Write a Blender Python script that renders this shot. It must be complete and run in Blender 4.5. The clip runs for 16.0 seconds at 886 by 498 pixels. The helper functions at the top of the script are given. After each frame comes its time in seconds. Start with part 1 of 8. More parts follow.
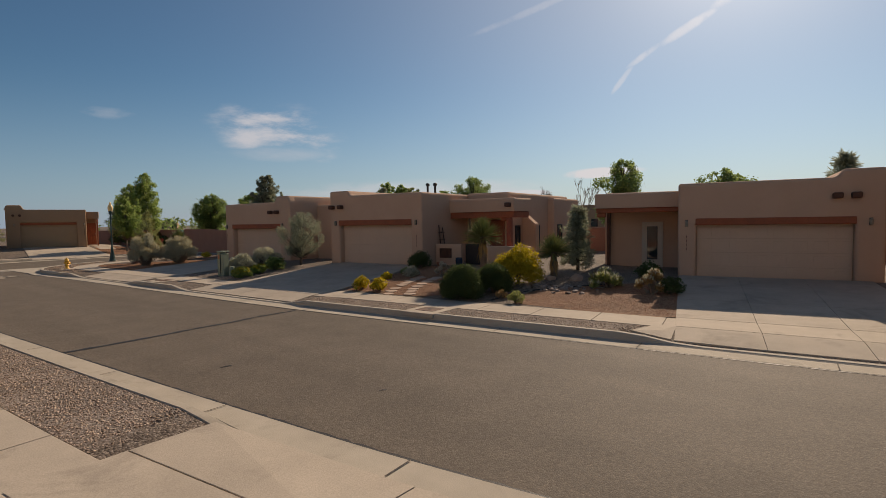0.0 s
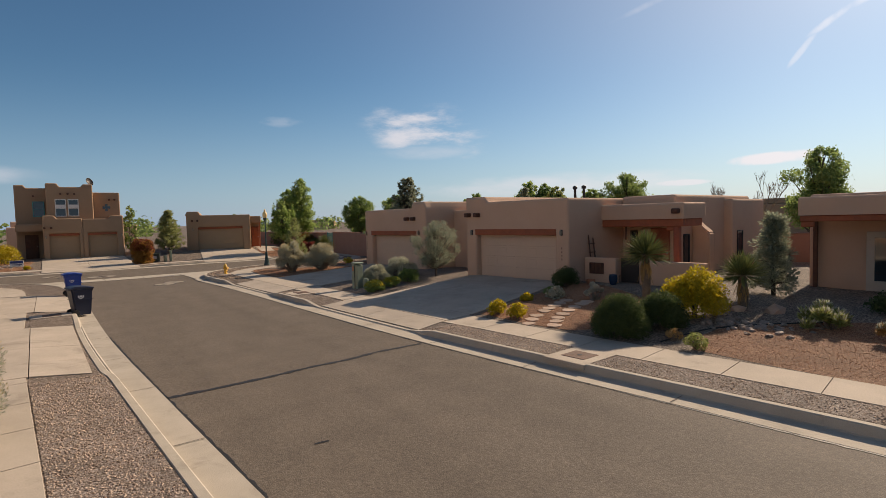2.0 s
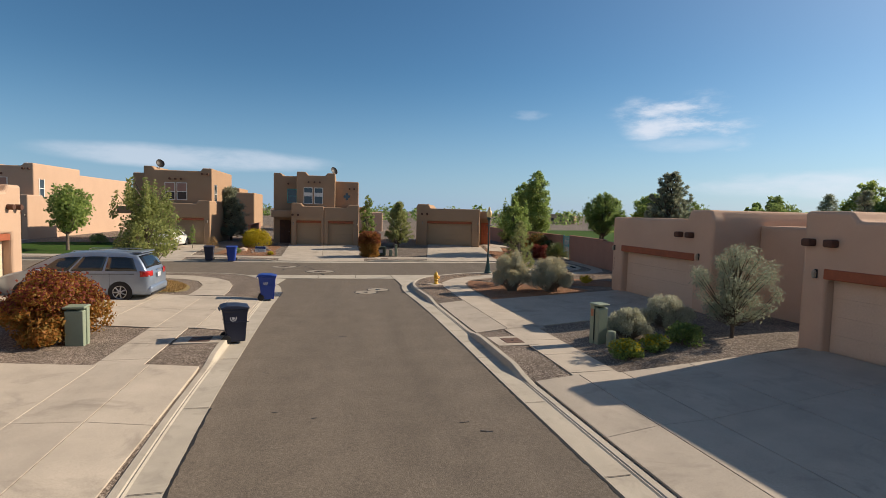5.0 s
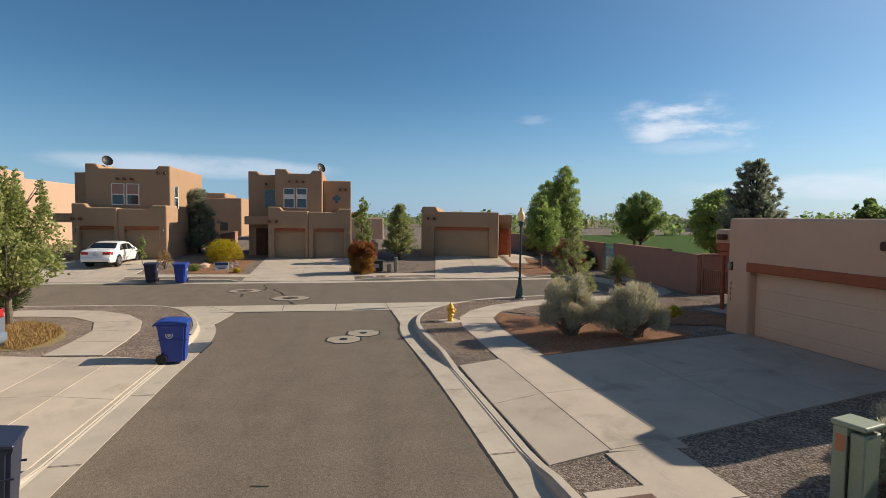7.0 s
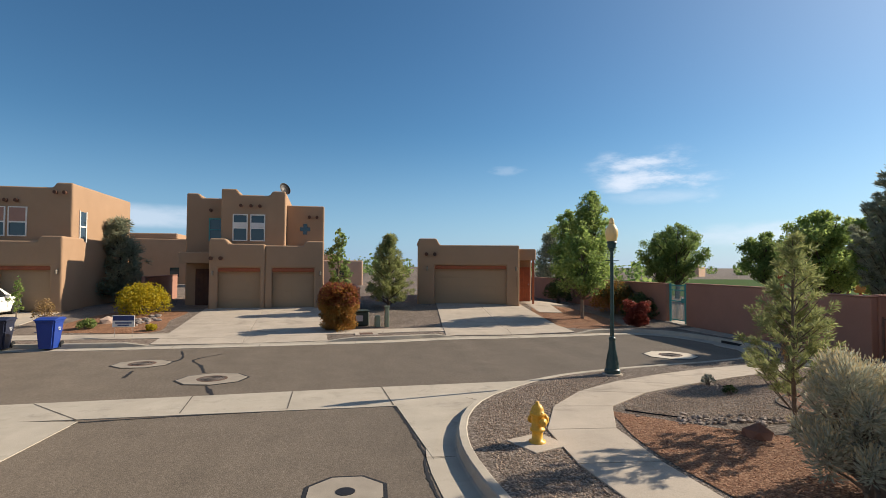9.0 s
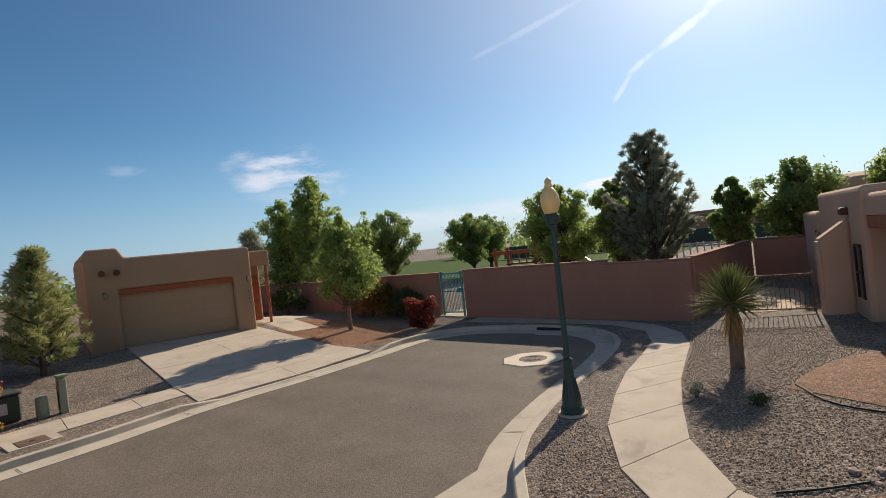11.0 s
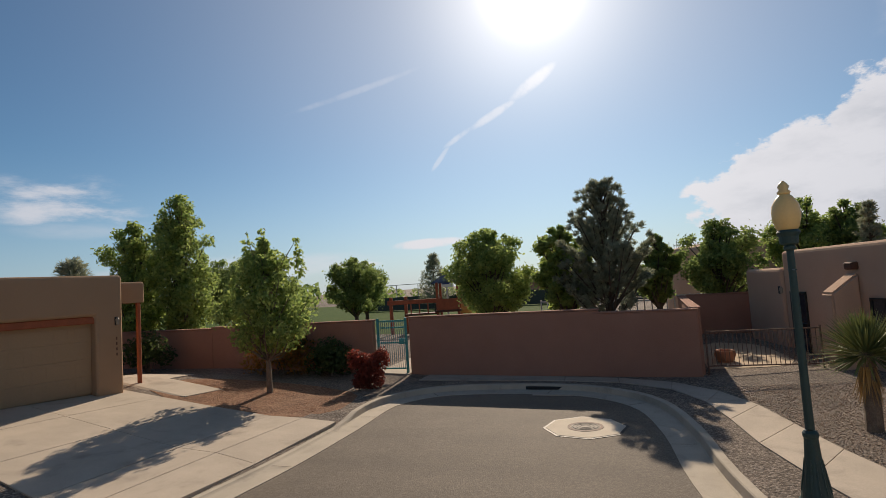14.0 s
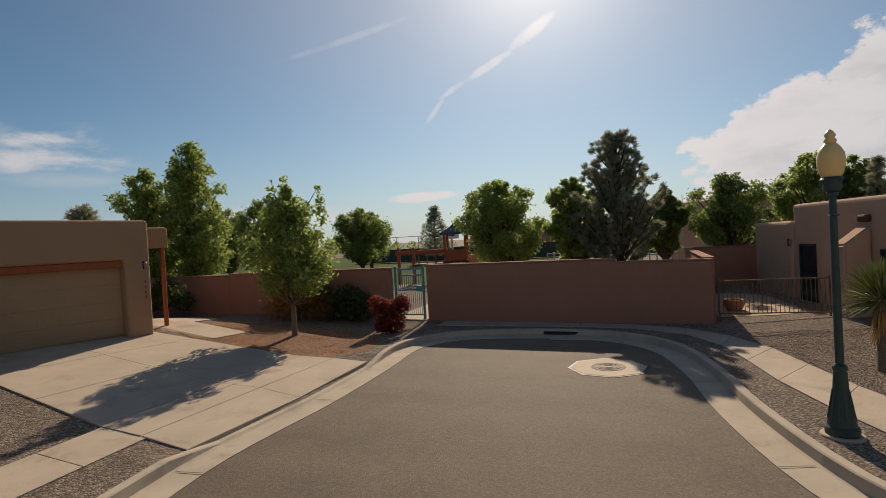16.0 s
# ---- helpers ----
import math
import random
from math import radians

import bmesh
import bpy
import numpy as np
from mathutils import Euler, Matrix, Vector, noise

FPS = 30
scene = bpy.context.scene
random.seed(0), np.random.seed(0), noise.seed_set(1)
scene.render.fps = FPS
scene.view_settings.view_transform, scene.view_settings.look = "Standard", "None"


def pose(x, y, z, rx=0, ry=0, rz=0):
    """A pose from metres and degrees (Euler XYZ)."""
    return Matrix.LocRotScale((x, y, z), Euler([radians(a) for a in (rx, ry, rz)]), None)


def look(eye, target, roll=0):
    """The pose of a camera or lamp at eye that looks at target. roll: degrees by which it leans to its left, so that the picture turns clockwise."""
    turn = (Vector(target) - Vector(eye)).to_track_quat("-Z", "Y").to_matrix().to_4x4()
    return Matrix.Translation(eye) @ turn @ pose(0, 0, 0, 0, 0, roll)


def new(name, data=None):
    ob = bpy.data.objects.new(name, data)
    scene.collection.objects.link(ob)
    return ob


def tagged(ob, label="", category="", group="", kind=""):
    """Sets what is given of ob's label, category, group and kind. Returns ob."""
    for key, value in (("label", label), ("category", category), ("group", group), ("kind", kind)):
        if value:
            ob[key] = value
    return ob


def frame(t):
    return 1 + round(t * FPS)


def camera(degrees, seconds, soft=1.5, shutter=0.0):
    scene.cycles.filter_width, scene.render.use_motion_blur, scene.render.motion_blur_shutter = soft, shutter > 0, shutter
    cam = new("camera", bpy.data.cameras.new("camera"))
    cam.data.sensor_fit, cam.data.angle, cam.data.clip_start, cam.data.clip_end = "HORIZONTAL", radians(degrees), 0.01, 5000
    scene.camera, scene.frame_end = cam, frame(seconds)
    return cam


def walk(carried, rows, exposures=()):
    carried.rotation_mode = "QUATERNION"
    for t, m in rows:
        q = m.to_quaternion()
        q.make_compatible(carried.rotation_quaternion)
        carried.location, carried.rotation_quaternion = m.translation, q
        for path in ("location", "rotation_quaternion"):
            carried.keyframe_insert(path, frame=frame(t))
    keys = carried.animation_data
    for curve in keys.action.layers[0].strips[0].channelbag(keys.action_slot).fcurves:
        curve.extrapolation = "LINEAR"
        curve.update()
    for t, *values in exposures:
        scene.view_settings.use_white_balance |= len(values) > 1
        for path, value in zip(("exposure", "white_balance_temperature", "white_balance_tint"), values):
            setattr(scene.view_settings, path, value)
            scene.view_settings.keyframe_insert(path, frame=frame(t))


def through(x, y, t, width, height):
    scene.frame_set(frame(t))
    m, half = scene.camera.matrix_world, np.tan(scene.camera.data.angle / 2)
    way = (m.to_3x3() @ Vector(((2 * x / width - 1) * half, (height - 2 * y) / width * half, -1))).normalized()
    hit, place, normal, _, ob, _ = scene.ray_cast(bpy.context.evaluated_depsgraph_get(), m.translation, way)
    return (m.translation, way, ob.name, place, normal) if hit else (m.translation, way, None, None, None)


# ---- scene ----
from mathutils.geometry import delaunay_2d_cdt
# ---------------------------------------------------------------- camera
cam = camera(79.0, 16.0, soft=0.4)
# seconds, eye, heading to the left of +y, pitch, lean
ROWS = [
    (0.0, 0.59, 0.96, 2.44, 39.06, -2.93, -0.87),
    (0.5, 0.27, 1.34, 2.53, 39.42, -4.34, -2.25),
    (1.0, -0.13, 1.75, 2.73, 43.65, -2.69, -2.07),
    (1.5, -0.61, 2.32, 2.94, 49.08, -3.66, -1.11),
    (2.0, -1.16, 2.85, 3.05, 54.24, -3.21, -1.52),
    (2.5, -1.82, 3.50, 3.13, 62.88, -3.29, -0.45),
    (3.0, -2.69, 4.06, 3.21, 64.85, -4.68, -0.15),
    (3.5, -3.75, 4.64, 3.31, 71.62, -4.04, -1.04),
    (4.0, -5.04, 5.23, 3.48, 77.99, -4.37, 1.66),
    (6.5, -14.56, 7.28, 3.76, 79.88, -3.63, 1.04),
    (7.0, -16.84, 7.47, 3.58, 79.88, -3.38, 0.68),
    (7.5, -19.21, 7.64, 3.35, 80.47, -2.00, 1.11),
    (8.0, -21.61, 7.74, 3.21, 80.87, -3.21, 1.80),
    (8.5, -24.08, 7.68, 3.01, 80.52, -3.06, 0.65),
    (9.0, -26.49, 7.64, 2.80, 77.30, 1.86, 0.31),
    (9.5, -28.87, 7.30, 2.76, 59.48, 2.31, -2.83),
    (10.0, -30.97, 6.95, 2.78, 50.53, 1.11, -4.90),
    (12.5, -37.90, 6.80, 3.57, 26.15, -2.56, -5.43),
    (13.0, -38.90, 6.86, 3.52, 22.04, -2.83, -5.52),
    (13.5, -39.70, 7.02, 3.23, 20.94, 3.82, -4.68),
    (14.0, -40.22, 7.16, 3.04, 21.01, 4.01, -3.78),
    (14.5, -40.57, 7.15, 2.94, 20.86, 3.50, -3.22),
    (15.0, -40.76, 7.03, 2.92, 20.72, 1.74, -3.67),
    (15.5, -40.86, 6.82, 2.92, 20.81, 0.04, -2.85),
    (16.0, -40.89, 6.59, 2.92, 20.63, -0.92, -3.15),
]
# seconds, stops, white balance: the clip's camera darkens its picture towards the sun
EXPOSURES = [(0.0, -0.13, 8150.0, 17.0), (0.6, 0.02, 8100.0, 17.0), (1.5, 0.19, 8000.0, 17.0), (3.0, 0.34, 7850.0, 16.0), (4.0, 0.38, 7400.0, 13.0), (7.0, 0.43, 7080.0, 11.0), (8.5, 0.58, 7000.0, 10.0), (9.5, 0.5, 7050.0, 11.0), (10.5, 0.42, 7150.0, 12.0), (12.5, 0.27, 7500.0, 14.0), (13.5, 0.16, 7600.0, 14.0), (14.5, -0.02, 7750.0, 15.0), (16.0, -0.08, 8300.0, 16.0)]
walk(cam, [(t, pose(x, y, z, 90 + pitch, 0, yaw) @ pose(0, 0, 0, 0, 0, lean)) for t, x, y, z, yaw, pitch, lean in ROWS], EXPOSURES)

# ---------------------------------------------------------------- light
SUN_AZ, SUN_EL = -9.5, 29.5          # degrees, from +y towards +x; elevation
world = bpy.data.worlds.new("world")
scene.world = world
world.use_nodes = True
wn = world.node_tree.nodes
wl = world.node_tree.links
bg = wn["Background"]
sky = wn.new("ShaderNodeTexSky")
sky.sky_type = "NISHITA"
sky.sun_disc = False
sky.sun_elevation = radians(SUN_EL)
sky.sun_rotation = radians(SUN_AZ)
sky.altitude = 1600
sky.air_density, sky.dust_density, sky.ozone_density = 1.0, 0.25, 1.9
bg.inputs["Strength"].default_value = 0.084
sun_dir = Vector((math.sin(radians(SUN_AZ)) * math.cos(radians(SUN_EL)), math.cos(radians(SUN_AZ)) * math.cos(radians(SUN_EL)), math.sin(radians(SUN_EL))))
sun = new("sun", bpy.data.lights.new("sun", "SUN"))
sun.data.energy = 4.6
sun.data.angle = radians(0.55)
sun.data.color = (1.0, 0.92, 0.80)
sun.matrix_world = look(sun_dir * 80, (0, 0, 0))


# clouds, the contrail and the bright haze round the sun, laid on the sky by direction
def wmath(op, a, b=None, clamp=False):
    nd = wn.new("ShaderNodeMath")
    nd.operation = op
    nd.use_clamp = clamp
    for i, v in enumerate((a, b)):
        if v is None:
            continue
        if isinstance(v, (int, float)):
            nd.inputs[i].default_value = v
        else:
            wl.new(v, nd.inputs[i])
    return nd.outputs[0]


way = wn.new("ShaderNodeTexCoord").outputs["Generated"]
sep = wn.new("ShaderNodeSeparateXYZ")
wl.new(way, sep.inputs[0])
AZ = wmath("MULTIPLY", wmath("ARCTAN2", sep.outputs[0], sep.outputs[1]), 57.2958)
EL = wmath("MULTIPLY", wmath("ARCSINE", sep.outputs[2]), 57.2958)


def bank(az, el, wa, we, turn=0.0):
    """An oval of sky, 1 in its middle and 0 at its rim, in degrees."""
    c, s = math.cos(radians(turn)), math.sin(radians(turn))
    u, v = wmath("SUBTRACT", AZ, az), wmath("SUBTRACT", EL, el)
    a = wmath("DIVIDE", wmath("ADD", wmath("MULTIPLY", u, c), wmath("MULTIPLY", v, s)), wa)
    b = wmath("DIVIDE", wmath("SUBTRACT", wmath("MULTIPLY", v, c), wmath("MULTIPLY", u, s)), we)
    r = wmath("ADD", wmath("MULTIPLY", a, a), wmath("MULTIPLY", b, b))
    return wmath("SUBTRACT", 1.0, r, True)


def wisps(scale_u, scale_v, detail, seed):
    comb = wn.new("ShaderNodeCombineXYZ")
    wl.new(wmath("MULTIPLY", AZ, scale_u), comb.inputs[0])
    wl.new(wmath("MULTIPLY", EL, scale_v), comb.inputs[1])
    comb.inputs[2].default_value = seed
    nz = wn.new("ShaderNodeTexNoise")
    nz.inputs["Scale"].default_value = 1.0
    nz.inputs["Detail"].default_value = detail
    nz.inputs["Roughness"].default_value = 0.6
    wl.new(comb.outputs[0], nz.inputs["Vector"])
    return nz.outputs["Fac"]


def cloud(mask, noise_fac, lo, hi, gain):
    """Where mask and noise together pass lo to hi, a cloud of that density."""
    mr = wn.new("ShaderNodeMapRange")
    mr.interpolation_type = "SMOOTHSTEP"
    mr.inputs["From Min"].default_value, mr.inputs["From Max"].default_value = lo, hi
    mr.inputs["To Max"].default_value = gain
    wl.new(wmath("MULTIPLY", mask, noise_fac), mr.inputs["Value"])
    return mr.outputs[0]


thin = wisps(0.10, 0.34, 6, 3.1)
lumpy = wisps(0.14, 0.22, 11, 8.4)
streak = wisps(0.35, 0.35, 5, 1.2)
# a wispy pattern with stronger contrast, and the heaped cloud with its ragged rim
rough_wisp = wmath("ADD", wmath("MULTIPLY", wmath("SUBTRACT", wisps(0.16, 0.5, 9, 5.7), 0.5), 3.0), 0.62)
heap_mask = bank(21, 7.5, 22, 10.0, 18)
ragged = wmath("MULTIPLY", wmath("SUBTRACT", lumpy, 0.5), 2.6)
heap = cloud(wmath("ADD", heap_mask, ragged), wmath("MULTIPLY", heap_mask, 6.0, True), 0.24, 0.42, 0.97)
cover = cloud(bank(-55.5, 9.2, 9.0, 3.8, -6), rough_wisp, 0.22, 0.95, 0.85)
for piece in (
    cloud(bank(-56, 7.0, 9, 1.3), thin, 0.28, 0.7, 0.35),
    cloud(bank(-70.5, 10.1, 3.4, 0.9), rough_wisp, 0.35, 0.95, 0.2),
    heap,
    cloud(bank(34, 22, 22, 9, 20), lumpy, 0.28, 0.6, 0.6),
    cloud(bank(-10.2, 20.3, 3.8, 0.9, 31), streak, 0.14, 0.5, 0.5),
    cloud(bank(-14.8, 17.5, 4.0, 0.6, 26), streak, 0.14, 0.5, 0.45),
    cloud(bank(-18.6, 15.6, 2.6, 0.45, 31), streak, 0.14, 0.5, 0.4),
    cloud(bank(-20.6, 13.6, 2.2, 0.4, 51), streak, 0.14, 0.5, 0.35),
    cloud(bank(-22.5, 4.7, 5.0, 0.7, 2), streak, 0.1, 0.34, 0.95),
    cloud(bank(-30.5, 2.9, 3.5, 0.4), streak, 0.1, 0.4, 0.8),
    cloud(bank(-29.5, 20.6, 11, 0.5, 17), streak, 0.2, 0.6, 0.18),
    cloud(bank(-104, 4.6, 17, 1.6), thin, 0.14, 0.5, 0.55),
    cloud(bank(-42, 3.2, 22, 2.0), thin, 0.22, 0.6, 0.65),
    # thin veil in the unseen southern sky, added to brighten the shaded house fronts
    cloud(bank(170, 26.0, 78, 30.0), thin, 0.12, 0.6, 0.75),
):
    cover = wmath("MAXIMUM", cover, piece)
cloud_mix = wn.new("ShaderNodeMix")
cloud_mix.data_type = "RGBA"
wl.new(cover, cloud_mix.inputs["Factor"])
hue = wn.new("ShaderNodeMix")
hue.data_type = "RGBA"
hue.blend_type = "MULTIPLY"
hue.inputs["Factor"].default_value = 1.0
hue.inputs["B"].default_value = (0.50, 0.79, 0.90, 1)
rich = wn.new("ShaderNodeHueSaturation")
rich.inputs["Saturation"].default_value = 1.09
wl.new(sky.outputs[0], rich.inputs["Color"])
dot = wn.new("ShaderNodeVectorMath")
dot.operation = "DOT_PRODUCT"
wl.new(way, dot.inputs[0])
dot.inputs[1].default_value = sun_dir
near = wmath("MAXIMUM", dot.outputs["Value"], 0.0)
glow = wmath("ADD", wmath("ADD", wmath("ADD", wmath("MULTIPLY", wmath("POWER", near, 5.0), 2.0), wmath("MULTIPLY", wmath("POWER", near, 14.0), 2.4)), wmath("MULTIPLY", wmath("POWER", near, 90.0), 6.0)), wmath("MULTIPLY", wmath("POWER", near, 900.0), 40.0))
# pale haze low over the land
low_air = wmath("POWER", wmath("SUBTRACT", 1.0, wmath("DIVIDE", wmath("ABSOLUTE", EL), 15.0), True), 2.0)
haze = wn.new("ShaderNodeMix")
haze.data_type = "RGBA"
wl.new(wmath("MULTIPLY", low_air, 0.85), haze.inputs["Factor"])
wl.new(hue.outputs["Result"], haze.inputs["A"])
air = wn.new("ShaderNodeMix")
air.data_type = "RGBA"
air.inputs["A"].default_value = (2.45, 3.8, 6.4, 1)
air.inputs["B"].default_value = (5.1, 5.8, 7.2, 1)
wl.new(wmath("POWER", near, 1.5), air.inputs["Factor"])
wl.new(air.outputs["Result"], haze.inputs["B"])
wl.new(rich.outputs["Color"], hue.inputs["A"])
wl.new(haze.outputs["Result"], cloud_mix.inputs["A"])
body = wn.new("ShaderNodeMix")
body.data_type = "RGBA"
body.inputs["A"].default_value = (6.3, 7.2, 8.8, 1)
body.inputs["B"].default_value = (4.2, 5.1, 6.6, 1)
wl.new(cloud(heap_mask, wmath("ADD", wmath("MULTIPLY", wmath("SUBTRACT", wisps(0.09, 0.2, 6, 2.2), 0.5), 3.0), 0.6), 0.2, 0.8, 0.8), body.inputs["Factor"])
wl.new(body.outputs["Result"], cloud_mix.inputs["B"])
glow_mix = wn.new("ShaderNodeMix")
glow_mix.data_type = "RGBA"
glow_mix.blend_type = "ADD"
glow_mix.inputs["Factor"].default_value = 1.0
wl.new(cloud_mix.outputs["Result"], glow_mix.inputs["A"])
tint = wn.new("ShaderNodeVectorMath")
tint.operation = "SCALE"
tint.inputs[0].default_value = (1.0, 0.98, 0.94)
wl.new(glow, tint.inputs["Scale"])
wl.new(tint.outputs[0], glow_mix.inputs["B"])
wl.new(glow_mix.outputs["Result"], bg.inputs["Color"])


# ---------------------------------------------------------------- materials
def material(name, base, rough=0.8, metal=0.0, second=None, scale=3.0, amount=0.5, grain=40.0, grain_amount=0.25, bump=0.0, bump_scale=60.0, vary=0.0, spec=0.4):
    """Two-scale noise material: patches of a second colour, a fine grain, and a fine relief."""
    m = bpy.data.materials.new(name)
    m.use_nodes = True
    n, l = m.node_tree.nodes, m.node_tree.links
    b = n["Principled BSDF"]
    b.inputs["Roughness"].default_value = rough
    b.inputs["Metallic"].default_value = metal
    b.inputs["Specular IOR Level"].default_value = spec
    if second is None:
        second = tuple(c * 0.82 for c in base)
    geo = n.new("ShaderNodeNewGeometry")
    big = n.new("ShaderNodeTexNoise")
    big.inputs["Scale"].default_value = scale
    big.inputs["Detail"].default_value = 5
    big.inputs["Roughness"].default_value = 0.6
    l.new(geo.outputs["Position"], big.inputs["Vector"])
    ramp = n.new("ShaderNodeMapRange")
    ramp.inputs["From Min"].default_value, ramp.inputs["From Max"].default_value = 0.32, 0.68
    ramp.inputs["To Max"].default_value = amount
    l.new(big.outputs["Fac"], ramp.inputs["Value"])
    mix = n.new("ShaderNodeMix")
    mix.data_type = "RGBA"
    mix.inputs["A"].default_value = (*base, 1)
    mix.inputs["B"].default_value = (*second, 1)
    l.new(ramp.outputs[0], mix.inputs["Factor"])
    fine = n.new("ShaderNodeTexNoise")
    fine.inputs["Scale"].default_value = grain
    fine.inputs["Detail"].default_value = 3
    l.new(geo.outputs["Position"], fine.inputs["Vector"])
    val = n.new("ShaderNodeMapRange")
    val.inputs["From Min"].default_value, val.inputs["From Max"].default_value = 0.25, 0.75
    val.inputs["To Min"].default_value, val.inputs["To Max"].default_value = 1 - grain_amount, 1 + grain_amount
    l.new(fine.outputs["Fac"], val.inputs["Value"])
    hsv = n.new("ShaderNodeHueSaturation")
    l.new(mix.outputs["Result"], hsv.inputs["Color"])
    if vary > 0:
        info = n.new("ShaderNodeObjectInfo")
        v2 = n.new("ShaderNodeMapRange")
        v2.inputs["To Min"].default_value, v2.inputs["To Max"].default_value = 1 - vary, 1 + vary
        l.new(info.outputs["Random"], v2.inputs["Value"])
        mul = n.new("ShaderNodeMath")
        mul.operation = "MULTIPLY"
        l.new(val.outputs[0], mul.inputs[0])
        l.new(v2.outputs[0], mul.inputs[1])
        l.new(mul.outputs[0], hsv.inputs["Value"])
    else:
        l.new(val.outputs[0], hsv.inputs["Value"])
    l.new(hsv.outputs["Color"], b.inputs["Base Color"])
    if bump > 0:
        bn = n.new("ShaderNodeTexNoise")
        bn.inputs["Scale"].default_value = bump_scale
        bn.inputs["Detail"].default_value = 4
        l.new(geo.outputs["Position"], bn.inputs["Vector"])
        bu = n.new("ShaderNodeBump")
        bu.inputs["Strength"].default_value = bump
        bu.inputs["Distance"].default_value = 0.02
        l.new(bn.outputs["Fac"], bu.inputs["Height"])
        l.new(bu.outputs["Normal"], b.inputs["Normal"])
    return m


def leaf_material(name, base, second, rough=0.6, through=0.5):
    """Foliage: every leaf takes its own tint, and light passes through."""
    m = bpy.data.materials.new(name)
    m.use_nodes = True
    n, l = m.node_tree.nodes, m.node_tree.links
    b = n["Principled BSDF"]
    b.inputs["Roughness"].default_value = rough
    b.inputs["Specular IOR Level"].default_value = 0.25
    geo = n.new("ShaderNodeNewGeometry")
    mix = n.new("ShaderNodeMix")
    mix.data_type = "RGBA"
    mix.inputs["A"].default_value = (*base, 1)
    mix.inputs["B"].default_value = (*second, 1)
    l.new(geo.outputs["Random Per Island"], mix.inputs["Factor"])
    l.new(mix.outputs["Result"], b.inputs["Base Color"])
    tr = n.new("ShaderNodeBsdfTranslucent")
    l.new(mix.outputs["Result"], tr.inputs["Color"])
    sh = n.new("ShaderNodeMixShader")
    sh.inputs[0].default_value = through
    l.new(b.outputs[0], sh.inputs[1])
    l.new(tr.outputs[0], sh.inputs[2])
    l.new(sh.outputs[0], n["Material Output"].inputs["Surface"])
    return m


def gravel_material(name, dark, mid, light, cell=48.0, bump=0.7, drifts=0.2, joint=0.62):
    """Loose stones: cells of their own tint with dark joints, over larger drifts."""
    m = bpy.data.materials.new(name)
    m.use_nodes = True
    n, l = m.node_tree.nodes, m.node_tree.links
    b = n["Principled BSDF"]
    b.inputs["Roughness"].default_value = 0.9
    b.inputs["Diffuse Roughness"].default_value = 0.35
    b.inputs["Specular IOR Level"].default_value = 0.2
    geo = n.new("ShaderNodeNewGeometry")
    vor = n.new("ShaderNodeTexVoronoi")
    vor.inputs["Scale"].default_value = cell
    l.new(geo.outputs["Position"], vor.inputs["Vector"])
    sep = n.new("ShaderNodeSeparateColor")
    l.new(vor.outputs["Color"], sep.inputs["Color"])
    ramp = n.new("ShaderNodeValToRGB")
    ramp.color_ramp.elements[0].color = (*dark, 1)
    ramp.color_ramp.elements[1].color = (*light, 1)
    e = ramp.color_ramp.elements.new(0.5)
    e.color = (*mid, 1)
    l.new(sep.outputs[0], ramp.inputs["Fac"])
    drift = n.new("ShaderNodeTexNoise")
    drift.inputs["Scale"].default_value = 1.3
    drift.inputs["Detail"].default_value = 6
    l.new(geo.outputs["Position"], drift.inputs["Vector"])
    gap = n.new("ShaderNodeMapRange")
    gap.inputs["From Min"].default_value, gap.inputs["From Max"].default_value = 0.0, 0.45
    gap.inputs["To Min"].default_value, gap.inputs["To Max"].default_value = 1.08, joint
    l.new(vor.outputs["Distance"], gap.inputs["Value"])
    dm = n.new("ShaderNodeMapRange")
    dm.inputs["From Min"].default_value, dm.inputs["From Max"].default_value = 0.3, 0.7
    dm.inputs["To Min"].default_value, dm.inputs["To Max"].default_value = 1 - drifts, 1 + drifts
    l.new(drift.outputs["Fac"], dm.inputs["Value"])
    mul = n.new("ShaderNodeMath")
    mul.operation = "MULTIPLY"
    l.new(gap.outputs[0], mul.inputs[0])
    l.new(dm.outputs[0], mul.inputs[1])
    hsv = n.new("ShaderNodeHueSaturation")
    l.new(ramp.outputs["Color"], hsv.inputs["Color"])
    l.new(mul.outputs[0], hsv.inputs["Value"])
    l.new(hsv.outputs["Color"], b.inputs["Base Color"])
    bu = n.new("ShaderNodeBump")
    bu.invert = True
    bu.inputs["Strength"].default_value = bump
    bu.inputs["Distance"].default_value = 0.02
    l.new(vor.outputs["Distance"], bu.inputs["Height"])
    l.new(bu.outputs["Normal"], b.inputs["Normal"])
    return m


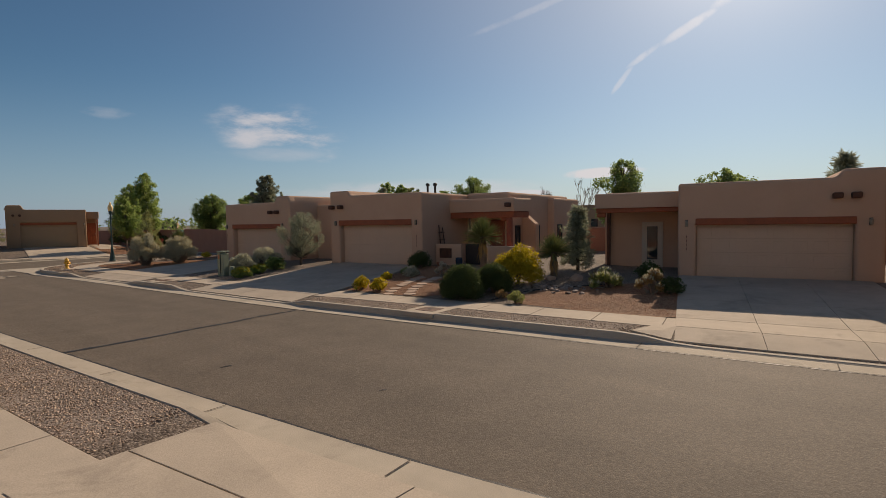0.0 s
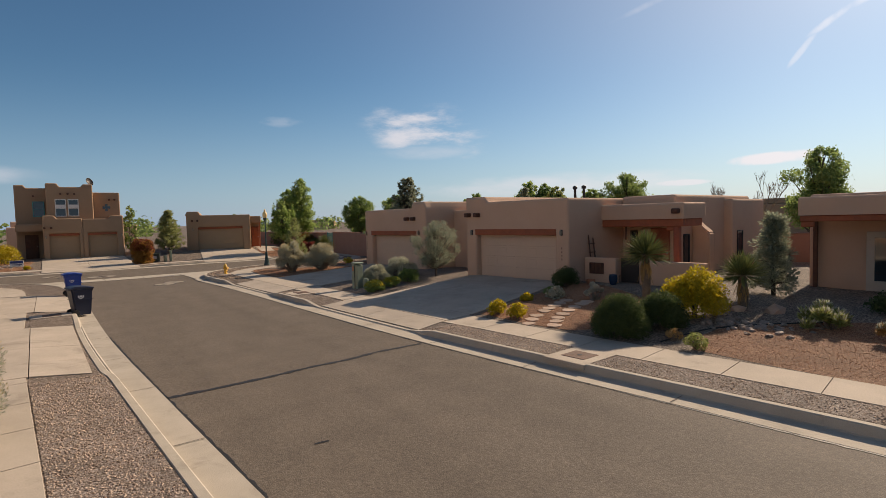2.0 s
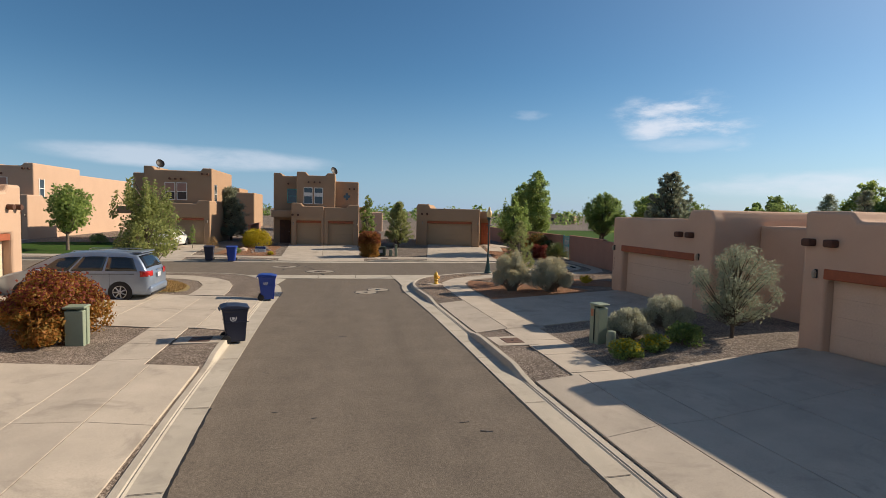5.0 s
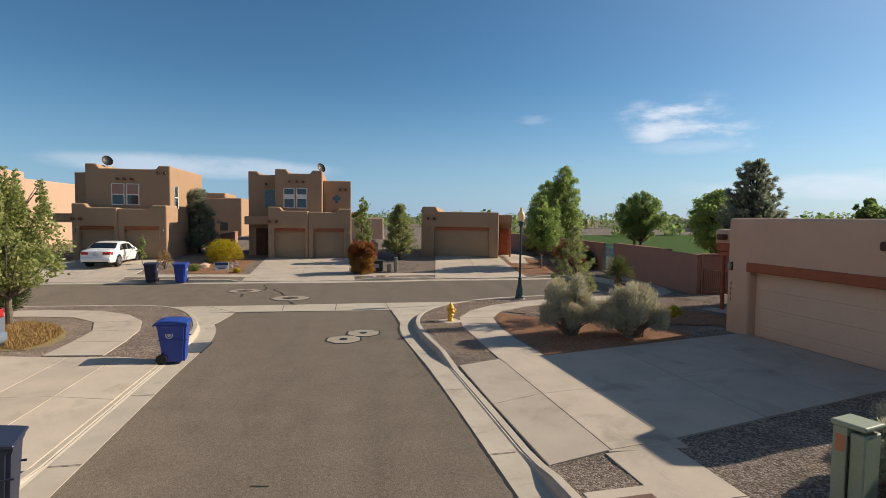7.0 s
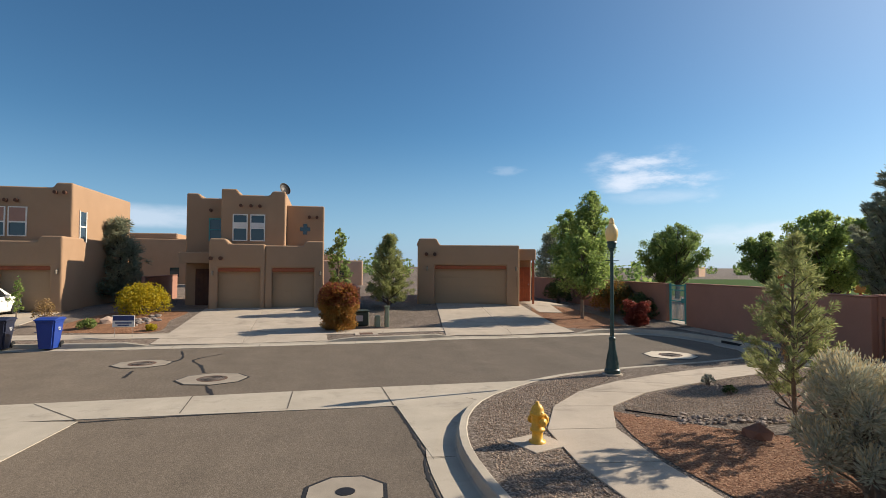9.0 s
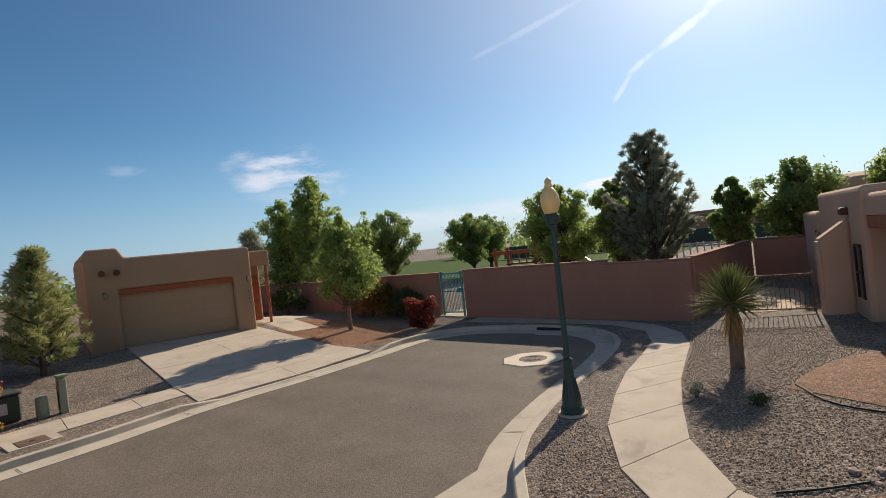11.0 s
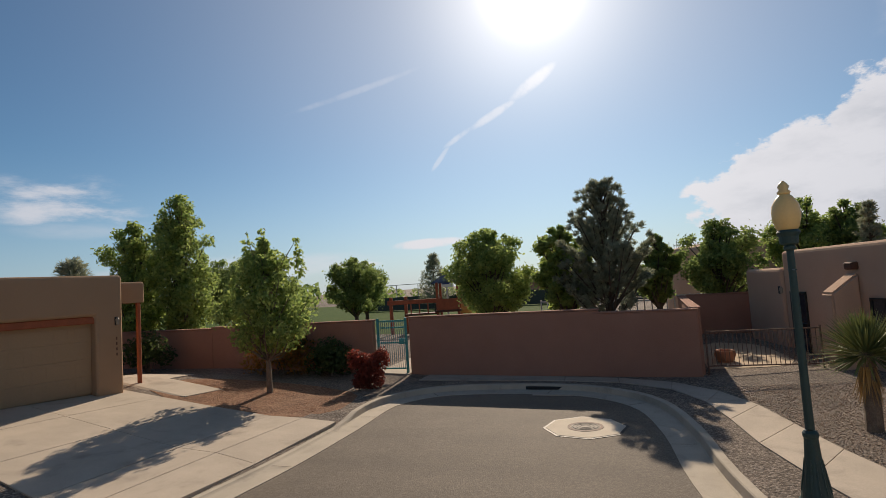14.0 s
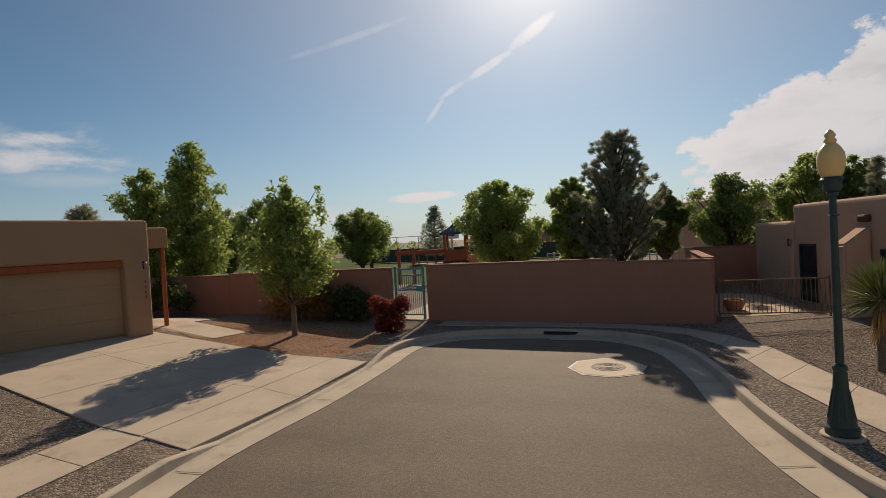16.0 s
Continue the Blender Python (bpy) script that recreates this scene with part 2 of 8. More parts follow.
def asphalt_material(name):
    """Worn road: stones showing through, patches, and faint bands along the traffic's way."""
    m = gravel_material(name, (0.168, 0.133, 0.1), (0.197, 0.157, 0.118), (0.262, 0.212, 0.163), 60.0, 0.2, 0.09, 0.88)
    n, l = m.node_tree.nodes, m.node_tree.links
    b = n["Principled BSDF"]
    b.inputs["Roughness"].default_value = 0.8
    b.inputs["Specular IOR Level"].default_value = 0.2
    geo = n.new("ShaderNodeNewGeometry")
    mp = n.new("ShaderNodeMapping")
    mp.inputs["Scale"].default_value = (0.07, 0.9, 1.0)
    l.new(geo.outputs["Position"], mp.inputs["Vector"])
    band = n.new("ShaderNodeTexNoise")
    band.inputs["Scale"].default_value = 1.0
    band.inputs["Detail"].default_value = 6
    l.new(mp.outputs[0], band.inputs["Vector"])
    mr = n.new("ShaderNodeMapRange")
    mr.inputs["From Min"].default_value, mr.inputs["From Max"].default_value = 0.3, 0.7
    mr.inputs["To Min"].default_value, mr.inputs["To Max"].default_value = 0.91, 1.09
    l.new(band.outputs["Fac"], mr.inputs["Value"])
    old = b.inputs["Base Color"].links[0].from_socket
    h2 = n.new("ShaderNodeHueSaturation")
    l.new(old, h2.inputs["Color"])
    speck = n.new("ShaderNodeTexNoise")
    speck.inputs["Scale"].default_value = 14.0
    speck.inputs["Detail"].default_value = 9
    speck.inputs["Roughness"].default_value = 0.85
    l.new(geo.outputs["Position"], speck.inputs["Vector"])
    sp = n.new("ShaderNodeMapRange")
    sp.inputs["From Min"].default_value, sp.inputs["From Max"].default_value = 0.3, 0.7
    sp.inputs["To Min"].default_value, sp.inputs["To Max"].default_value = 0.66, 1.24
    l.new(speck.outputs["Fac"], sp.inputs["Value"])
    both = n.new("ShaderNodeMath")
    both.operation = "MULTIPLY"
    l.new(mr.outputs[0], both.inputs[0])
    l.new(sp.outputs[0], both.inputs[1])
    l.new(both.outputs[0], h2.inputs["Value"])
    l.new(h2.outputs["Color"], b.inputs["Base Color"])
    return m


def stain(m, scale, depth):
    """Blotches with soft rims over a material: old water and tyre marks."""
    n, l = m.node_tree.nodes, m.node_tree.links
    b = n["Principled BSDF"]
    geo = n.new("ShaderNodeNewGeometry")
    blot = n.new("ShaderNodeTexNoise")
    blot.inputs["Scale"].default_value = scale
    blot.inputs["Detail"].default_value = 8
    blot.inputs["Roughness"].default_value = 0.7
    blot.inputs["Distortion"].default_value = 0.6
    l.new(geo.outputs["Position"], blot.inputs["Vector"])
    mr = n.new("ShaderNodeMapRange")
    mr.inputs["From Min"].default_value, mr.inputs["From Max"].default_value = 0.54, 0.72
    mr.inputs["To Min"].default_value, mr.inputs["To Max"].default_value = 1.03, 1 - depth
    l.new(blot.outputs["Fac"], mr.inputs["Value"])
    old = b.inputs["Base Color"].links[0].from_socket
    h = n.new("ShaderNodeHueSaturation")
    l.new(old, h.inputs["Color"])
    l.new(mr.outputs[0], h.inputs["Value"])
    l.new(h.outputs["Color"], b.inputs["Base Color"])


def glass_material(name, tint=(0.02, 0.03, 0.04), rough=0.03):
    m = bpy.data.materials.new(name)
    m.use_nodes = True
    b = m.node_tree.nodes["Principled BSDF"]
    b.inputs["Base Color"].default_value = (*tint, 1)
    b.inputs["Roughness"].default_value = rough
    b.inputs["Specular IOR Level"].default_value = 0.8
    return m


STUCCO = material("stucco_rose_tan", (0.565, 0.372, 0.265), 0.92, second=(0.50, 0.325, 0.228), scale=0.9, amount=0.6, grain=60, grain_amount=0.08, bump=0.35, bump_scale=70, spec=0.15)
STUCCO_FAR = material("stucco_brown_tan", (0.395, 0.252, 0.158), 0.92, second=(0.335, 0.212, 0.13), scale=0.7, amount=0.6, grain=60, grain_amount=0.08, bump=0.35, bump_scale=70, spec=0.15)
STUCCO_PALE = material("stucco_peach", (0.50, 0.335, 0.235), 0.92, second=(0.45, 0.30, 0.21), scale=0.7, amount=0.5, grain=60, grain_amount=0.06, bump=0.35, bump_scale=70, spec=0.15)
STUCCO_WALL = material("stucco_red_brown", (0.375, 0.195, 0.14), 0.92, second=(0.30, 0.155, 0.112), scale=0.8, amount=0.7, grain=50, grain_amount=0.1, bump=0.4, bump_scale=50, spec=0.15)
DOOR_TAN = material("garage_door_tan", (0.60, 0.42, 0.30), 0.6, scale=1.2, amount=0.3, grain=30, grain_amount=0.05)
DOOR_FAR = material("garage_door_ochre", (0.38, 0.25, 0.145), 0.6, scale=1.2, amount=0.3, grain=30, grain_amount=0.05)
DOOR_WHITE = material("garage_door_cream", (0.66, 0.53, 0.38), 0.6, scale=1.2, amount=0.3, grain=30, grain_amount=0.05)
BEAM = material("stained_beam", (0.36, 0.095, 0.04), 0.7, second=(0.24, 0.07, 0.032), scale=4, amount=0.8, grain=50, grain_amount=0.2, bump=0.2)
BEAM_DARK = material("dark_beam", (0.12, 0.05, 0.028), 0.75, second=(0.07, 0.03, 0.02), scale=4, amount=0.8, grain=50, grain_amount=0.2)
WOOD_RED = material("wood_red", (0.30, 0.075, 0.035), 0.6, second=(0.2, 0.05, 0.03), scale=5, amount=0.7)
ASPHALT = asphalt_material("asphalt")
TAR = material("tar", (0.025, 0.022, 0.02), 0.6, scale=4, amount=0.6, grain=60, grain_amount=0.3, bump=0.3)
CONCRETE = material("concrete", (0.48, 0.405, 0.325), 0.88, second=(0.36, 0.305, 0.245), scale=1.1, amount=0.7, grain=60, grain_amount=0.13, bump=0.15, bump_scale=90, spec=0.25)
GUTTER = material("gutter_concrete", (0.47, 0.41, 0.33), 0.88, second=(0.38, 0.33, 0.265), scale=1.2, amount=0.9, grain=90, grain_amount=0.09, bump=0.15, bump_scale=90, spec=0.25)
stain(CONCRETE, 0.8, 0.3)
stain(GUTTER, 1.6, 0.25)
COLLAR = material("collar_concrete", (0.62, 0.545, 0.44), 0.88, second=(0.52, 0.45, 0.36), scale=2.5, amount=0.7, grain=80, grain_amount=0.1, spec=0.2)
OLD_COLLAR = material("weathered_collar", (0.35, 0.30, 0.24), 0.9, second=(0.27, 0.23, 0.185), scale=3, amount=0.8, grain=80, grain_amount=0.12, spec=0.2)
JOINT = material("joint", (0.12, 0.10, 0.08), 0.95)
GRAVEL_GREY = gravel_material("gravel_grey", (0.21, 0.155, 0.12), (0.37, 0.285, 0.225), (0.60, 0.50, 0.42), 42.0, 0.5)
GRAVEL_YARD = gravel_material("gravel_yard", (0.135, 0.10, 0.077), (0.255, 0.193, 0.149), (0.50, 0.405, 0.325), 34.0, 0.7, 0.2, 0.7)
GRAVEL_RED = gravel_material("gravel_red", (0.22, 0.095, 0.05), (0.40, 0.19, 0.10), (0.60, 0.34, 0.20), 32.0, 0.6)
SAND = material("pale_sand", (0.52, 0.40, 0.28), 0.95, second=(0.42, 0.32, 0.22), scale=2.0, amount=0.8, grain=50, grain_amount=0.2, bump=0.3)
GRASS = material("grass", (0.04, 0.085, 0.018), 0.95, second=(0.062, 0.10, 0.025), scale=1.5, amount=0.9, grain=30, grain_amount=0.4, bump=0.4, spec=0.05)
DRY_GRASS = material("dry_grass", (0.32, 0.23, 0.10), 0.9, second=(0.22, 0.17, 0.07), scale=3, amount=0.9, grain=40, grain_amount=0.4, bump=0.8)
GLASS = glass_material("window_glass")
GLASS_CAR = glass_material("car_glass", (0.012, 0.015, 0.018))
WHITE = material("white_frame", (0.75, 0.72, 0.66), 0.5, grain_amount=0.03)
IRON = material("dark_iron", (0.035, 0.03, 0.028), 0.5, metal=0.4)
GREEN_IRON = material("green_post_paint", (0.02, 0.055, 0.055), 0.42, second=(0.03, 0.07, 0.065), scale=6, amount=0.6, grain_amount=0.1)
GATE_BAR = material("worn_gate_bar", (0.34, 0.40, 0.40), 0.5, second=(0.2, 0.32, 0.32), scale=9, amount=0.8)
TEAL = material("teal_paint", (0.05, 0.30, 0.30), 0.45, grain_amount=0.08)
GLOBE = material("amber_globe", (0.88, 0.62, 0.27), 0.35, second=(0.82, 0.54, 0.22), scale=6, amount=0.4, grain_amount=0.03)
YELLOW = material("hydrant_yellow", (0.75, 0.42, 0.05), 0.45, second=(0.62, 0.33, 0.04), scale=9, amount=0.7, grain_amount=0.1)
BIN_NAVY = material("bin_navy", (0.022, 0.028, 0.055), 0.45, grain_amount=0.08)
BIN_BLUE = material("bin_blue", (0.016, 0.055, 0.30), 0.42, grain_amount=0.08)
BLACK = material("black_rubber", (0.015, 0.015, 0.016), 0.7, grain_amount=0.1)
PALE_GREY = material("pale_grey_mark", (0.5, 0.5, 0.52), 0.6)
DOOR_PALE = material("pale_door_paint", (0.50, 0.43, 0.35), 0.5, grain_amount=0.03)
BLIND_ROSE = material("blind_rose", (0.36, 0.2, 0.15), 0.6, grain=90, grain_amount=0.12)
BLIND_WHITE = material("blind_white", (0.66, 0.64, 0.6), 0.6, grain_amount=0.06)
SHADE = material("lantern_glass", (0.30, 0.25, 0.19), 0.4)
BOX_GREEN = material("box_grey_green", (0.24, 0.28, 0.20), 0.55, second=(0.2, 0.24, 0.17), scale=3, amount=0.6, grain_amount=0.06)
BOX_DARK = material("box_dark_green", (0.04, 0.055, 0.04), 0.6)
STEEL = material("galvanised", (0.42, 0.42, 0.42), 0.4, metal=0.8)
COVER = material("iron_lid", (0.13, 0.10, 0.08), 0.7, second=(0.08, 0.065, 0.055), scale=8, amount=0.9, bump=0.4)
RUST = material("rust_cover", (0.16, 0.085, 0.055), 0.75, second=(0.10, 0.06, 0.045), scale=8, amount=0.9, bump=0.4)
BARK = material("bark_grey", (0.20, 0.155, 0.115), 0.95, second=(0.11, 0.085, 0.065), scale=9, amount=0.9, grain=50, grain_amount=0.3, bump=0.7)
SAGE_WOOD = material("sage_wood", (0.25, 0.20, 0.155), 0.95, second=(0.16, 0.125, 0.095), scale=9, amount=0.9, grain=50, grain_amount=0.3, bump=0.7)
BARK_DARK = material("bark_dark", (0.10, 0.075, 0.055), 0.95, second=(0.06, 0.045, 0.035), scale=9, amount=0.9, grain=50, grain_amount=0.3, bump=0.7)
STONE_RED = material("stone_red", (0.22, 0.11, 0.075), 0.9, second=(0.15, 0.075, 0.052), scale=4, amount=0.8, grain=40, grain_amount=0.12, bump=0.4, vary=0.15)
STONE = material("stone_pink", (0.50, 0.36, 0.27), 0.9, second=(0.40, 0.28, 0.21), scale=4, amount=0.8, grain=40, grain_amount=0.12, bump=0.4, vary=0.15)
COBBLE = material("cobble_grey", (0.32, 0.25, 0.205), 0.85, second=(0.2, 0.17, 0.15), scale=6, amount=0.8, bump=0.3, vary=0.3)
LEAF_SPRING = leaf_material("leaf_spring", (0.39, 0.47, 0.14), (0.19, 0.28, 0.088), 0.6, 0.66)
LEAF_DEEP = leaf_material("leaf_deep", (0.30, 0.38, 0.12), (0.145, 0.22, 0.075), 0.6, 0.64)
LEAF_PALE = leaf_material("leaf_pale", (0.40, 0.42, 0.15), (0.22, 0.26, 0.085))
LEAF_PINE = leaf_material("needle_pine", (0.38, 0.40, 0.28), (0.21, 0.24, 0.17), through=0.45)
LEAF_PINE_LIGHT = leaf_material("needle_young_pine", (0.42, 0.42, 0.18), (0.22, 0.26, 0.10), through=0.45)
LEAF_SAGE = leaf_material("leaf_sage", (0.56, 0.54, 0.42), (0.34, 0.35, 0.25), through=0.35)
LEAF_SAGE_YELLOW = leaf_material("leaf_sage_seed", (0.66, 0.53, 0.32), (0.48, 0.40, 0.24), through=0.3)
LEAF_SILVER = leaf_material("leaf_silver", (0.66, 0.62, 0.52), (0.45, 0.43, 0.35), through=0.3)
LEAF_YELLOW = leaf_material("leaf_yellow", (0.62, 0.46, 0.03), (0.38, 0.33, 0.03))
LEAF_ORANGE = leaf_material("leaf_orange", (0.48, 0.19, 0.045), (0.24, 0.17, 0.04))
LEAF_RED = leaf_material("leaf_red", (0.29, 0.065, 0.045), (0.17, 0.04, 0.03))
LEAF_DARK = leaf_material("leaf_dark", (0.10, 0.135, 0.045), (0.055, 0.085, 0.03), 0.8, 0.4)
LEAF_YUCCA = leaf_material("leaf_yucca", (0.24, 0.26, 0.09), (0.12, 0.15, 0.055), through=0.15)
LEAF_DRY = leaf_material("leaf_dry", (0.44, 0.28, 0.11), (0.30, 0.19, 0.08), through=0.2)
TWIG = material("bare_twig", (0.26, 0.2, 0.15), 0.9)
CAR_SILVER = material("silver_blue_paint", (0.30, 0.36, 0.45), 0.28, metal=0.55, grain_amount=0.02)
CAR_WHITE = material("white_paint", (0.78, 0.78, 0.76), 0.25, grain_amount=0.02, spec=0.6)
CAR_GREY = material("grey_paint", (0.35, 0.36, 0.36), 0.3, metal=0.5, grain_amount=0.02)
RIM = material("alloy_rim", (0.55, 0.55, 0.56), 0.3, metal=0.9)
TAIL = material("tail_red", (0.45, 0.02, 0.02), 0.2)
PLUM = material("dark_blue_sign", (0.03, 0.05, 0.16), 0.5)
SLIDE = material("orange_slide", (0.62, 0.33, 0.10), 0.4, second=(0.52, 0.26, 0.08), scale=3, amount=0.5, grain_amount=0.04)
TERRACOTTA = material("terracotta", (0.42, 0.17, 0.09), 0.8, grain_amount=0.1)
POT_BLUE = material("blue_glaze", (0.012, 0.035, 0.07), 0.2)


# ---------------------------------------------------------------- mesh helpers
def finish(name, bm, mat, smooth=False):
    me = bpy.data.meshes.new(name)
    bm.to_mesh(me)
    bm.free()
    me.materials.append(mat)
    if smooth:
        for p in me.polygons:
            p.use_smooth = True
    return me


def part(name, bm, mat, parent, label="", smooth=False):
    ob = new(name, finish(name, bm, mat, smooth))
    ob.parent = parent
    if label:
        tagged(ob, label)
    return ob


def thing(name, label, category, loc=(0, 0, 0), turn=0.0, group="", kind=""):
    ob = new(name)
    ob.empty_display_size = 0.1
    ob.matrix_basis = pose(*loc, 0, 0, turn)
    return tagged(ob, label, category, group, kind)


def single(name, bm, mat, label, category, loc=(0, 0, 0), turn=0.0, group="", kind="", smooth=False):
    ob = new(name, finish(name, bm, mat, smooth))
    ob.matrix_basis = pose(*loc, 0, 0, turn)
    return tagged(ob, label, category, group, kind)


def box(bm, x0, x1, y0, y1, z0, z1, bevel=0.0, seg=2):
    """An axis-aligned block, its edges rounded by bevel."""
    vs = [bm.verts.new((x, y, z)) for z in (z0, z1) for y in (y0, y1) for x in (x0, x1)]
    fs = [bm.faces.new([vs[i] for i in q]) for q in ((0, 2, 3, 1), (4, 5, 7, 6), (0, 1, 5, 4), (2, 6, 7, 3), (0, 4, 6, 2), (1, 3, 7, 5))]
    if bevel > 0:
        es = {e for f in fs for e in f.edges}
        bmesh.ops.bevel(bm, geom=list(es), offset=bevel, segments=seg, affect="EDGES", profile=0.5)
    return bm


def boxed(x0, x1, y0, y1, z0, z1, bevel=0.0, seg=2):
    return box(bmesh.new(), x0, x1, y0, y1, z0, z1, bevel, seg)


def lathe(bm, profile, n=16, cx=0.0, cy=0.0, cap=True):
    """A turned solid from rows of (radius, z)."""
    rings = []
    for r, z in profile:
        rings.append([bm.verts.new((cx + r * math.cos(2 * math.pi * i / n), cy + r * math.sin(2 * math.pi * i / n), z)) for i in range(n)])
    for a, b in zip(rings, rings[1:]):
        for i in range(n):
            bm.faces.new((a[i], a[(i + 1) % n], b[(i + 1) % n], b[i]))
    if cap:
        bm.faces.new(rings[0][::-1])
        bm.faces.new(rings[-1])
    return bm


def tube(bm, pts, radii, n=7):
    """A tapering limb along points."""
    pts = [Vector(p) for p in pts]
    rings = []
    for i, p in enumerate(pts):
        d = (pts[min(i + 1, len(pts) - 1)] - pts[max(i - 1, 0)]).normalized()
        side = d.cross(Vector((0.31, 0.87, 0.23))).normalized()
        up = d.cross(side)
        r = radii[i] if isinstance(radii, (list, tuple)) else radii
        rings.append([bm.verts.new(p + r * (math.cos(2 * math.pi * k / n) * side + math.sin(2 * math.pi * k / n) * up)) for k in range(n)])
    for a, b in zip(rings, rings[1:]):
        for k in range(n):
            bm.faces.new((a[k], a[(k + 1) % n], b[(k + 1) % n], b[k]))
    bm.faces.new(rings[0][::-1])
    bm.faces.new(rings[-1])
    return bm


def slab_outline(bm, outline, y0, y1, bevel=0.0, seg=3, keep_back=False):
    """A wall cut out of an outline in x and z, from y0 (front) to y1, front and top edges rounded."""
    front = [bm.verts.new((x, y0, z)) for x, z in outline]
    back = [bm.verts.new((x, y1, z)) for x, z in outline]
    n = len(outline)
    ff = bm.faces.new(front)
    bf = bm.faces.new(back[::-1])
    for i in range(n):
        bm.faces.new((front[i], back[i], back[(i + 1) % n], front[(i + 1) % n]))
    bm.normal_update()
    if ff.normal.y > 0:
        bmesh.ops.reverse_faces(bm, faces=list({f for v in front + back for f in v.link_faces}))
    if bevel > 0:
        low = min(z for _, z in outline)
        es = []
        for e in {e for v in front + back for e in v.link_edges}:
            a, b = e.verts
            if a.co.z <= low + 1e-5 and b.co.z <= low + 1e-5:
                continue
            if keep_back and a.co.y > y1 - 1e-5 and b.co.y > y1 - 1e-5:
                continue
            es.append(e)
        bmesh.ops.bevel(bm, geom=es, offset=bevel, segments=seg, affect="EDGES", profile=0.5)
    return bm


# ---------------------------------------------------------------- street plan
def spline(pts, step=0.5):
    """A smooth line through points, in even steps."""
    pts = [np.array(p, float) for p in pts]
    ext = [2 * pts[0] - pts[1], *pts, 2 * pts[-1] - pts[-2]]
    out = []
    for a, b, c, d in zip(ext, ext[1:], ext[2:], ext[3:]):
        k = max(2, int(np.linalg.norm(c - b) / step))
        for i in range(k):
            t = i / k
            out.append(0.5 * (2 * b + (c - a) * t + (2 * a - 5 * b + 4 * c - d) * t * t + (3 * b - a - 3 * c + d) * t**3))
    out.append(pts[-1])
    return np.array(out)


def shifted(line, d):
    """The line moved to its left by d (negative: to its right)."""
    t = np.gradient(line, axis=0)
    t /= np.linalg.norm(t, axis=1)[:, None]
    return line + d * np.stack([-t[:, 1], t[:, 0]], 1)


# back of the kerb: north side with the turning circle (right of it lies the road), and south side
KERB_N = spline([(34, 25.5), (17.95, 17.51), (7.89, 13.64), (2, 12.25), (-5, 11.45), (-12, 10.78), (-18.6, 10.45), (-24, 10.27), (-29, 10.05), (-32.99, 9.77), (-35.09, 10), (-36.7, 10.75), (-37.85, 12), (-38.73, 13.5), (-39.3, 15.9), (-39.6, 18.2), (-40.15, 20.36), (-41.1, 21.6), (-42.53, 22.27), (-44.7, 22.3), (-46.45, 21.74), (-47.4, 20.2), (-47.25, 17.7), (-47.14, 15.25), (-47.2, 12.45), (-46.84, 9.77), (-46.7, 5), (-46.78, -0.09), (-47.11, -9.88), (-47.28, -60)])
KERB_S = spline([(34, 18.5), (18, 10.7), (7.98, 6.63), (2, 5.05), (-1.99, 4.36), (-5.7, 4.02), (-11.96, 3.61), (-18, 3.27), (-23.94, 3.13), (-29, 3.05), (-33, 3), (-35.4, 2.45), (-37.3, 1.51), (-38.23, 0.19), (-38.41, -1.95), (-38.45, -9.94), (-38.57, -60)])
KERB_ALL = np.concatenate([KERB_N, KERB_S])
# drives: where the kerb is lowered (a stretch of x on the main street, or of y on the cross street)
LOW_N = [((-2.3, 2.2), "x"), ((-19.4, -13.4), "x"), ((-29.2, -24.2), "x"), ((12.9, 17.9), "far"), ((2.1, 7.7), "far"), ((-9.8, -4.4), "far"), ((-24.0, -18.0), "far")]
LOW_S = [((-5.1, 3.0), "x"), ((-21.1, -14.3), "x"), ((-30.6, -24.8), "x")]


def lowered(p, spans, far_x=-44.0):
    """1 on the kerb proper, 0 where a drive crosses it."""
    h = 1.0
    for (a, b), way in spans:
        if way == "far":
            if p[0] > far_x:
                continue
            v = p[1]
        else:
            if p[0] < -37.0:
                continue
            v = p[0]
        h = min(h, max(0.0, min(1.0, max(a - v, v - b) / 0.9)))
    return h


def distance_to_kerb(x, y):
    return float(np.sqrt(((KERB_ALL - (x, y)) ** 2).sum(1).min()))


KERB_LOW = np.array([lowered(p, LOW_N) for p in KERB_N] + [lowered(p, LOW_S) for p in KERB_S])


def yard_rise(x, y, d):
    """How far the yards climb at a distance d behind the kerb: most on the far side of the cross street."""
    far = np.clip((-46.5 - x) / 2.0, 0, 1) * np.clip((23.0 - y) / 3.0, 0, 1)
    upper = np.clip((y - 8.0) / 3.0, 0, 1)
    two = np.clip((x + 22.5) / 2.0, 0, 1) * np.clip((-7.5 - x) / 2.5, 0, 1) * np.clip((y - 8.0) / 3.0, 0, 1)
    slope = 0.05 + far * (0.015 + 0.035 * upper) + two * 0.032
    top = 0.30 + far * (0.14 + 0.18 * upper) + two * 0.13
    return np.minimum(top, slope * np.maximum(0.0, d - 2.2))


def ground_heights(p):
    """The lie of the yards at many points: level behind the kerb (dipping where drives cross it), then up."""
    d2 = ((p[:, None, :] - KERB_ALL[None]) ** 2).sum(2)
    i = d2.argmin(1)
    d = np.sqrt(d2[np.arange(len(p)), i])
    k = np.clip(d / 1.15, 0, 1)
    return (0.018 + 0.14 * KERB_LOW[i]) * (1 - k) + 0.13 * k + yard_rise(p[:, 0], p[:, 1], d)


def ground_z(x, y):
    return float(ground_heights(np.array([(x, y)], float))[0])


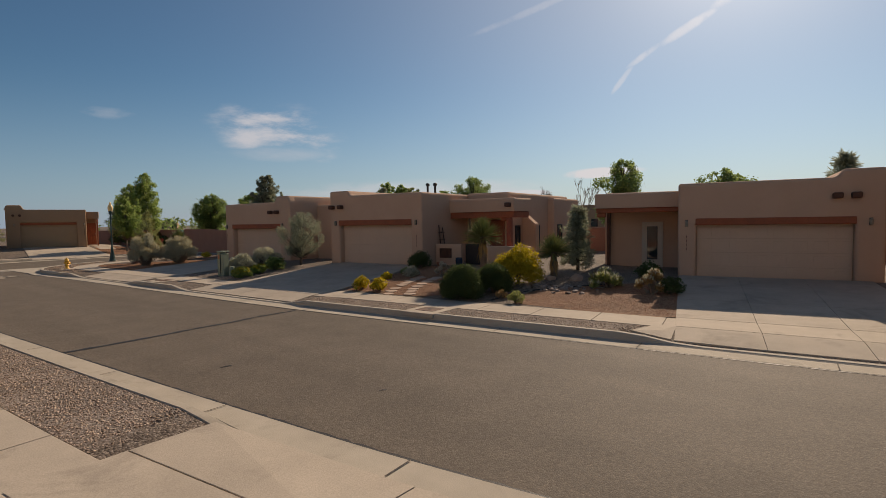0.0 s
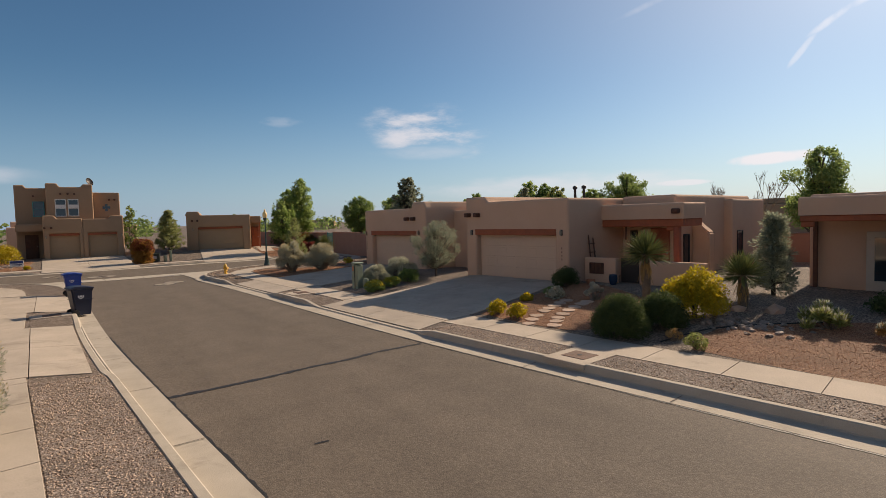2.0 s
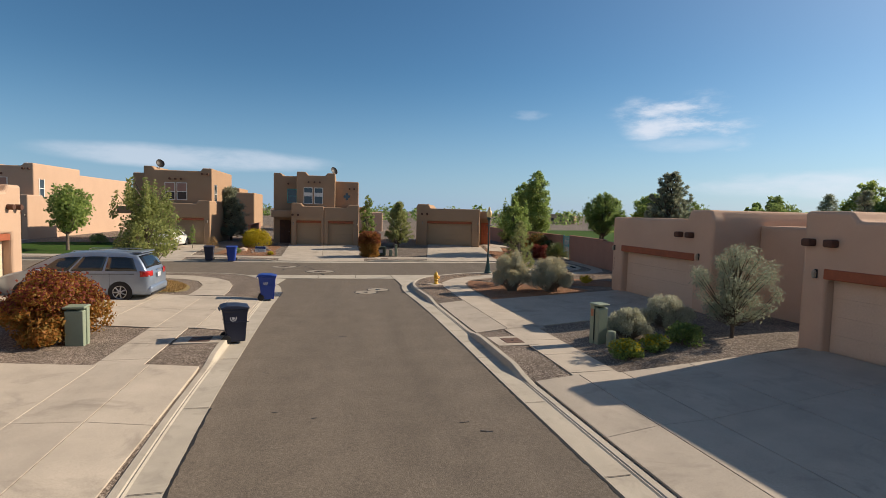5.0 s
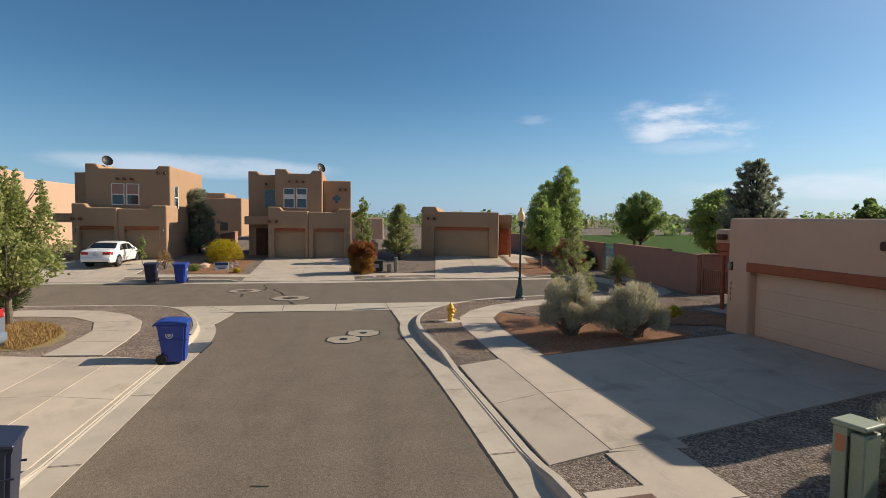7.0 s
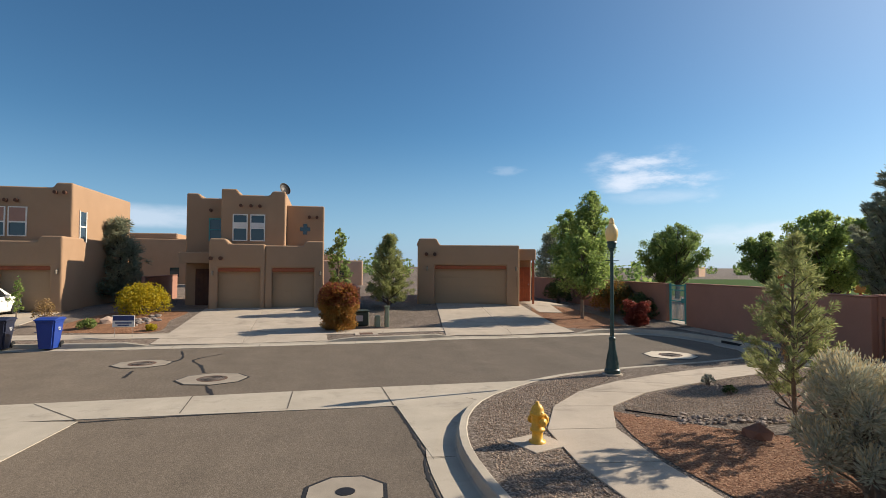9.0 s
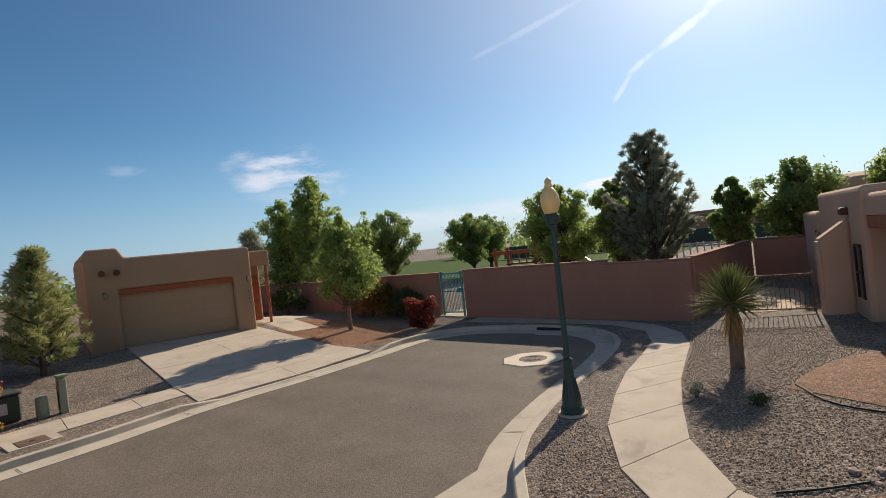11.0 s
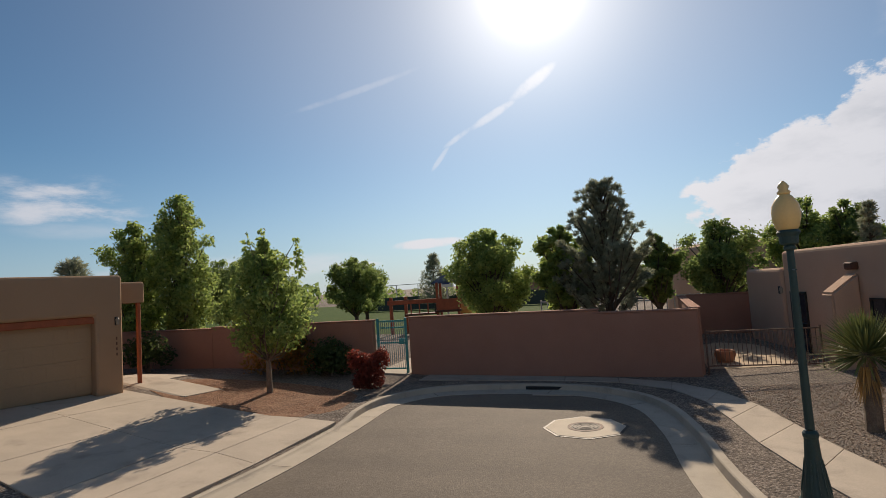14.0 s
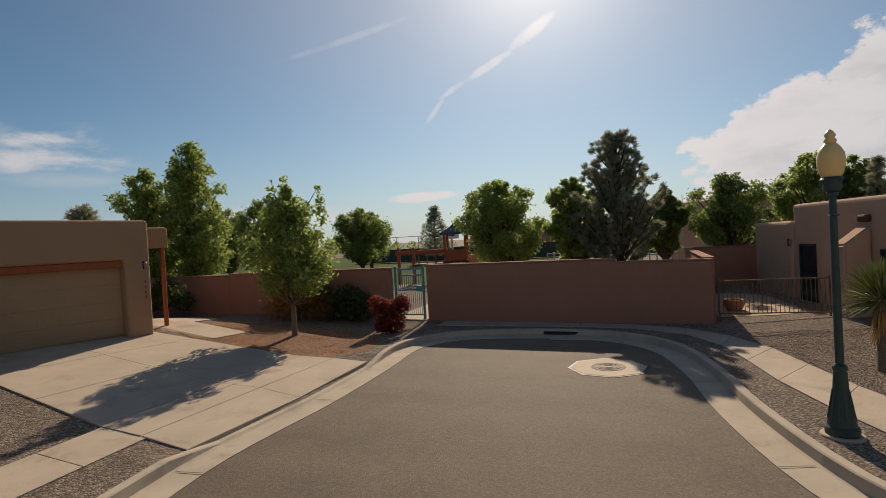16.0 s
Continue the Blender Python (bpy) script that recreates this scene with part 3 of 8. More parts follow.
def cdt_patch(outline, step, zf, inner=()):
    """A triangulated sheet inside an outline, with points every step, lying on zf."""
    from_xs = [p[0] for p in outline]
    from_ys = [p[1] for p in outline]
    pts = [Vector((float(a), float(b))) for a, b in outline]
    n = len(pts)
    edges = [(i, (i + 1) % n) for i in range(n)]
    arr = np.array(outline, float)
    if step:
        xs = np.arange(min(from_xs) + step / 2, max(from_xs), step)
        ys = np.arange(min(from_ys) + step / 2, max(from_ys), step)
        for gx in xs:
            for gy in ys:
                if inside(gx, gy, arr) and np.sqrt(((arr - (gx, gy)) ** 2).sum(1).min()) > step * 0.3:
                    pts.append(Vector((float(gx), float(gy))))
    res = delaunay_2d_cdt(pts, edges, [list(range(n))], 1, 1e-5)
    bm = bmesh.new()
    vs = [bm.verts.new((v.x, v.y, zf(v.x, v.y))) for v in res[0]]
    for f in res[2]:
        try:
            bm.faces.new([vs[i] for i in f])
        except ValueError:
            pass
    bm.normal_update()
    for f in bm.faces:
        if f.normal.z < 0:
            f.normal_flip()
    return bm


def inside(x, y, arr):
    a, b = arr, np.roll(arr, -1, 0)
    cross = ((a[:, 1] > y) != (b[:, 1] > y)) & (x < (b[:, 0] - a[:, 0]) * (y - a[:, 1]) / (b[:, 1] - a[:, 1] + 1e-12) + a[:, 0])
    return bool(cross.sum() % 2)


def slab(outline, zf, thick=0.1, step=0.9):
    """A sheet with a skirt down its rim: a slab of concrete lying in the ground."""
    bm = cdt_patch(outline, step, zf)
    rim = [e for e in bm.edges if e.is_boundary]
    ret = bmesh.ops.extrude_edge_only(bm, edges=rim)
    for v in [g for g in ret["geom"] if isinstance(g, bmesh.types.BMVert)]:
        v.co.z -= thick
    return bm


def ribbon(line_a, line_b, za, zb):
    """A strip between two lines of as many points."""
    bm = bmesh.new()
    va = [bm.verts.new((p[0], p[1], z)) for p, z in zip(line_a, za)]
    vb = [bm.verts.new((p[0], p[1], z)) for p, z in zip(line_b, zb)]
    for i in range(len(va) - 1):
        bm.faces.new((va[i], va[i + 1], vb[i + 1], vb[i]))
    bm.normal_update()
    if sum(f.normal.z for f in bm.faces) < 0:
        bmesh.ops.reverse_faces(bm, faces=bm.faces[:])
    return bm


# ---------------------------------------------------------------- ground, road, kerbs
ROAD = np.concatenate([KERB_N, KERB_S[::-1]])


def build_ground():
    pts = [Vector((float(a), float(b))) for a, b in ROAD]
    n = len(pts)
    edges = [(i, (i + 1) % n) for i in range(n)]
    for gx in np.arange(-72, 16, 1.5):
        for gy in np.arange(-22, 34, 1.5):
            if not inside(gx, gy, ROAD) and distance_to_kerb(gx, gy) > 0.5:
                pts.append(Vector((float(gx), float(gy))))
    # a closer mesh behind the kerbs, where the verges dip to the drives
    for gx in np.arange(-60, 6, 0.6):
        for gy in np.arange(-12, 26, 0.6):
            if 0.35 < distance_to_kerb(gx, gy) < 3.6 and not inside(gx, gy, ROAD):
                pts.append(Vector((float(gx) + 0.01, float(gy) + 0.01)))
    for r in (90, 130, 200, 350, 700, 1500, 3500):
        for k in range(28):
            pts.append(Vector((-30 + r * math.cos(2 * math.pi * k / 28), 5 + r * math.sin(2 * math.pi * k / 28))))
    res = delaunay_2d_cdt(pts, edges, [], 0, 1e-5)
    bm = bmesh.new()
    vs = [bm.verts.new((v.x, v.y, ground_z(v.x, v.y))) for v in res[0]]
    for f in res[2]:
        c = sum((res[0][i] for i in f), Vector((0, 0))) / len(f)
        if not inside(c.x, c.y, ROAD):
            bm.faces.new([vs[i] for i in f])
    bm.normal_update()
    for f in bm.faces:
        if f.normal.z < 0:
            f.normal_flip()
    return bm


single("ground", build_ground(), GRAVEL_YARD, "grey-brown desert gravel covering yards and verges", "ground", kind="structure")
single("road", cdt_patch(ROAD, 3.0, lambda x, y: 0.0), ASPHALT, "worn grey-brown asphalt street with a turning circle", "road", kind="structure")


def kerb(name, line, road_side, spans):
    """A concrete kerb with its gutter pan, lowered where drives cross."""
    h = np.array([lowered(p, spans) for p in line])
    bm = bmesh.new()
    top = 0.035 + 0.137 * h
    rows = [(0.0, top - 0.15), (0.0, top - 0.012), (0.015, top), (0.13, top), (0.15, top - 0.015), (0.15 + 0.025, 0.03), (0.21, 0.014), (0.66, 0.010), (0.66, -0.05)]
    lines = [(shifted(line, road_side * d), z) for d, z in rows]
    vs = [[bm.verts.new((p[0], p[1], zz)) for p, zz in zip(l, np.broadcast_to(z, len(l)))] for l, z in lines]
    for a, b in zip(vs, vs[1:]):
        for i in range(len(line) - 1):
            bm.faces.new((a[i], a[i + 1], b[i + 1], b[i]))
    bm.normal_update()
    if sum(f.normal.z for f in bm.faces) < 0:
        bmesh.ops.reverse_faces(bm, faces=bm.faces[:])
    return single(name, bm, GUTTER, "pale concrete kerb and gutter along the street edge", "kerb", kind="structure")


kerb_north = kerb("kerb_north", KERB_N, 1, LOW_N)
kerb_south = kerb("kerb_south", KERB_S, -1, LOW_S)


def lift(x, y):
    return ground_z(x, y) + 0.022


def quad_slab(bm, quad, zf, thick=0.09):
    """One cast slab: a top lying on zf, rounded over a little at the rim, and sides."""
    c = sum((Vector(q) for q in quad), Vector((0, 0))) / len(quad)
    rim = [Vector(q) for q in quad]
    ins = [p + (c - p).normalized() * 0.014 for p in rim]
    a = [bm.verts.new((p.x, p.y, zf(p.x, p.y) - thick)) for p in rim]
    b = [bm.verts.new((p.x, p.y, zf(p.x, p.y) - 0.0025)) for p in rim]
    d = [bm.verts.new((p.x, p.y, zf(p.x, p.y))) for p in ins]
    n = len(quad)
    for i in range(n):
        bm.faces.new((a[i], a[(i + 1) % n], b[(i + 1) % n], b[i]))
        bm.faces.new((b[i], b[(i + 1) % n], d[(i + 1) % n], d[i]))
    bm.faces.new(d)
    bm.normal_update()
    if sum(f.normal.z for f in bm.faces) < 0:
        bmesh.ops.reverse_faces(bm, faces=bm.faces[:])
    return bm


def slab_row(root, side_a, side_b, zf=None, gap=0.009):
    """Slabs laid end to end between two sides of as many points; every slab is a piece of root."""
    for (a0, b0), (a1, b1) in zip(zip(side_a, side_b), zip(side_a[1:], side_b[1:])):
        a0, b0, a1, b1 = (Vector(v) for v in (a0, b0, a1, b1))
        la = max((a1 - a0).length, 0.05)
        lb = max((b1 - b0).length, 0.05)
        q = [a0.lerp(a1, gap / la), a1.lerp(a0, gap / la), b1.lerp(b0, gap / lb), b0.lerp(b1, gap / lb)]
        part("slab", quad_slab(bmesh.new(), q, zf or lift), CONCRETE, root)


def resample(pts, step):
    line = spline(pts, 0.2)
    d = np.r_[0, np.cumsum(np.linalg.norm(np.diff(line, axis=0), axis=1))]
    n = max(2, int(round(d[-1] / step)) + 1)
    s = np.linspace(0, d[-1], n)
    return np.stack([np.interp(s, d, line[:, 0]), np.interp(s, d, line[:, 1])], 1)


def pavement(name, kerb_side, yard_side, step=1.5):
    root = thing(name, "pale concrete footpath of cast slabs with tooled joints", "footpath", kind="structure")
    a = resample(kerb_side, step)
    line = spline(yard_side, 0.2)
    d = np.r_[0, np.cumsum(np.linalg.norm(np.diff(line, axis=0), axis=1))]
    s = np.linspace(0, d[-1], len(a))
    b = np.stack([np.interp(s, d, line[:, 0]), np.interp(s, d, line[:, 1])], 1)
    slab_row(root, a, b)
    return root


def along(line, d, lo, hi, every=8):
    """Points of a shifted kerb line between two values of x."""
    pts = [p for p, q in zip(shifted(line, d), line) if lo <= q[0] <= hi]
    return pts[::every] + [pts[-1]] if (len(pts) - 1) % every else pts[::every]


# north side of the main street, then round the corner and along the wall
pavement("pavement_north", along(KERB_N, -0.95, -24.0, 33), along(KERB_N, -2.08, -24.0, 33))
pavement("pavement_corner", [(-24.05, 11.3), (-26.96, 11.22), (-29.28, 11.13), (-31.9, 11.1), (-34.16, 11.11), (-35.81, 11.78), (-36.84, 12.7), (-37.7, 13.86), (-38.5, 16.1), (-38.94, 17.92), (-39.2, 19.73), (-39.85, 21.55), (-41.4, 22.6), (-44.0, 22.8), (-47.4, 22.95)], [(-23.98, 12.57), (-26.96, 12.48), (-29.25, 12.36), (-32, 12.17), (-33.97, 12.29), (-35.15, 12.6), (-36.02, 13.23), (-36.75, 14.37), (-37.46, 16.41), (-37.94, 18.1), (-38.32, 19.99), (-39.27, 22.0), (-40.9, 23.15), (-44.0, 23.6), (-47.4, 23.85)])
# south side, and its corner
pavement("pavement_south", along(KERB_S, 1.22, -31.0, 33), along(KERB_S, 2.26, -31.0, 33))
pavement("pavement_south_corner", [(-30.9, 1.66), (-32.95, 1.55), (-34.7, 1.24), (-36.13, 0.53), (-37.22, -0.69), (-37.66, -2.35), (-37.72, -5.93), (-37.8, -20), (-37.78, -39.99)], [(-30.93, 0.32), (-32.9, 0.29), (-34.1, 0.11), (-35.31, -0.45), (-36.21, -1.45), (-36.5, -2.93), (-36.51, -5.93), (-36.6, -20), (-36.58, -39.99)])
# far side of the cross street
pavement("pavement_far", [(-48.24, 13.05), (-47.96, 9.96), (-47.84, 4.99), (-47.9, -0.08), (-48.27, -9.85), (-48.3, -39.99)], [(-49.45, 13.24), (-49.2, 9.96), (-49.07, 4.99), (-49.2, -0.03), (-49.6, -9.81), (-49.55, -39.99)])


def drive(name, near_a, near_b, far_a, far_b, cols, rows, label="pale concrete drive rising to a garage"):
    """A drive of cast slabs, from its street end (a to b) to its house end."""
    root = thing(name, label, "drive", kind="structure")
    na, nb, fa, fb = (Vector(v) for v in (near_a, near_b, far_a, far_b))
    # an apron at the kerb, the footpath's band, then even slabs
    run = ((fa + fb - na - nb) / 2).length
    band = 2.15 / run
    cuts = [0.0, 1.05 / run, band] + [band + (1 - band) * j / (rows - 1) for j in range(1, rows)]

    def zf(x, y):
        return ground_z(x, y) + 0.02 + 0.012 * min(1.0, distance_to_kerb(x, y) / 1.2)

    for i in range(cols):
        side_a = [na.lerp(nb, i / cols).lerp(fa.lerp(fb, i / cols), k) for k in cuts]
        side_b = [na.lerp(nb, (i + 1) / cols - 0.002).lerp(fa.lerp(fb, (i + 1) / cols - 0.002), k) for k in cuts]
        for (a0, b0), (a1, b1) in zip(zip(side_a, side_b), zip(side_a[1:], side_b[1:])):
            e = 0.009 / max((a1 - a0).length, 0.1)
            q = [a0.lerp(a1, e), a1.lerp(a0, e), b1.lerp(b0, e), b0.lerp(b1, e)]
            part("slab", quad_slab(bmesh.new(), q, zf, 0.2), CONCRETE, root)
    return root


# ---------------------------------------------------------------- houses
def top_line(u0, u1, h, horns):
    pts = []
    for a, b, hh in sorted(horns):
        if a <= u0 + 1e-3:
            pts += [(u0, hh)]
        else:
            pts += [(u0, h)] if not pts else []
            pts += [(a - 0.18, h), (a, hh)]
        if b >= u1 - 1e-3:
            pts += [(u1, hh)]
        else:
            pts += [(b, hh), (b + 0.22, h)]
    if not pts:
        pts = [(u0, h)]
    if pts[-1][0] < u1 - 1e-3:
        pts.append((u1, h))
    return pts


def adobe_block(parent, name, u0, u1, y0, y1, h, mat, horns=(), openings=(), front=0.45, bevel=0.10, z0=-0.4):
    """A stucco block with a soft parapet; openings (a, b, sill, head) are cut through its front wall."""
    bm = bmesh.new()
    top = top_line(u0, u1, h, horns)
    low = [(o[0], o[1], o[3]) for o in openings if o[2] <= 0]
    outline = [(u0, z0), *top, (u1, z0)]
    for a, b, head in sorted(low, reverse=True):
        outline += [(b, z0), (b, head), (a, head), (a, z0)]
    slab_outline(bm, outline, y0, y0 + front, bevel, 3, keep_back=True)
    me = part(name, bm, mat, parent, smooth=False)
    bm = bmesh.new()
    slab_outline(bm, [(u0 + 0.003, z0), *[(min(max(u, u0 + 0.003), u1 - 0.003), z - 0.003) for u, z in top], (u1 - 0.003, z0)], y1, y0 + front - 0.002, 0, 3)
    # round the rear and top edges of the body
    es = [e for e in bm.edges if max(v.co.z for v in e.verts) > z0 + 0.1 and max(v.co.y for v in e.verts) > y0 + front + 0.01]
    bmesh.ops.bevel(bm, geom=es, offset=bevel, segments=3, affect="EDGES", profile=0.5)
    bmesh.ops.recalc_face_normals(bm, faces=bm.faces[:])
    part(name, bm, mat, parent)
    return me


def garage_door(parent, a, b, head, y, mat):
    door = part("garage_door", boxed(a - 0.02, b + 0.02, y + 0.06, y + 0.1, -0.3, head), mat, parent)
    n = 4
    for i in range(n):
        z0, z1 = i * head / n + 0.0015, (i + 1) * head / n - 0.0015
        bm = boxed(a + 0.01, b - 0.01, y, y + 0.058, max(z0, 0.0), z1, 0.004, 1)
        k = 8 if b - a > 3.5 else 4
        w = (b - a) / k
        for j in range(k):
            box(bm, a + j * w + 0.09, a + (j + 1) * w - 0.09, y - 0.004, y + 0.01, z0 + 0.09, z1 - 0.09, 0.004, 1)
        part("door_panel", bm, mat, door)
    return door


def beam(parent, a, b, z0, z1, y0, y1, mat=None):
    return part("lintel", boxed(a, b, y0, y1, z0, z1, 0.02, 1), mat or BEAM, parent, "red-brown stained timber beam")


def viga(parent, u, z, y=0.0, r=0.11, reach=0.22):
    bm = bmesh.new()
    tube(bm, [(u, y + 0.1, z), (u, y - reach, z)], r, 10)
    return part("viga", bm, BEAM_DARK, parent, "dark round roof beam end")


def sconce(parent, u, z, y=0.0):
    lamp = part("sconce", boxed(u - 0.05, u + 0.05, y - 0.03, y + 0.02, z - 0.12, z + 0.12, 0.01, 1), IRON, parent, "small dark wall lantern")
    bm = bmesh.new()
    lathe(bm, [(0.025, z - 0.12), (0.05, z - 0.09), (0.058, z + 0.05), (0.02, z + 0.11)], 8, u, y - 0.085)
    part("shade", bm, SHADE, lamp)
    return lamp


def window(parent, u0, u1, z0, z1, y, across=2, frame_mat=None, depth=0.05):
    fm = frame_mat or WHITE
    w = part("window", boxed(u0 + 0.01, u1 - 0.01, y + 0.03, y + 0.05, z0 + 0.01, z1 - 0.01), GLASS, parent)
    t = 0.06
    bm = bmesh.new()
    box(bm, u0, u0 + t, y - 0.02, y + 0.06, z0, z1)
    box(bm, u1 - t, u1, y - 0.02, y + 0.06, z0, z1)
    box(bm, u0 + t, u1 - t, y - 0.02, y + 0.06, z1 - t, z1)
    box(bm, u0 + t, u1 - t, y - 0.02, y + 0.06, z0, z0 + t)
    for k in range(1, across):
        c = u0 + (u1 - u0) * k / across
        box(bm, c - 0.05, c + 0.05, y - 0.018, y + 0.058, z0 + t, z1 - t)
    c = (z0 + z1) / 2
    box(bm, u0 + t, u1 - t, y - 0.01, y + 0.055, c - 0.02, c + 0.02)
    part("window_frame", bm, fm, w)
    return w


def canale(parent, u, z, y=0.0):
    """A short roof spout of dark wood: a squat rounded block."""
    return part("spout", boxed(u - 0.14, u + 0.14, y - 0.26, y + 0.1, z - 0.1, z + 0.1, 0.05, 2), BEAM_DARK, parent, "dark wooden roof spout")


def panel_door(parent, u0, u1, z0, z1, y, mat, label):
    d = part("door", boxed(u0, u1, y, y + 0.06, z0, z1, 0.01, 1), mat, parent, label)
    bm = bmesh.new()
    w = (u1 - u0)
    for a, b, c, e in ((0.12, 0.46, 0.08, 0.42), (0.54, 0.88, 0.08, 0.42), (0.12, 0.46, 0.5, 0.92), (0.54, 0.88, 0.5, 0.92)):
        box(bm, u0 + a * w, u0 + b * w, y - 0.015, y + 0.02, z0 + c * (z1 - z0), z0 + e * (z1 - z0), 0.008, 1)
    part("door_panel", bm, mat, d)
    bm = bmesh.new()
    lathe(bm, [(0.03, 0), (0.035, 0.03), (0.02, 0.06)], 8)
    bmesh.ops.transform(bm, matrix=Matrix.Translation((u1 - 0.1, y - 0.005, (z0 + z1) / 2)) @ Matrix.Rotation(math.pi / 2, 4, "X"), verts=bm.verts)
    part("door_handle", bm, STEEL, d)
    return d


def number_bars(parent, u, z, y):
    """Four small plain bars below one another where a house carries its figures."""
    for i in range(4):
        part("plain_bar", boxed(u - 0.016, u + 0.016, y - 0.01, y + 0.01, z - 0.15 * i - 0.08, z - 0.15 * i), BEAM_DARK, parent)


def vent_pipe(parent, u, y, z, h=0.35):
    bm = bmesh.new()
    lathe(bm, [(0.06, z - 0.1), (0.06, z + h - 0.1), (0.11, z + h - 0.1), (0.11, z + h), (0.04, z + h + 0.05)], 10, u, y)
    return part("vent_pipe", bm, IRON, parent)


def dish(parent, u, y, z, turn=40):
    """A satellite dish on its mast."""
    mast = bmesh.new()
    tube(mast, [(u, y, z - 0.2), (u, y, z + 0.18)], 0.025, 6)
    m = part("dish_mast", mast, IRON, parent)
    bm = bmesh.new()
    lathe(bm, [(0.02, 0.0), (0.15, 0.02), (0.28, 0.07), (0.37, 0.13), (0.38, 0.13), (0.28, 0.05), (0.02, -0.03)], 18, cap=False)
    bmesh.ops.transform(bm, matrix=Matrix.Translation((u, y, z + 0.25)) @ Matrix.Rotation(radians(turn), 4, "Z") @ Matrix.Rotation(radians(65), 4, "X"), verts=bm.verts)
    part("satellite_dish", bm, IRON, m)
    return m


def buttress(parent, u, y0, y1, z_low, z_high, width, mat):
    """A sloped stucco fin with a slanting top, standing out from a west wall at u."""
    bm = bmesh.new()
    prof = [(u, -0.4), (u - width, -0.4), (u - width, z_low), (u, z_high)]
    f = [bm.verts.new((a, y0, b)) for a, b in prof]
    g = [bm.verts.new((a, y1, b)) for a, b in prof]
    bm.faces.new(f)
    bm.faces.new(g[::-1])
    for i in range(4):
        bm.faces.new((f[i], g[i], g[(i + 1) % 4], f[(i + 1) % 4]))
    bmesh.ops.recalc_face_normals(bm, faces=bm.faces[:])
    bmesh.ops.bevel(bm, geom=[e for e in bm.edges if max(v.co.z for v in e.verts) > 0], offset=0.05, segments=2, affect="EDGES")
    return part("buttress", bm, mat, parent)


def ladder(parent, u, y, z0, z1):
    """A decorative ladder of peeled poles leaning on a side wall at u."""
    root = part("ladder_rail", tube(bmesh.new(), [(u + 0.3, y - 0.2, z0), (u + 0.06, y - 0.17, z1)], 0.03, 7), BEAM_DARK, parent)
    part("ladder_rail", tube(bmesh.new(), [(u + 0.3, y + 0.2, z0), (u + 0.06, y + 0.17, z1 - 0.12)], 0.03, 7), BEAM_DARK, parent)
    for i in range(5):
        k = (i + 0.6) / 5.6
        z = z0 + k * (z1 - z0)
        uu = u + 0.3 - 0.24 * k
        part("rung", tube(bmesh.new(), [(uu, y - 0.26, z), (uu, y + 0.26, z)], 0.022, 6), BEAM_DARK, root)
    return root


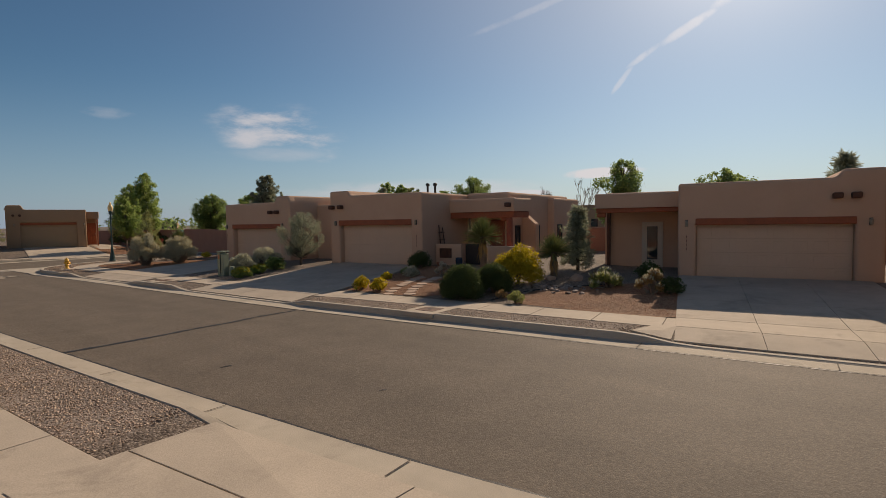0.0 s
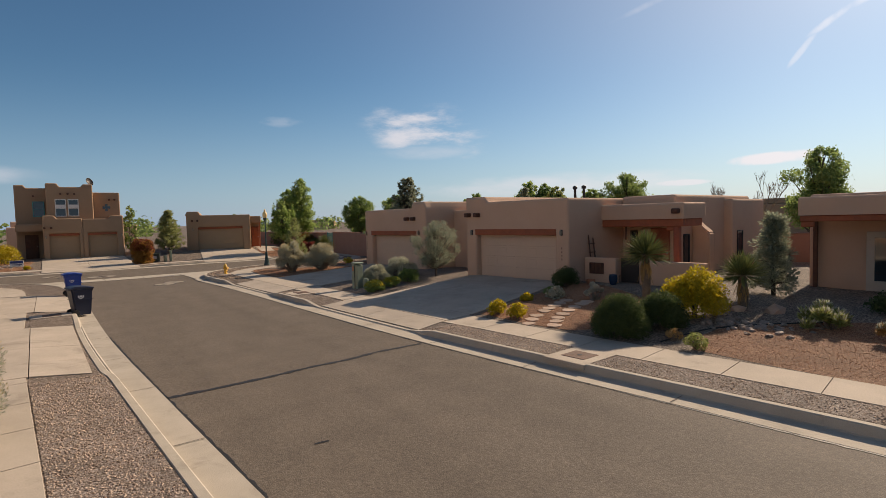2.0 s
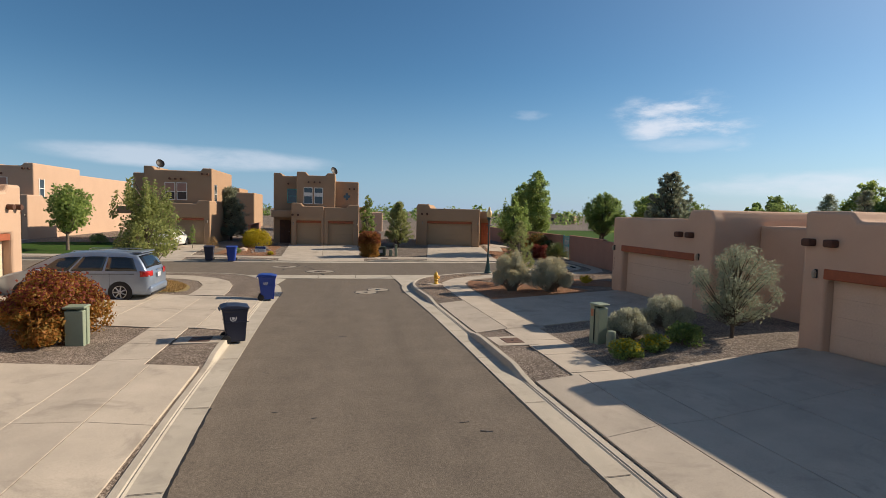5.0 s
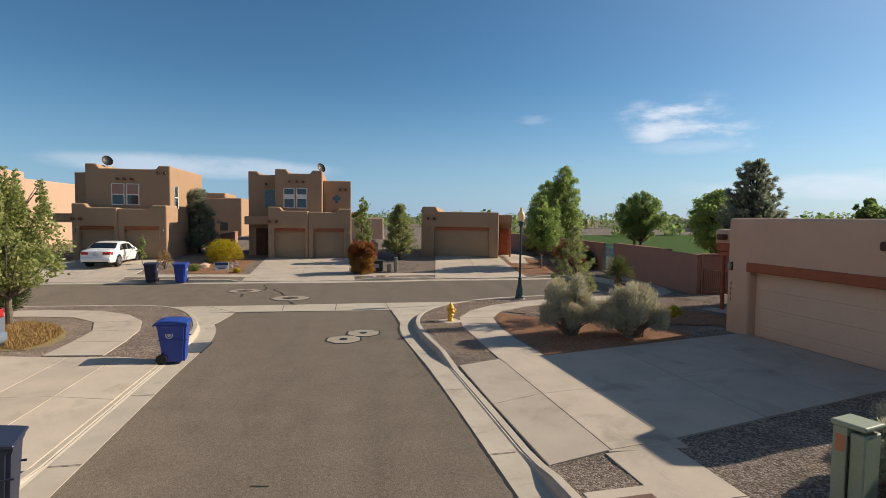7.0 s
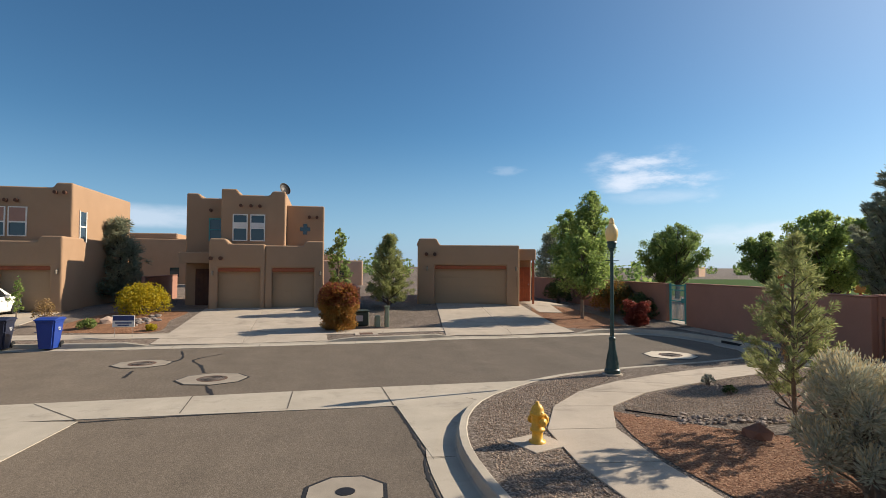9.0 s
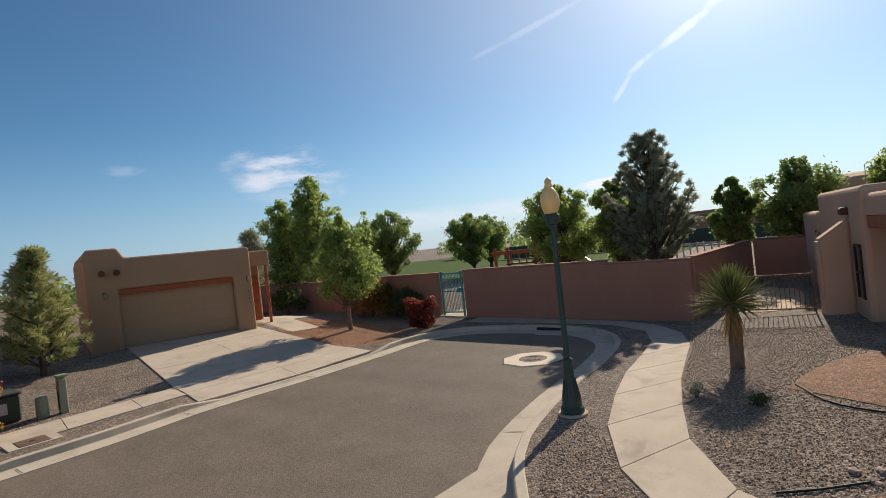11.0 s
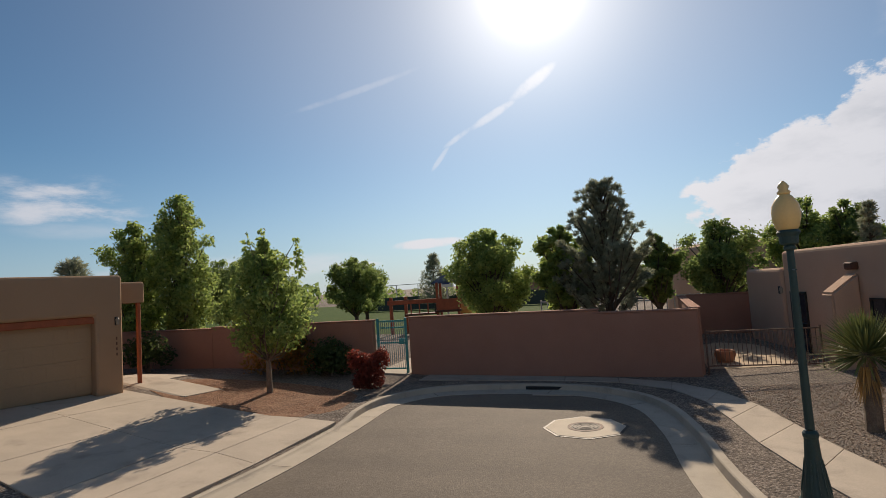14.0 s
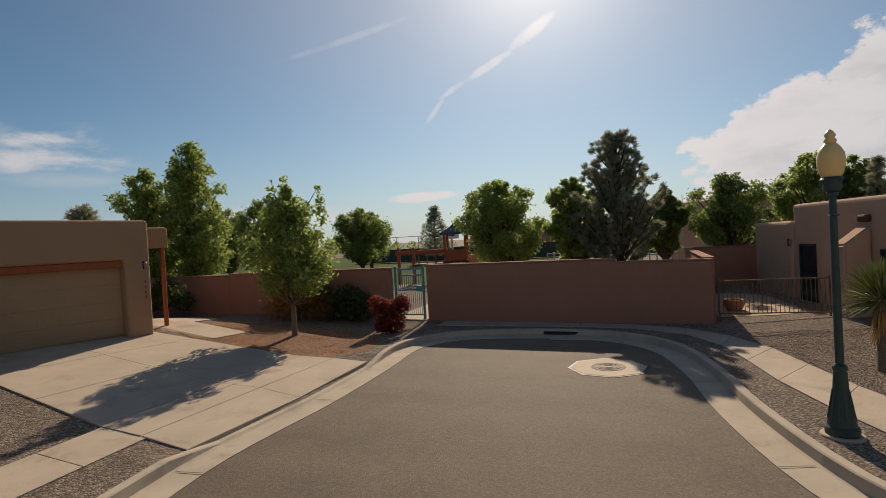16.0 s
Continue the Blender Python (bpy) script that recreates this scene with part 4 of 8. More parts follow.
def house_two():
    z = 0.55
    h = thing("house", "rose-tan stucco house with double garage, red-beamed porch and ladder", "house", (-19.76, 17.52, z), 5.7)
    adobe_block(h, "wall", 0, 6.3, 0, 8, 3.45, STUCCO, [(0, 1.3, 3.7)], [(0.73, 5.6, 0, 1.93)])
    beam(h, 0.68, 5.65, 1.93, 2.2, -0.035, 0.3)
    garage_door(h, 0.73, 5.6, 1.93, 0.32, DOOR_TAN)
    canale(h, 0.25, 2.87)
    canale(h, 0.9, 2.87)
    sconce(h, 0.45, 2.05)
    sconce(h, 5.95, 2.05)
    number_bars(h, 5.95, 1.45, 0.0)
    meter = part("meter_box", boxed(-0.16, 0.01, 0.9, 1.25, 1.0, 1.55, 0.02, 1), PALE_GREY, h, "pale grey electric meter box")
    part("conduit", tube(bmesh.new(), [(-0.08, 1.07, 0.0), (-0.08, 1.07, 1.0)], 0.025, 8), STEEL, meter)
    for u in (4.55, 5.05):
        vent_pipe(h, u, 3.0, 3.42, 0.6)
    # porch
    adobe_block(h, "porch_roof", 6.25, 10.1, 2.5, 4.6, 3.13, STUCCO, (), (), 0.4, 0.09, 2.5)
    beam(h, 6.3, 10.02, 2.2, 2.497, 2.58, 2.82)
    beam(h, 9.78, 10.02, 2.2, 2.496, 2.83, 4.4)
    part("post", boxed(9.6, 9.85, 2.6, 2.85, -0.3, 2.2, 0.03, 1), WOOD_RED, h, "square stained porch post")
    part("corbel", boxed(9.3, 9.6, 2.62, 2.8, 2.04, 2.2, 0.03, 1), BEAM, h)
    adobe_block(h, "wall", 6.28, 8.9, 4.3, 13, 3.5, STUCCO, (), (), 0.45, 0.12)
    adobe_block(h, "wall", 6.3, 9.3, 9.6, 14, 3.33, STUCCO)
    canale(h, 9.8, 2.8, 2.5)
    panel_door(h, 7.75, 8.65, 0, 2.1, 4.24, WOOD_RED, "red panelled front door")
    window(h, 6.75, 7.1, 0.9, 2.0, 4.25, 1, BEAM_DARK)
    part("wind_chime", tube(bmesh.new(), [(7.3, 2.9, 2.2), (7.3, 2.9, 1.65)], 0.05, 8), BEAM_DARK, h)
    # windows and buttress in the east wall
    for x, y0, y1, z0, z1 in ((8.9, 5.1, 5.55, 0.4, 1.75), (8.9, 7.6, 8.2, 0.5, 1.75), (9.3, 10.2, 10.8, 0.6, 1.75)):
        w = part("window", boxed(x - 0.05, x + 0.02, y0, y1, z0, z1), GLASS, h)
        bm = bmesh.new()
        box(bm, x - 0.03, x + 0.05, y0 - 0.06, y0, z0, z1 + 0.06)
        box(bm, x - 0.03, x + 0.05, y1, y1 + 0.06, z0, z1 + 0.06)
        box(bm, x - 0.03, x + 0.05, y0, y1, z1, z1 + 0.06)
        part("window_frame", bm, IRON, w)
    buttress(h, 8.9, 5.9, 6.45, 1.85, 2.5, -0.8, STUCCO)
    canale(h, 8.95, 2.85, 6.1)
    ladder(h, 6.3, 1.55, -0.1, 1.9)
    # low patio wall with a barred opening and a dark gate
    adobe_block(h, "patio_wall", 6.32, 7.85, 1.1, 1.4, 1.0, STUCCO, (), (), 0.2, 0.05)
    part("wall_grille", boxed(6.6, 7.3, 1.06, 1.12, 0.35, 0.8, 0.01, 1), BEAM_DARK, h)
    for i in range(4):
        part("grille_bar", boxed(6.63 + 0.18 * i, 6.69 + 0.18 * i, 1.02, 1.06, 0.35, 0.8), BEAM_DARK, h)
    adobe_block(h, "patio_wall", 8.75, 11.4, 1.4, 1.7, 0.92, STUCCO, (), (), 0.2, 0.05)
    part("gate", boxed(7.9, 8.7, 1.45, 1.5, 0.05, 1.0, 0.01, 1), IRON, h)
    h.scale = (0.854, 0.87, 0.915)
    return h


def house_one():
    h = thing("house", "rose-tan stucco house with double garage and red-beamed corner porch", "house", (-30.53, 18.2, 0.27), 3)
    adobe_block(h, "wall", 0, 6.8, 0, 9, 3.42, STUCCO, [(5.6, 6.7, 3.75)], [(0.86, 5.9, 0, 1.94)])
    adobe_block(h, "wall", 6.79, 9.55, 2.2, 9, 3.25, STUCCO)
    beam(h, 0.81, 5.95, 1.94, 2.2, -0.035, 0.3)
    garage_door(h, 0.86, 5.9, 1.94, 0.32, DOOR_TAN)
    canale(h, 5.1, 2.85)
    canale(h, 5.75, 2.85)
    sconce(h, 0.2, 2.05)
    sconce(h, 6.2, 2.1)
    number_bars(h, 0.2, 1.6, 0.0)
    h.scale = (0.89, 0.9, 0.99)
    # the west wing stands askew to the garage: u along its front, y back along its west wall
    wing = h.matrix_basis.inverted() @ pose(-34.78, 21.55, 0.27, 0, 0, 15)
    before = set(h.children)
    adobe_block(h, "wall", 0.0, 6.5, 0.95, 5.95, 3.2, STUCCO, (), [], 0.45, 0.12)
    adobe_block(h, "wall", -0.06, 6.5, 5.94, 8.5, 2.66, STUCCO, (), [], 0.4, 0.12)
    adobe_block(h, "porch_roof", 0.06, 4.9, -0.85, 1.2, 3.0, STUCCO, (), (), 0.4, 0.1, 2.5)
    beam(h, 0.08, 4.85, 2.2, 2.497, -0.8, -0.58)
    beam(h, 0.08, 0.3, 2.2, 2.496, -0.575, 0.94)
    part("corbel", boxed(0.12, 0.75, -0.78, -0.6, 2.03, 2.197, 0.05, 2), BEAM, h)
    for u in (0.35, 3.6):
        part("post", lathe(bmesh.new(), [(0.085, -0.2), (0.085, 0.1), (0.07, 0.14), (0.065, 1.95), (0.085, 2.02), (0.085, 2.2)], 14, u, -0.69), WOOD_RED, h, "round red-stained porch post", True)
    panel_door(h, 0.95, 1.85, 0, 2.08, 0.93, WOOD_RED, "red-brown panelled front door")
    window(h, 2.1, 2.38, 0.75, 2.0, 0.93, 1, IRON)
    part("plaque", boxed(0.34, 0.46, 0.925, 0.96, 1.1, 1.32, 0.01, 1), IRON, h, "small dark wall plaque")
    buttress(h, 0.0, 2.2, 2.7, 1.95, 2.45, 0.7, STUCCO)
    canale(h, -0.02, 2.62, 2.45)
    canale(h, 0.45, 2.72, -0.85)
    # windows and a back door in the west wall
    for y0, y1, z0, z1 in ((1.35, 1.8, 0.5, 1.75), (4.75, 5.5, 0.02, 1.85)):
        w = part("window", boxed(-0.02, 0.06, y0, y1, z0, z1), GLASS, h)
        bm = bmesh.new()
        box(bm, -0.045, 0.03, y0 - 0.06, y0, z0, z1 + 0.06)
        box(bm, -0.045, 0.03, y1, y1 + 0.06, z0, z1 + 0.06)
        box(bm, -0.045, 0.03, y0, y1, z1, z1 + 0.06)
        box(bm, -0.045, 0.03, y0, y1, (z0 + z1) / 2 - 0.02, (z0 + z1) / 2 + 0.02)
        part("window_frame", bm, IRON, w)
    sconce(h, -0.06, 1.95, 6.1)
    for ob in set(h.children) - before:
        ob.matrix_basis = wing @ ob.matrix_basis
    # a plain block joins wing and garage
    adobe_block(h, "wall", -1.5, 6.0, 5.3, 12.0, 3.1, STUCCO)
    return h


def house_three():
    h = thing("house", "rose-tan stucco house with double garage and recessed glazed entry", "house", (-4.8, 20.48, 0.33), 10)
    adobe_block(h, "wall", 0, 6.15, 0, 9, 3.5, STUCCO, [(5.0, 6.15, 3.76)], [(0.62, 5.35, 0, 1.98)])
    beam(h, 0.6, 5.38, 1.98, 2.22, -0.035, 0.3)
    garage_door(h, 0.62, 5.35, 1.98, 0.32, DOOR_TAN)
    canale(h, 4.85, 2.9)
    canale(h, 5.35, 2.9)
    sconce(h, 0.3, 2.05)
    sconce(h, 5.75, 2.05)
    number_bars(h, 0.3, 1.6, 0.0)
    adobe_block(h, "porch_roof", -3.45, 0.05, 1.5, 4.0, 3.3, STUCCO, (), (), 0.4, 0.08, 2.7)
    beam(h, -3.4, 0.0, 2.5, 2.697, 1.58, 1.8)
    part("corbel", boxed(-3.38, -3.0, 1.6, 1.78, 2.32, 2.499, 0.04, 2), BEAM, h)
    part("post", boxed(-3.35, -3.21, 3.5, 3.64, -0.3, 2.7, 0.02, 1), BEAM_DARK, h, "slim dark post at the entry wall")
    adobe_block(h, "wall", -3.5, 3.0, 3.75, 10, 3.42, STUCCO)
    d = part("door", boxed(-1.85, -0.95, 3.67, 3.73, 0, 2.1, 0.01, 1), DOOR_PALE, h, "pale entry door with a tall pane")
    part("pane", boxed(-1.62, -1.18, 3.65, 3.685, 0.45, 1.9), GLASS, d)
    h.scale = (0.92, 0.92, 0.937)
    return h


def house_four():
    h = thing("house", "tall rose-tan stucco house beside the driveway", "house", (2.6, 16.8, 0.35), 4)
    adobe_block(h, "wall", 0, 8, 0, 9, 4.3, STUCCO)
    adobe_block(h, "wall", 0.8, 9, 9.0, 16, 3.6, STUCCO)
    sconce(h, 0.3, 2.2, 0)
    w = part("window", boxed(-0.03, 0.04, 5.0, 5.9, 1.0, 2.2), GLASS, h)
    part("window_frame", boxed(-0.05, 0.03, 4.94, 5.0, 0.95, 2.25), WHITE, w)
    return h


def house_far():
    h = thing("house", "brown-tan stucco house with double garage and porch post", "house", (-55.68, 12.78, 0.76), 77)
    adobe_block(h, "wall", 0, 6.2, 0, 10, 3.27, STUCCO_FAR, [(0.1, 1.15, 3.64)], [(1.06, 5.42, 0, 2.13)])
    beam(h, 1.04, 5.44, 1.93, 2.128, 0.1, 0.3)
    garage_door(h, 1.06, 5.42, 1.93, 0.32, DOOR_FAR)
    viga(h, 0.55, 2.75)
    viga(h, 1.05, 2.75)
    sconce(h, 0.6, 1.95)
    sconce(h, 6.0, 1.95)
    number_bars(h, 6.0, 1.5, 0)
    adobe_block(h, "wall", 6.18, 7.3, 2.4, 9, 3.0, STUCCO_FAR)
    adobe_block(h, "porch_roof", 6.15, 7.35, 0.9, 4.0, 3.1, STUCCO_FAR, (), (), 0.4, 0.08, 2.45)
    part("post", boxed(7.14, 7.26, 1.0, 1.12, -0.3, 2.45, 0.02, 1), BEAM, h, "red-stained porch post")
    panel_door(h, 6.4, 7.2, 0, 2.05, 2.33, BEAM, "stained front door")
    vent_pipe(h, 0.3, 3.4, 3.3)
    vent_pipe(h, 0.9, 3.2, 3.3)
    h.scale = (0.906, 0.92, 0.985)
    return h


def two_storey(loc, turn, mat, mirror, label, door_mat, wide=False):
    """The pattern house of the row: garage pair below, a taller block behind, an entry at one end."""
    h = thing("house", label, "house", loc, turn)
    s = -1 if mirror else 1

    def rng(a, b):
        return (a, b) if s > 0 else (6.2 - b, 6.2 - a)

    def mid(u):
        return u if s > 0 else 6.2 - u

    def wall(u0, u1, y0, y1, hh, horns=(), openings=()):
        a, b = rng(u0, u1)
        adobe_block(h, "wall", a, b, y0, y1, hh, mat, [(*rng(p, q), r) for p, q, r in horns], [(*rng(p, q), r, t) for p, q, r, t in openings])

    wall(0, 2.95, 0, 2.6, 3.36, [(0, 0.85, 3.62)], [(0.45, 2.7, 0, 2.12)])
    wall(2.94, 6.2, 0.06, 2.6, 3.3, [(5.2, 6.2, 3.55)], [(3.35, 5.65, 0, 2.12)])
    if wide:
        wall(0.35, 6.1, 1.3, 10, 6.0, [(0.35, 1.1, 6.3), (5.3, 6.1, 6.25)])
    else:
        wall(0.35, 3.95, 1.3, 10, 6.05, [(0.35, 1.2, 6.35), (3.2, 3.95, 6.3)])
        wall(3.9, 6.2, 2.3, 10, 5.65)
    wall(-1.1 if wide else -2.0, 0.4, 2.9 if wide else 3.4, 10, 5.8 if wide else 6.05, [] if wide else [(-2.0, -1.3, 6.3)])
    a, b = rng(-2.0, 0.3)
    adobe_block(h, "porch_roof", a, b, 1.6, 3.5, 2.95, mat, (), (), 0.4, 0.08, 2.35)
    for p, q in ((0.45, 2.7), (3.35, 5.65)):
        a, b = rng(p, q)
        beam(h, a - 0.02, b + 0.02, 1.93, 2.118, 0.12, 0.36)
        garage_door(h, a, b, 1.93, 0.38, door_mat)
    for u in (0.12, 0.62):
        viga(h, mid(u), 2.6, 0.0, 0.1)
    for u in (2.55, 3.0, 3.5) if wide else (1.45, 2.0, 2.5):
        viga(h, mid(u), 5.3 if wide else 5.45, 1.3, 0.09)
    for u in (5.3, 5.75):
        viga(h, mid(u), 5.75 if wide else 5.0, 1.3 if wide else 2.3, 0.09)
    viga(h, mid(-0.6), 5.35, 3.4, 0.09)
    for p, q in ((2.1, 2.98), (3.1, 3.98)) if wide else ((1.0, 1.83), (1.97, 2.8)):
        a, b = rng(p, q)
        window(h, a, b, 3.55, 5.0, 1.26, 1)
        part("window_rail", boxed(a + 0.05, b - 0.05, 1.23, 1.3, 4.22, 4.29), WHITE, h)
        if wide:
            part("blind", boxed(a + 0.06, b - 0.06, 1.236, 1.266, 4.3, 4.95), BLIND_ROSE, h, "drawn rose-brown blind")
        else:
            part("blind", boxed(a + 0.06, b - 0.06, 1.236, 1.266, 4.3, 4.55), BLIND_WHITE, h, "half-drawn white blind")
    if wide:
        w = part("window", boxed(6.07, 6.13, 2.2, 2.9, 3.4, 4.9), GLASS, h)
        part("window_frame", boxed(6.08, 6.15, 2.1, 2.2, 3.35, 4.95), WHITE, w)
        part("window_frame", boxed(6.08, 6.15, 2.9, 3.0, 3.35, 4.95), WHITE, w)
        part("window_frame", boxed(6.08, 6.15, 2.2, 2.9, 4.1, 4.18), WHITE, w)
    a, b = rng(-0.7, 0.2)
    window(h, a, b, 3.6, 4.9, 3.36, 1, None if wide else TEAL)
    # cross-shaped opening
    if not wide:
        c = mid(5.05)
        bm = boxed(c - 0.3, c + 0.3, 2.26, 2.33, 4.2, 4.42)
        box(bm, c - 0.11, c + 0.11, 2.255, 2.325, 4.01, 4.61)
        part("cross_window", bm, GLASS, h)
    sconce(h, mid(0.2), 1.85)
    sconce(h, mid(6.0), 1.85)
    a, b = rng(-1.4, -0.4)
    panel_door(h, a, b, 0, 2.05, 3.33, BEAM_DARK, "dark entry door")
    dish(h, mid(1.3 if wide else 3.75), 2.6, 6.3)
    h.scale = (0.92, 0.95, 1.0)
    return h


def house_left():
    h = thing("house", "tall peach stucco house in sunlight with two garage doors", "house", (-25.5, -5.5, 0.3), 178)
    # local x runs towards -x of the street
    adobe_block(h, "wall", 0, 3.0, 0, 3, 3.95, STUCCO_PALE, [(0, 0.5, 4.2)], [(0.55, 2.55, 0, 2.25)])
    adobe_block(h, "wall", 2.99, 5.3, 0.06, 3, 3.75, STUCCO_PALE, [(4.6, 5.3, 4.0)], [(3.3, 4.7, 0, 2.25)])
    adobe_block(h, "wall", 0.25, 4.6, 1.3, 11, 6.9, STUCCO_PALE, [(0.25, 1.0, 7.2), (3.9, 4.6, 7.1)])
    adobe_block(h, "wall", -1.6, 0.3, 3.0, 11, 6.8, STUCCO_PALE)
    for a, b in ((0.55, 2.55), (3.3, 4.7)):
        beam(h, a - 0.02, b + 0.02, 2.0, 2.248, 0.12, 0.36)
        garage_door(h, a, b, 2.0, 0.38, DOOR_WHITE)
    for u in (1.0, 1.45):
        viga(h, u, 6.3, 1.3, 0.1)
    for u in (4.5, 4.95):
        viga(h, u, 3.2, 0.06, 0.1)
    for p, q in ((1.9, 2.6), (2.72, 3.42)):
        window(h, p, q, 4.3, 5.5, 1.26, 1)
    sconce(h, 0.3, 2.0)
    dish(h, 0.6, 2.4, 7.2)
    dish(h, 0.0, 3.6, 7.0)
    return h


house_two()
house_one()
house_three()
house_four()
house_far()
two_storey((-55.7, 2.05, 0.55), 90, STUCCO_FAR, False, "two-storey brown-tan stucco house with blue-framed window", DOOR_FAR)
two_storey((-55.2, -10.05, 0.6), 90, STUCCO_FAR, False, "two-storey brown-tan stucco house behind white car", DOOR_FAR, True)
end_house = two_storey((-58.5, -25.0, 0.75), 90, STUCCO_PALE, False, "two-storey tan stucco house with open dark garage", DOOR_FAR, True)
adobe_block(end_house, "wall", 2.5, 6.1, 9.9, 24, 5.7, STUCCO_PALE)
house_left()


def house_plain(loc, w, d, hh, label):
    """A sunlit stucco house at the head of its drive."""
    h = thing("house", label, "house", loc, 180)
    adobe_block(h, "wall", 0, w, 0, d, 3.6, STUCCO_PALE, [(0, 0.8, 3.9)], [(0.8, 5.6, 0, 2.1)])
    beam(h, 0.78, 5.62, 2.1, 2.3, -0.03, 0.3)
    garage_door(h, 0.8, 5.6, 2.1, 0.32, DOOR_WHITE)
    adobe_block(h, "wall", 1.0, w - 1.2, 1.6, d - 0.3, hh, STUCCO_PALE)
    window(h, 2.0, 3.2, 4.2, 5.3, 1.56, 2)
    return h


house_plain((-14.42, -7.92, 0.33), 7.6, 10, 6.3, "peach stucco house in sunlight at the drive's head")
house_plain((4.62, -6.25, 0.28), 9.6, 10, 6.3, "peach stucco house in sunlight behind the wide drive")

# ---------------------------------------------------------------- drives
drive("drive_three", (-2.45, 11.78), (2.2, 12.35), (-4.75, 20.5), (0.5, 21.4), 3, 4)
single("drive_flare", slab([(-3.28, 11.72), (-2.51, 11.78), (-2.7, 12.83), (-3.06, 12.76)], lambda x, y: ground_z(x, y) + 0.034), CONCRETE, "sloping concrete wedge beside the drive mouth", "drive", kind="structure")
drive("drive_two", (-19.3, 10.47), (-13.3, 10.7), (-19.55, 17.7), (-14.75, 18.15), 2, 4)
drive("drive_one", (-29.2, 10.1), (-23.9, 10.3), (-30.0, 18.4), (-25.4, 18.6), 2, 4)
drive("drive_far", (-47.2, 12.45), (-47.3, 18.0), (-56.0, 13.9), (-55.0, 18.5), 2, 4)
drive("drive_a", (-46.6, 1.95), (-46.75, 7.9), (-56.0, 1.9), (-56.0, 7.6), 2, 4)
drive("drive_b", (-47.1, -9.7), (-47.0, -4.3), (-55.4, -10.0), (-55.4, -4.4), 2, 4)
drive("drive_c", (-47.2, -23.99), (-47.13, -17.95), (-58.6, -25.0), (-58.6, -19.3), 2, 4)
drive("drive_left", (-30.7, 3.1), (-24.85, 3.15), (-30.9, -5.3), (-25.3, -5.3), 2, 5)
drive("drive_left_near", (-21.07, 3.14), (-14.37, 3.33), (-21.27, -7.89), (-15.02, -7.92), 2, 4)
drive("drive_start", (-5.4, 4.07), (3, 5.25), (-4.53, -6.02), (4.02, -6.05), 3, 4)


# ---------------------------------------------------------------- gravel beds, lawn
def bed(name, outline, mat, label, category, dz=0.012, step=0.7):
    return single(name, cdt_patch(spline(outline + [outline[0]], 0.6)[:-1], step, lambda x, y: ground_z(x, y) + dz), mat, label, category, kind="structure")


bed("gravel_bed", [(-13.6, 13.1), (-11, 13.16), (-9.8, 13.72), (-10.03, 16.55), (-12.53, 18.12), (-14.25, 18.46), (-14, 15.36)], GRAVEL_RED, "red-brown gravel bed beside the drive", "gravel bed")
bed("gravel_bed", [(-7.24, 13.65), (-5.1, 13.6), (-3, 13.92), (-3.65, 16.75), (-4.97, 18.27), (-6.45, 17.23), (-7.66, 15.51)], GRAVEL_RED, "red-brown gravel bed by the footpath", "gravel bed")
bed("gravel_bed", [(-35.63, 12.87), (-33.36, 12.32), (-29.94, 12.43), (-28.75, 12.54), (-29.19, 14.47), (-30.44, 17.08), (-32.53, 15.36), (-34.04, 13.86)], GRAVEL_RED, "red-brown gravel bed at the street corner", "gravel bed")
bed("gravel_bed", [(-35.95, 16.93), (-33.51, 15.86), (-31.4, 17.66), (-31.2, 19.65), (-34.39, 19.82), (-35.6, 18.54)], GRAVEL_RED, "red-brown gravel bed before the porch", "gravel bed")
bed("gravel_bed", [(-54.66, 19.03), (-51.84, 18.11), (-48.2, 18.27), (-47.93, 19.79), (-48.77, 21.1), (-51.06, 21.59), (-54.26, 21.11)], GRAVEL_RED, "red-brown gravel bed under a young tree", "gravel bed")
bed("gravel_bed", [(-50.06, -3.04), (-49.43, 1.15), (-52.32, 1.16), (-55.1, 1.15), (-54.7, -2.05)], GRAVEL_RED, "red-brown gravel bed between two drives", "gravel bed")
bed("gravel_bed", [(-8.6, 1.05), (-6.8, 1.35), (-5.35, 1.45), (-5.0, -1.0), (-4.9, -4.0), (-8.6, -4.0)], GRAVEL_RED, "red-brown gravel yard beside the wide drive", "gravel bed")
bed("lawn", [(-35.3, -2.22), (-33.6, -0.36), (-31.48, -0.27), (-31.49, -3.25), (-34.29, -3.5)], DRY_GRASS, "dry straw-coloured grass patch by the van", "lawn")
bed("lawn", [(-49.97, -17.53), (-50.13, -11.42), (-55.89, -11.27), (-55.54, -17.49)], GRASS, "green front lawn", "lawn")
bed("patio", [(-38.95, 24.3), (-36.9, 24.5), (-36.75, 26.0), (-37.3, 28.2), (-38.95, 28.4)], SAND, "pale sandy patio behind the iron fence", "patio")
bed("park_lawn", [(-109.99, 37.96), (-60, 36.49), (-50.51, 36.95), (-49.49, 59.94), (-59.98, 99.93), (-119.98, 94.95)], GRASS, "mown green park lawn beyond the wall", "lawn", 0.02, 6.0)


# ---------------------------------------------------------------- road marks
def flat_polygon(outline, z, thick=0.0):
    bm = bmesh.new()
    vs = [bm.verts.new((x, y, z)) for x, y in outline]
    f = bm.faces.new(vs)
    bm.normal_update()
    if f.normal.z < 0:
        f.normal_flip()
    if thick:
        ret = bmesh.ops.extrude_face_region(bm, geom=[f])
        for v in [g for g in ret["geom"] if isinstance(g, bmesh.types.BMVert)]:
            v.co.z += thick
        bmesh.ops.recalc_face_normals(bm, faces=bm.faces[:])
    return bm


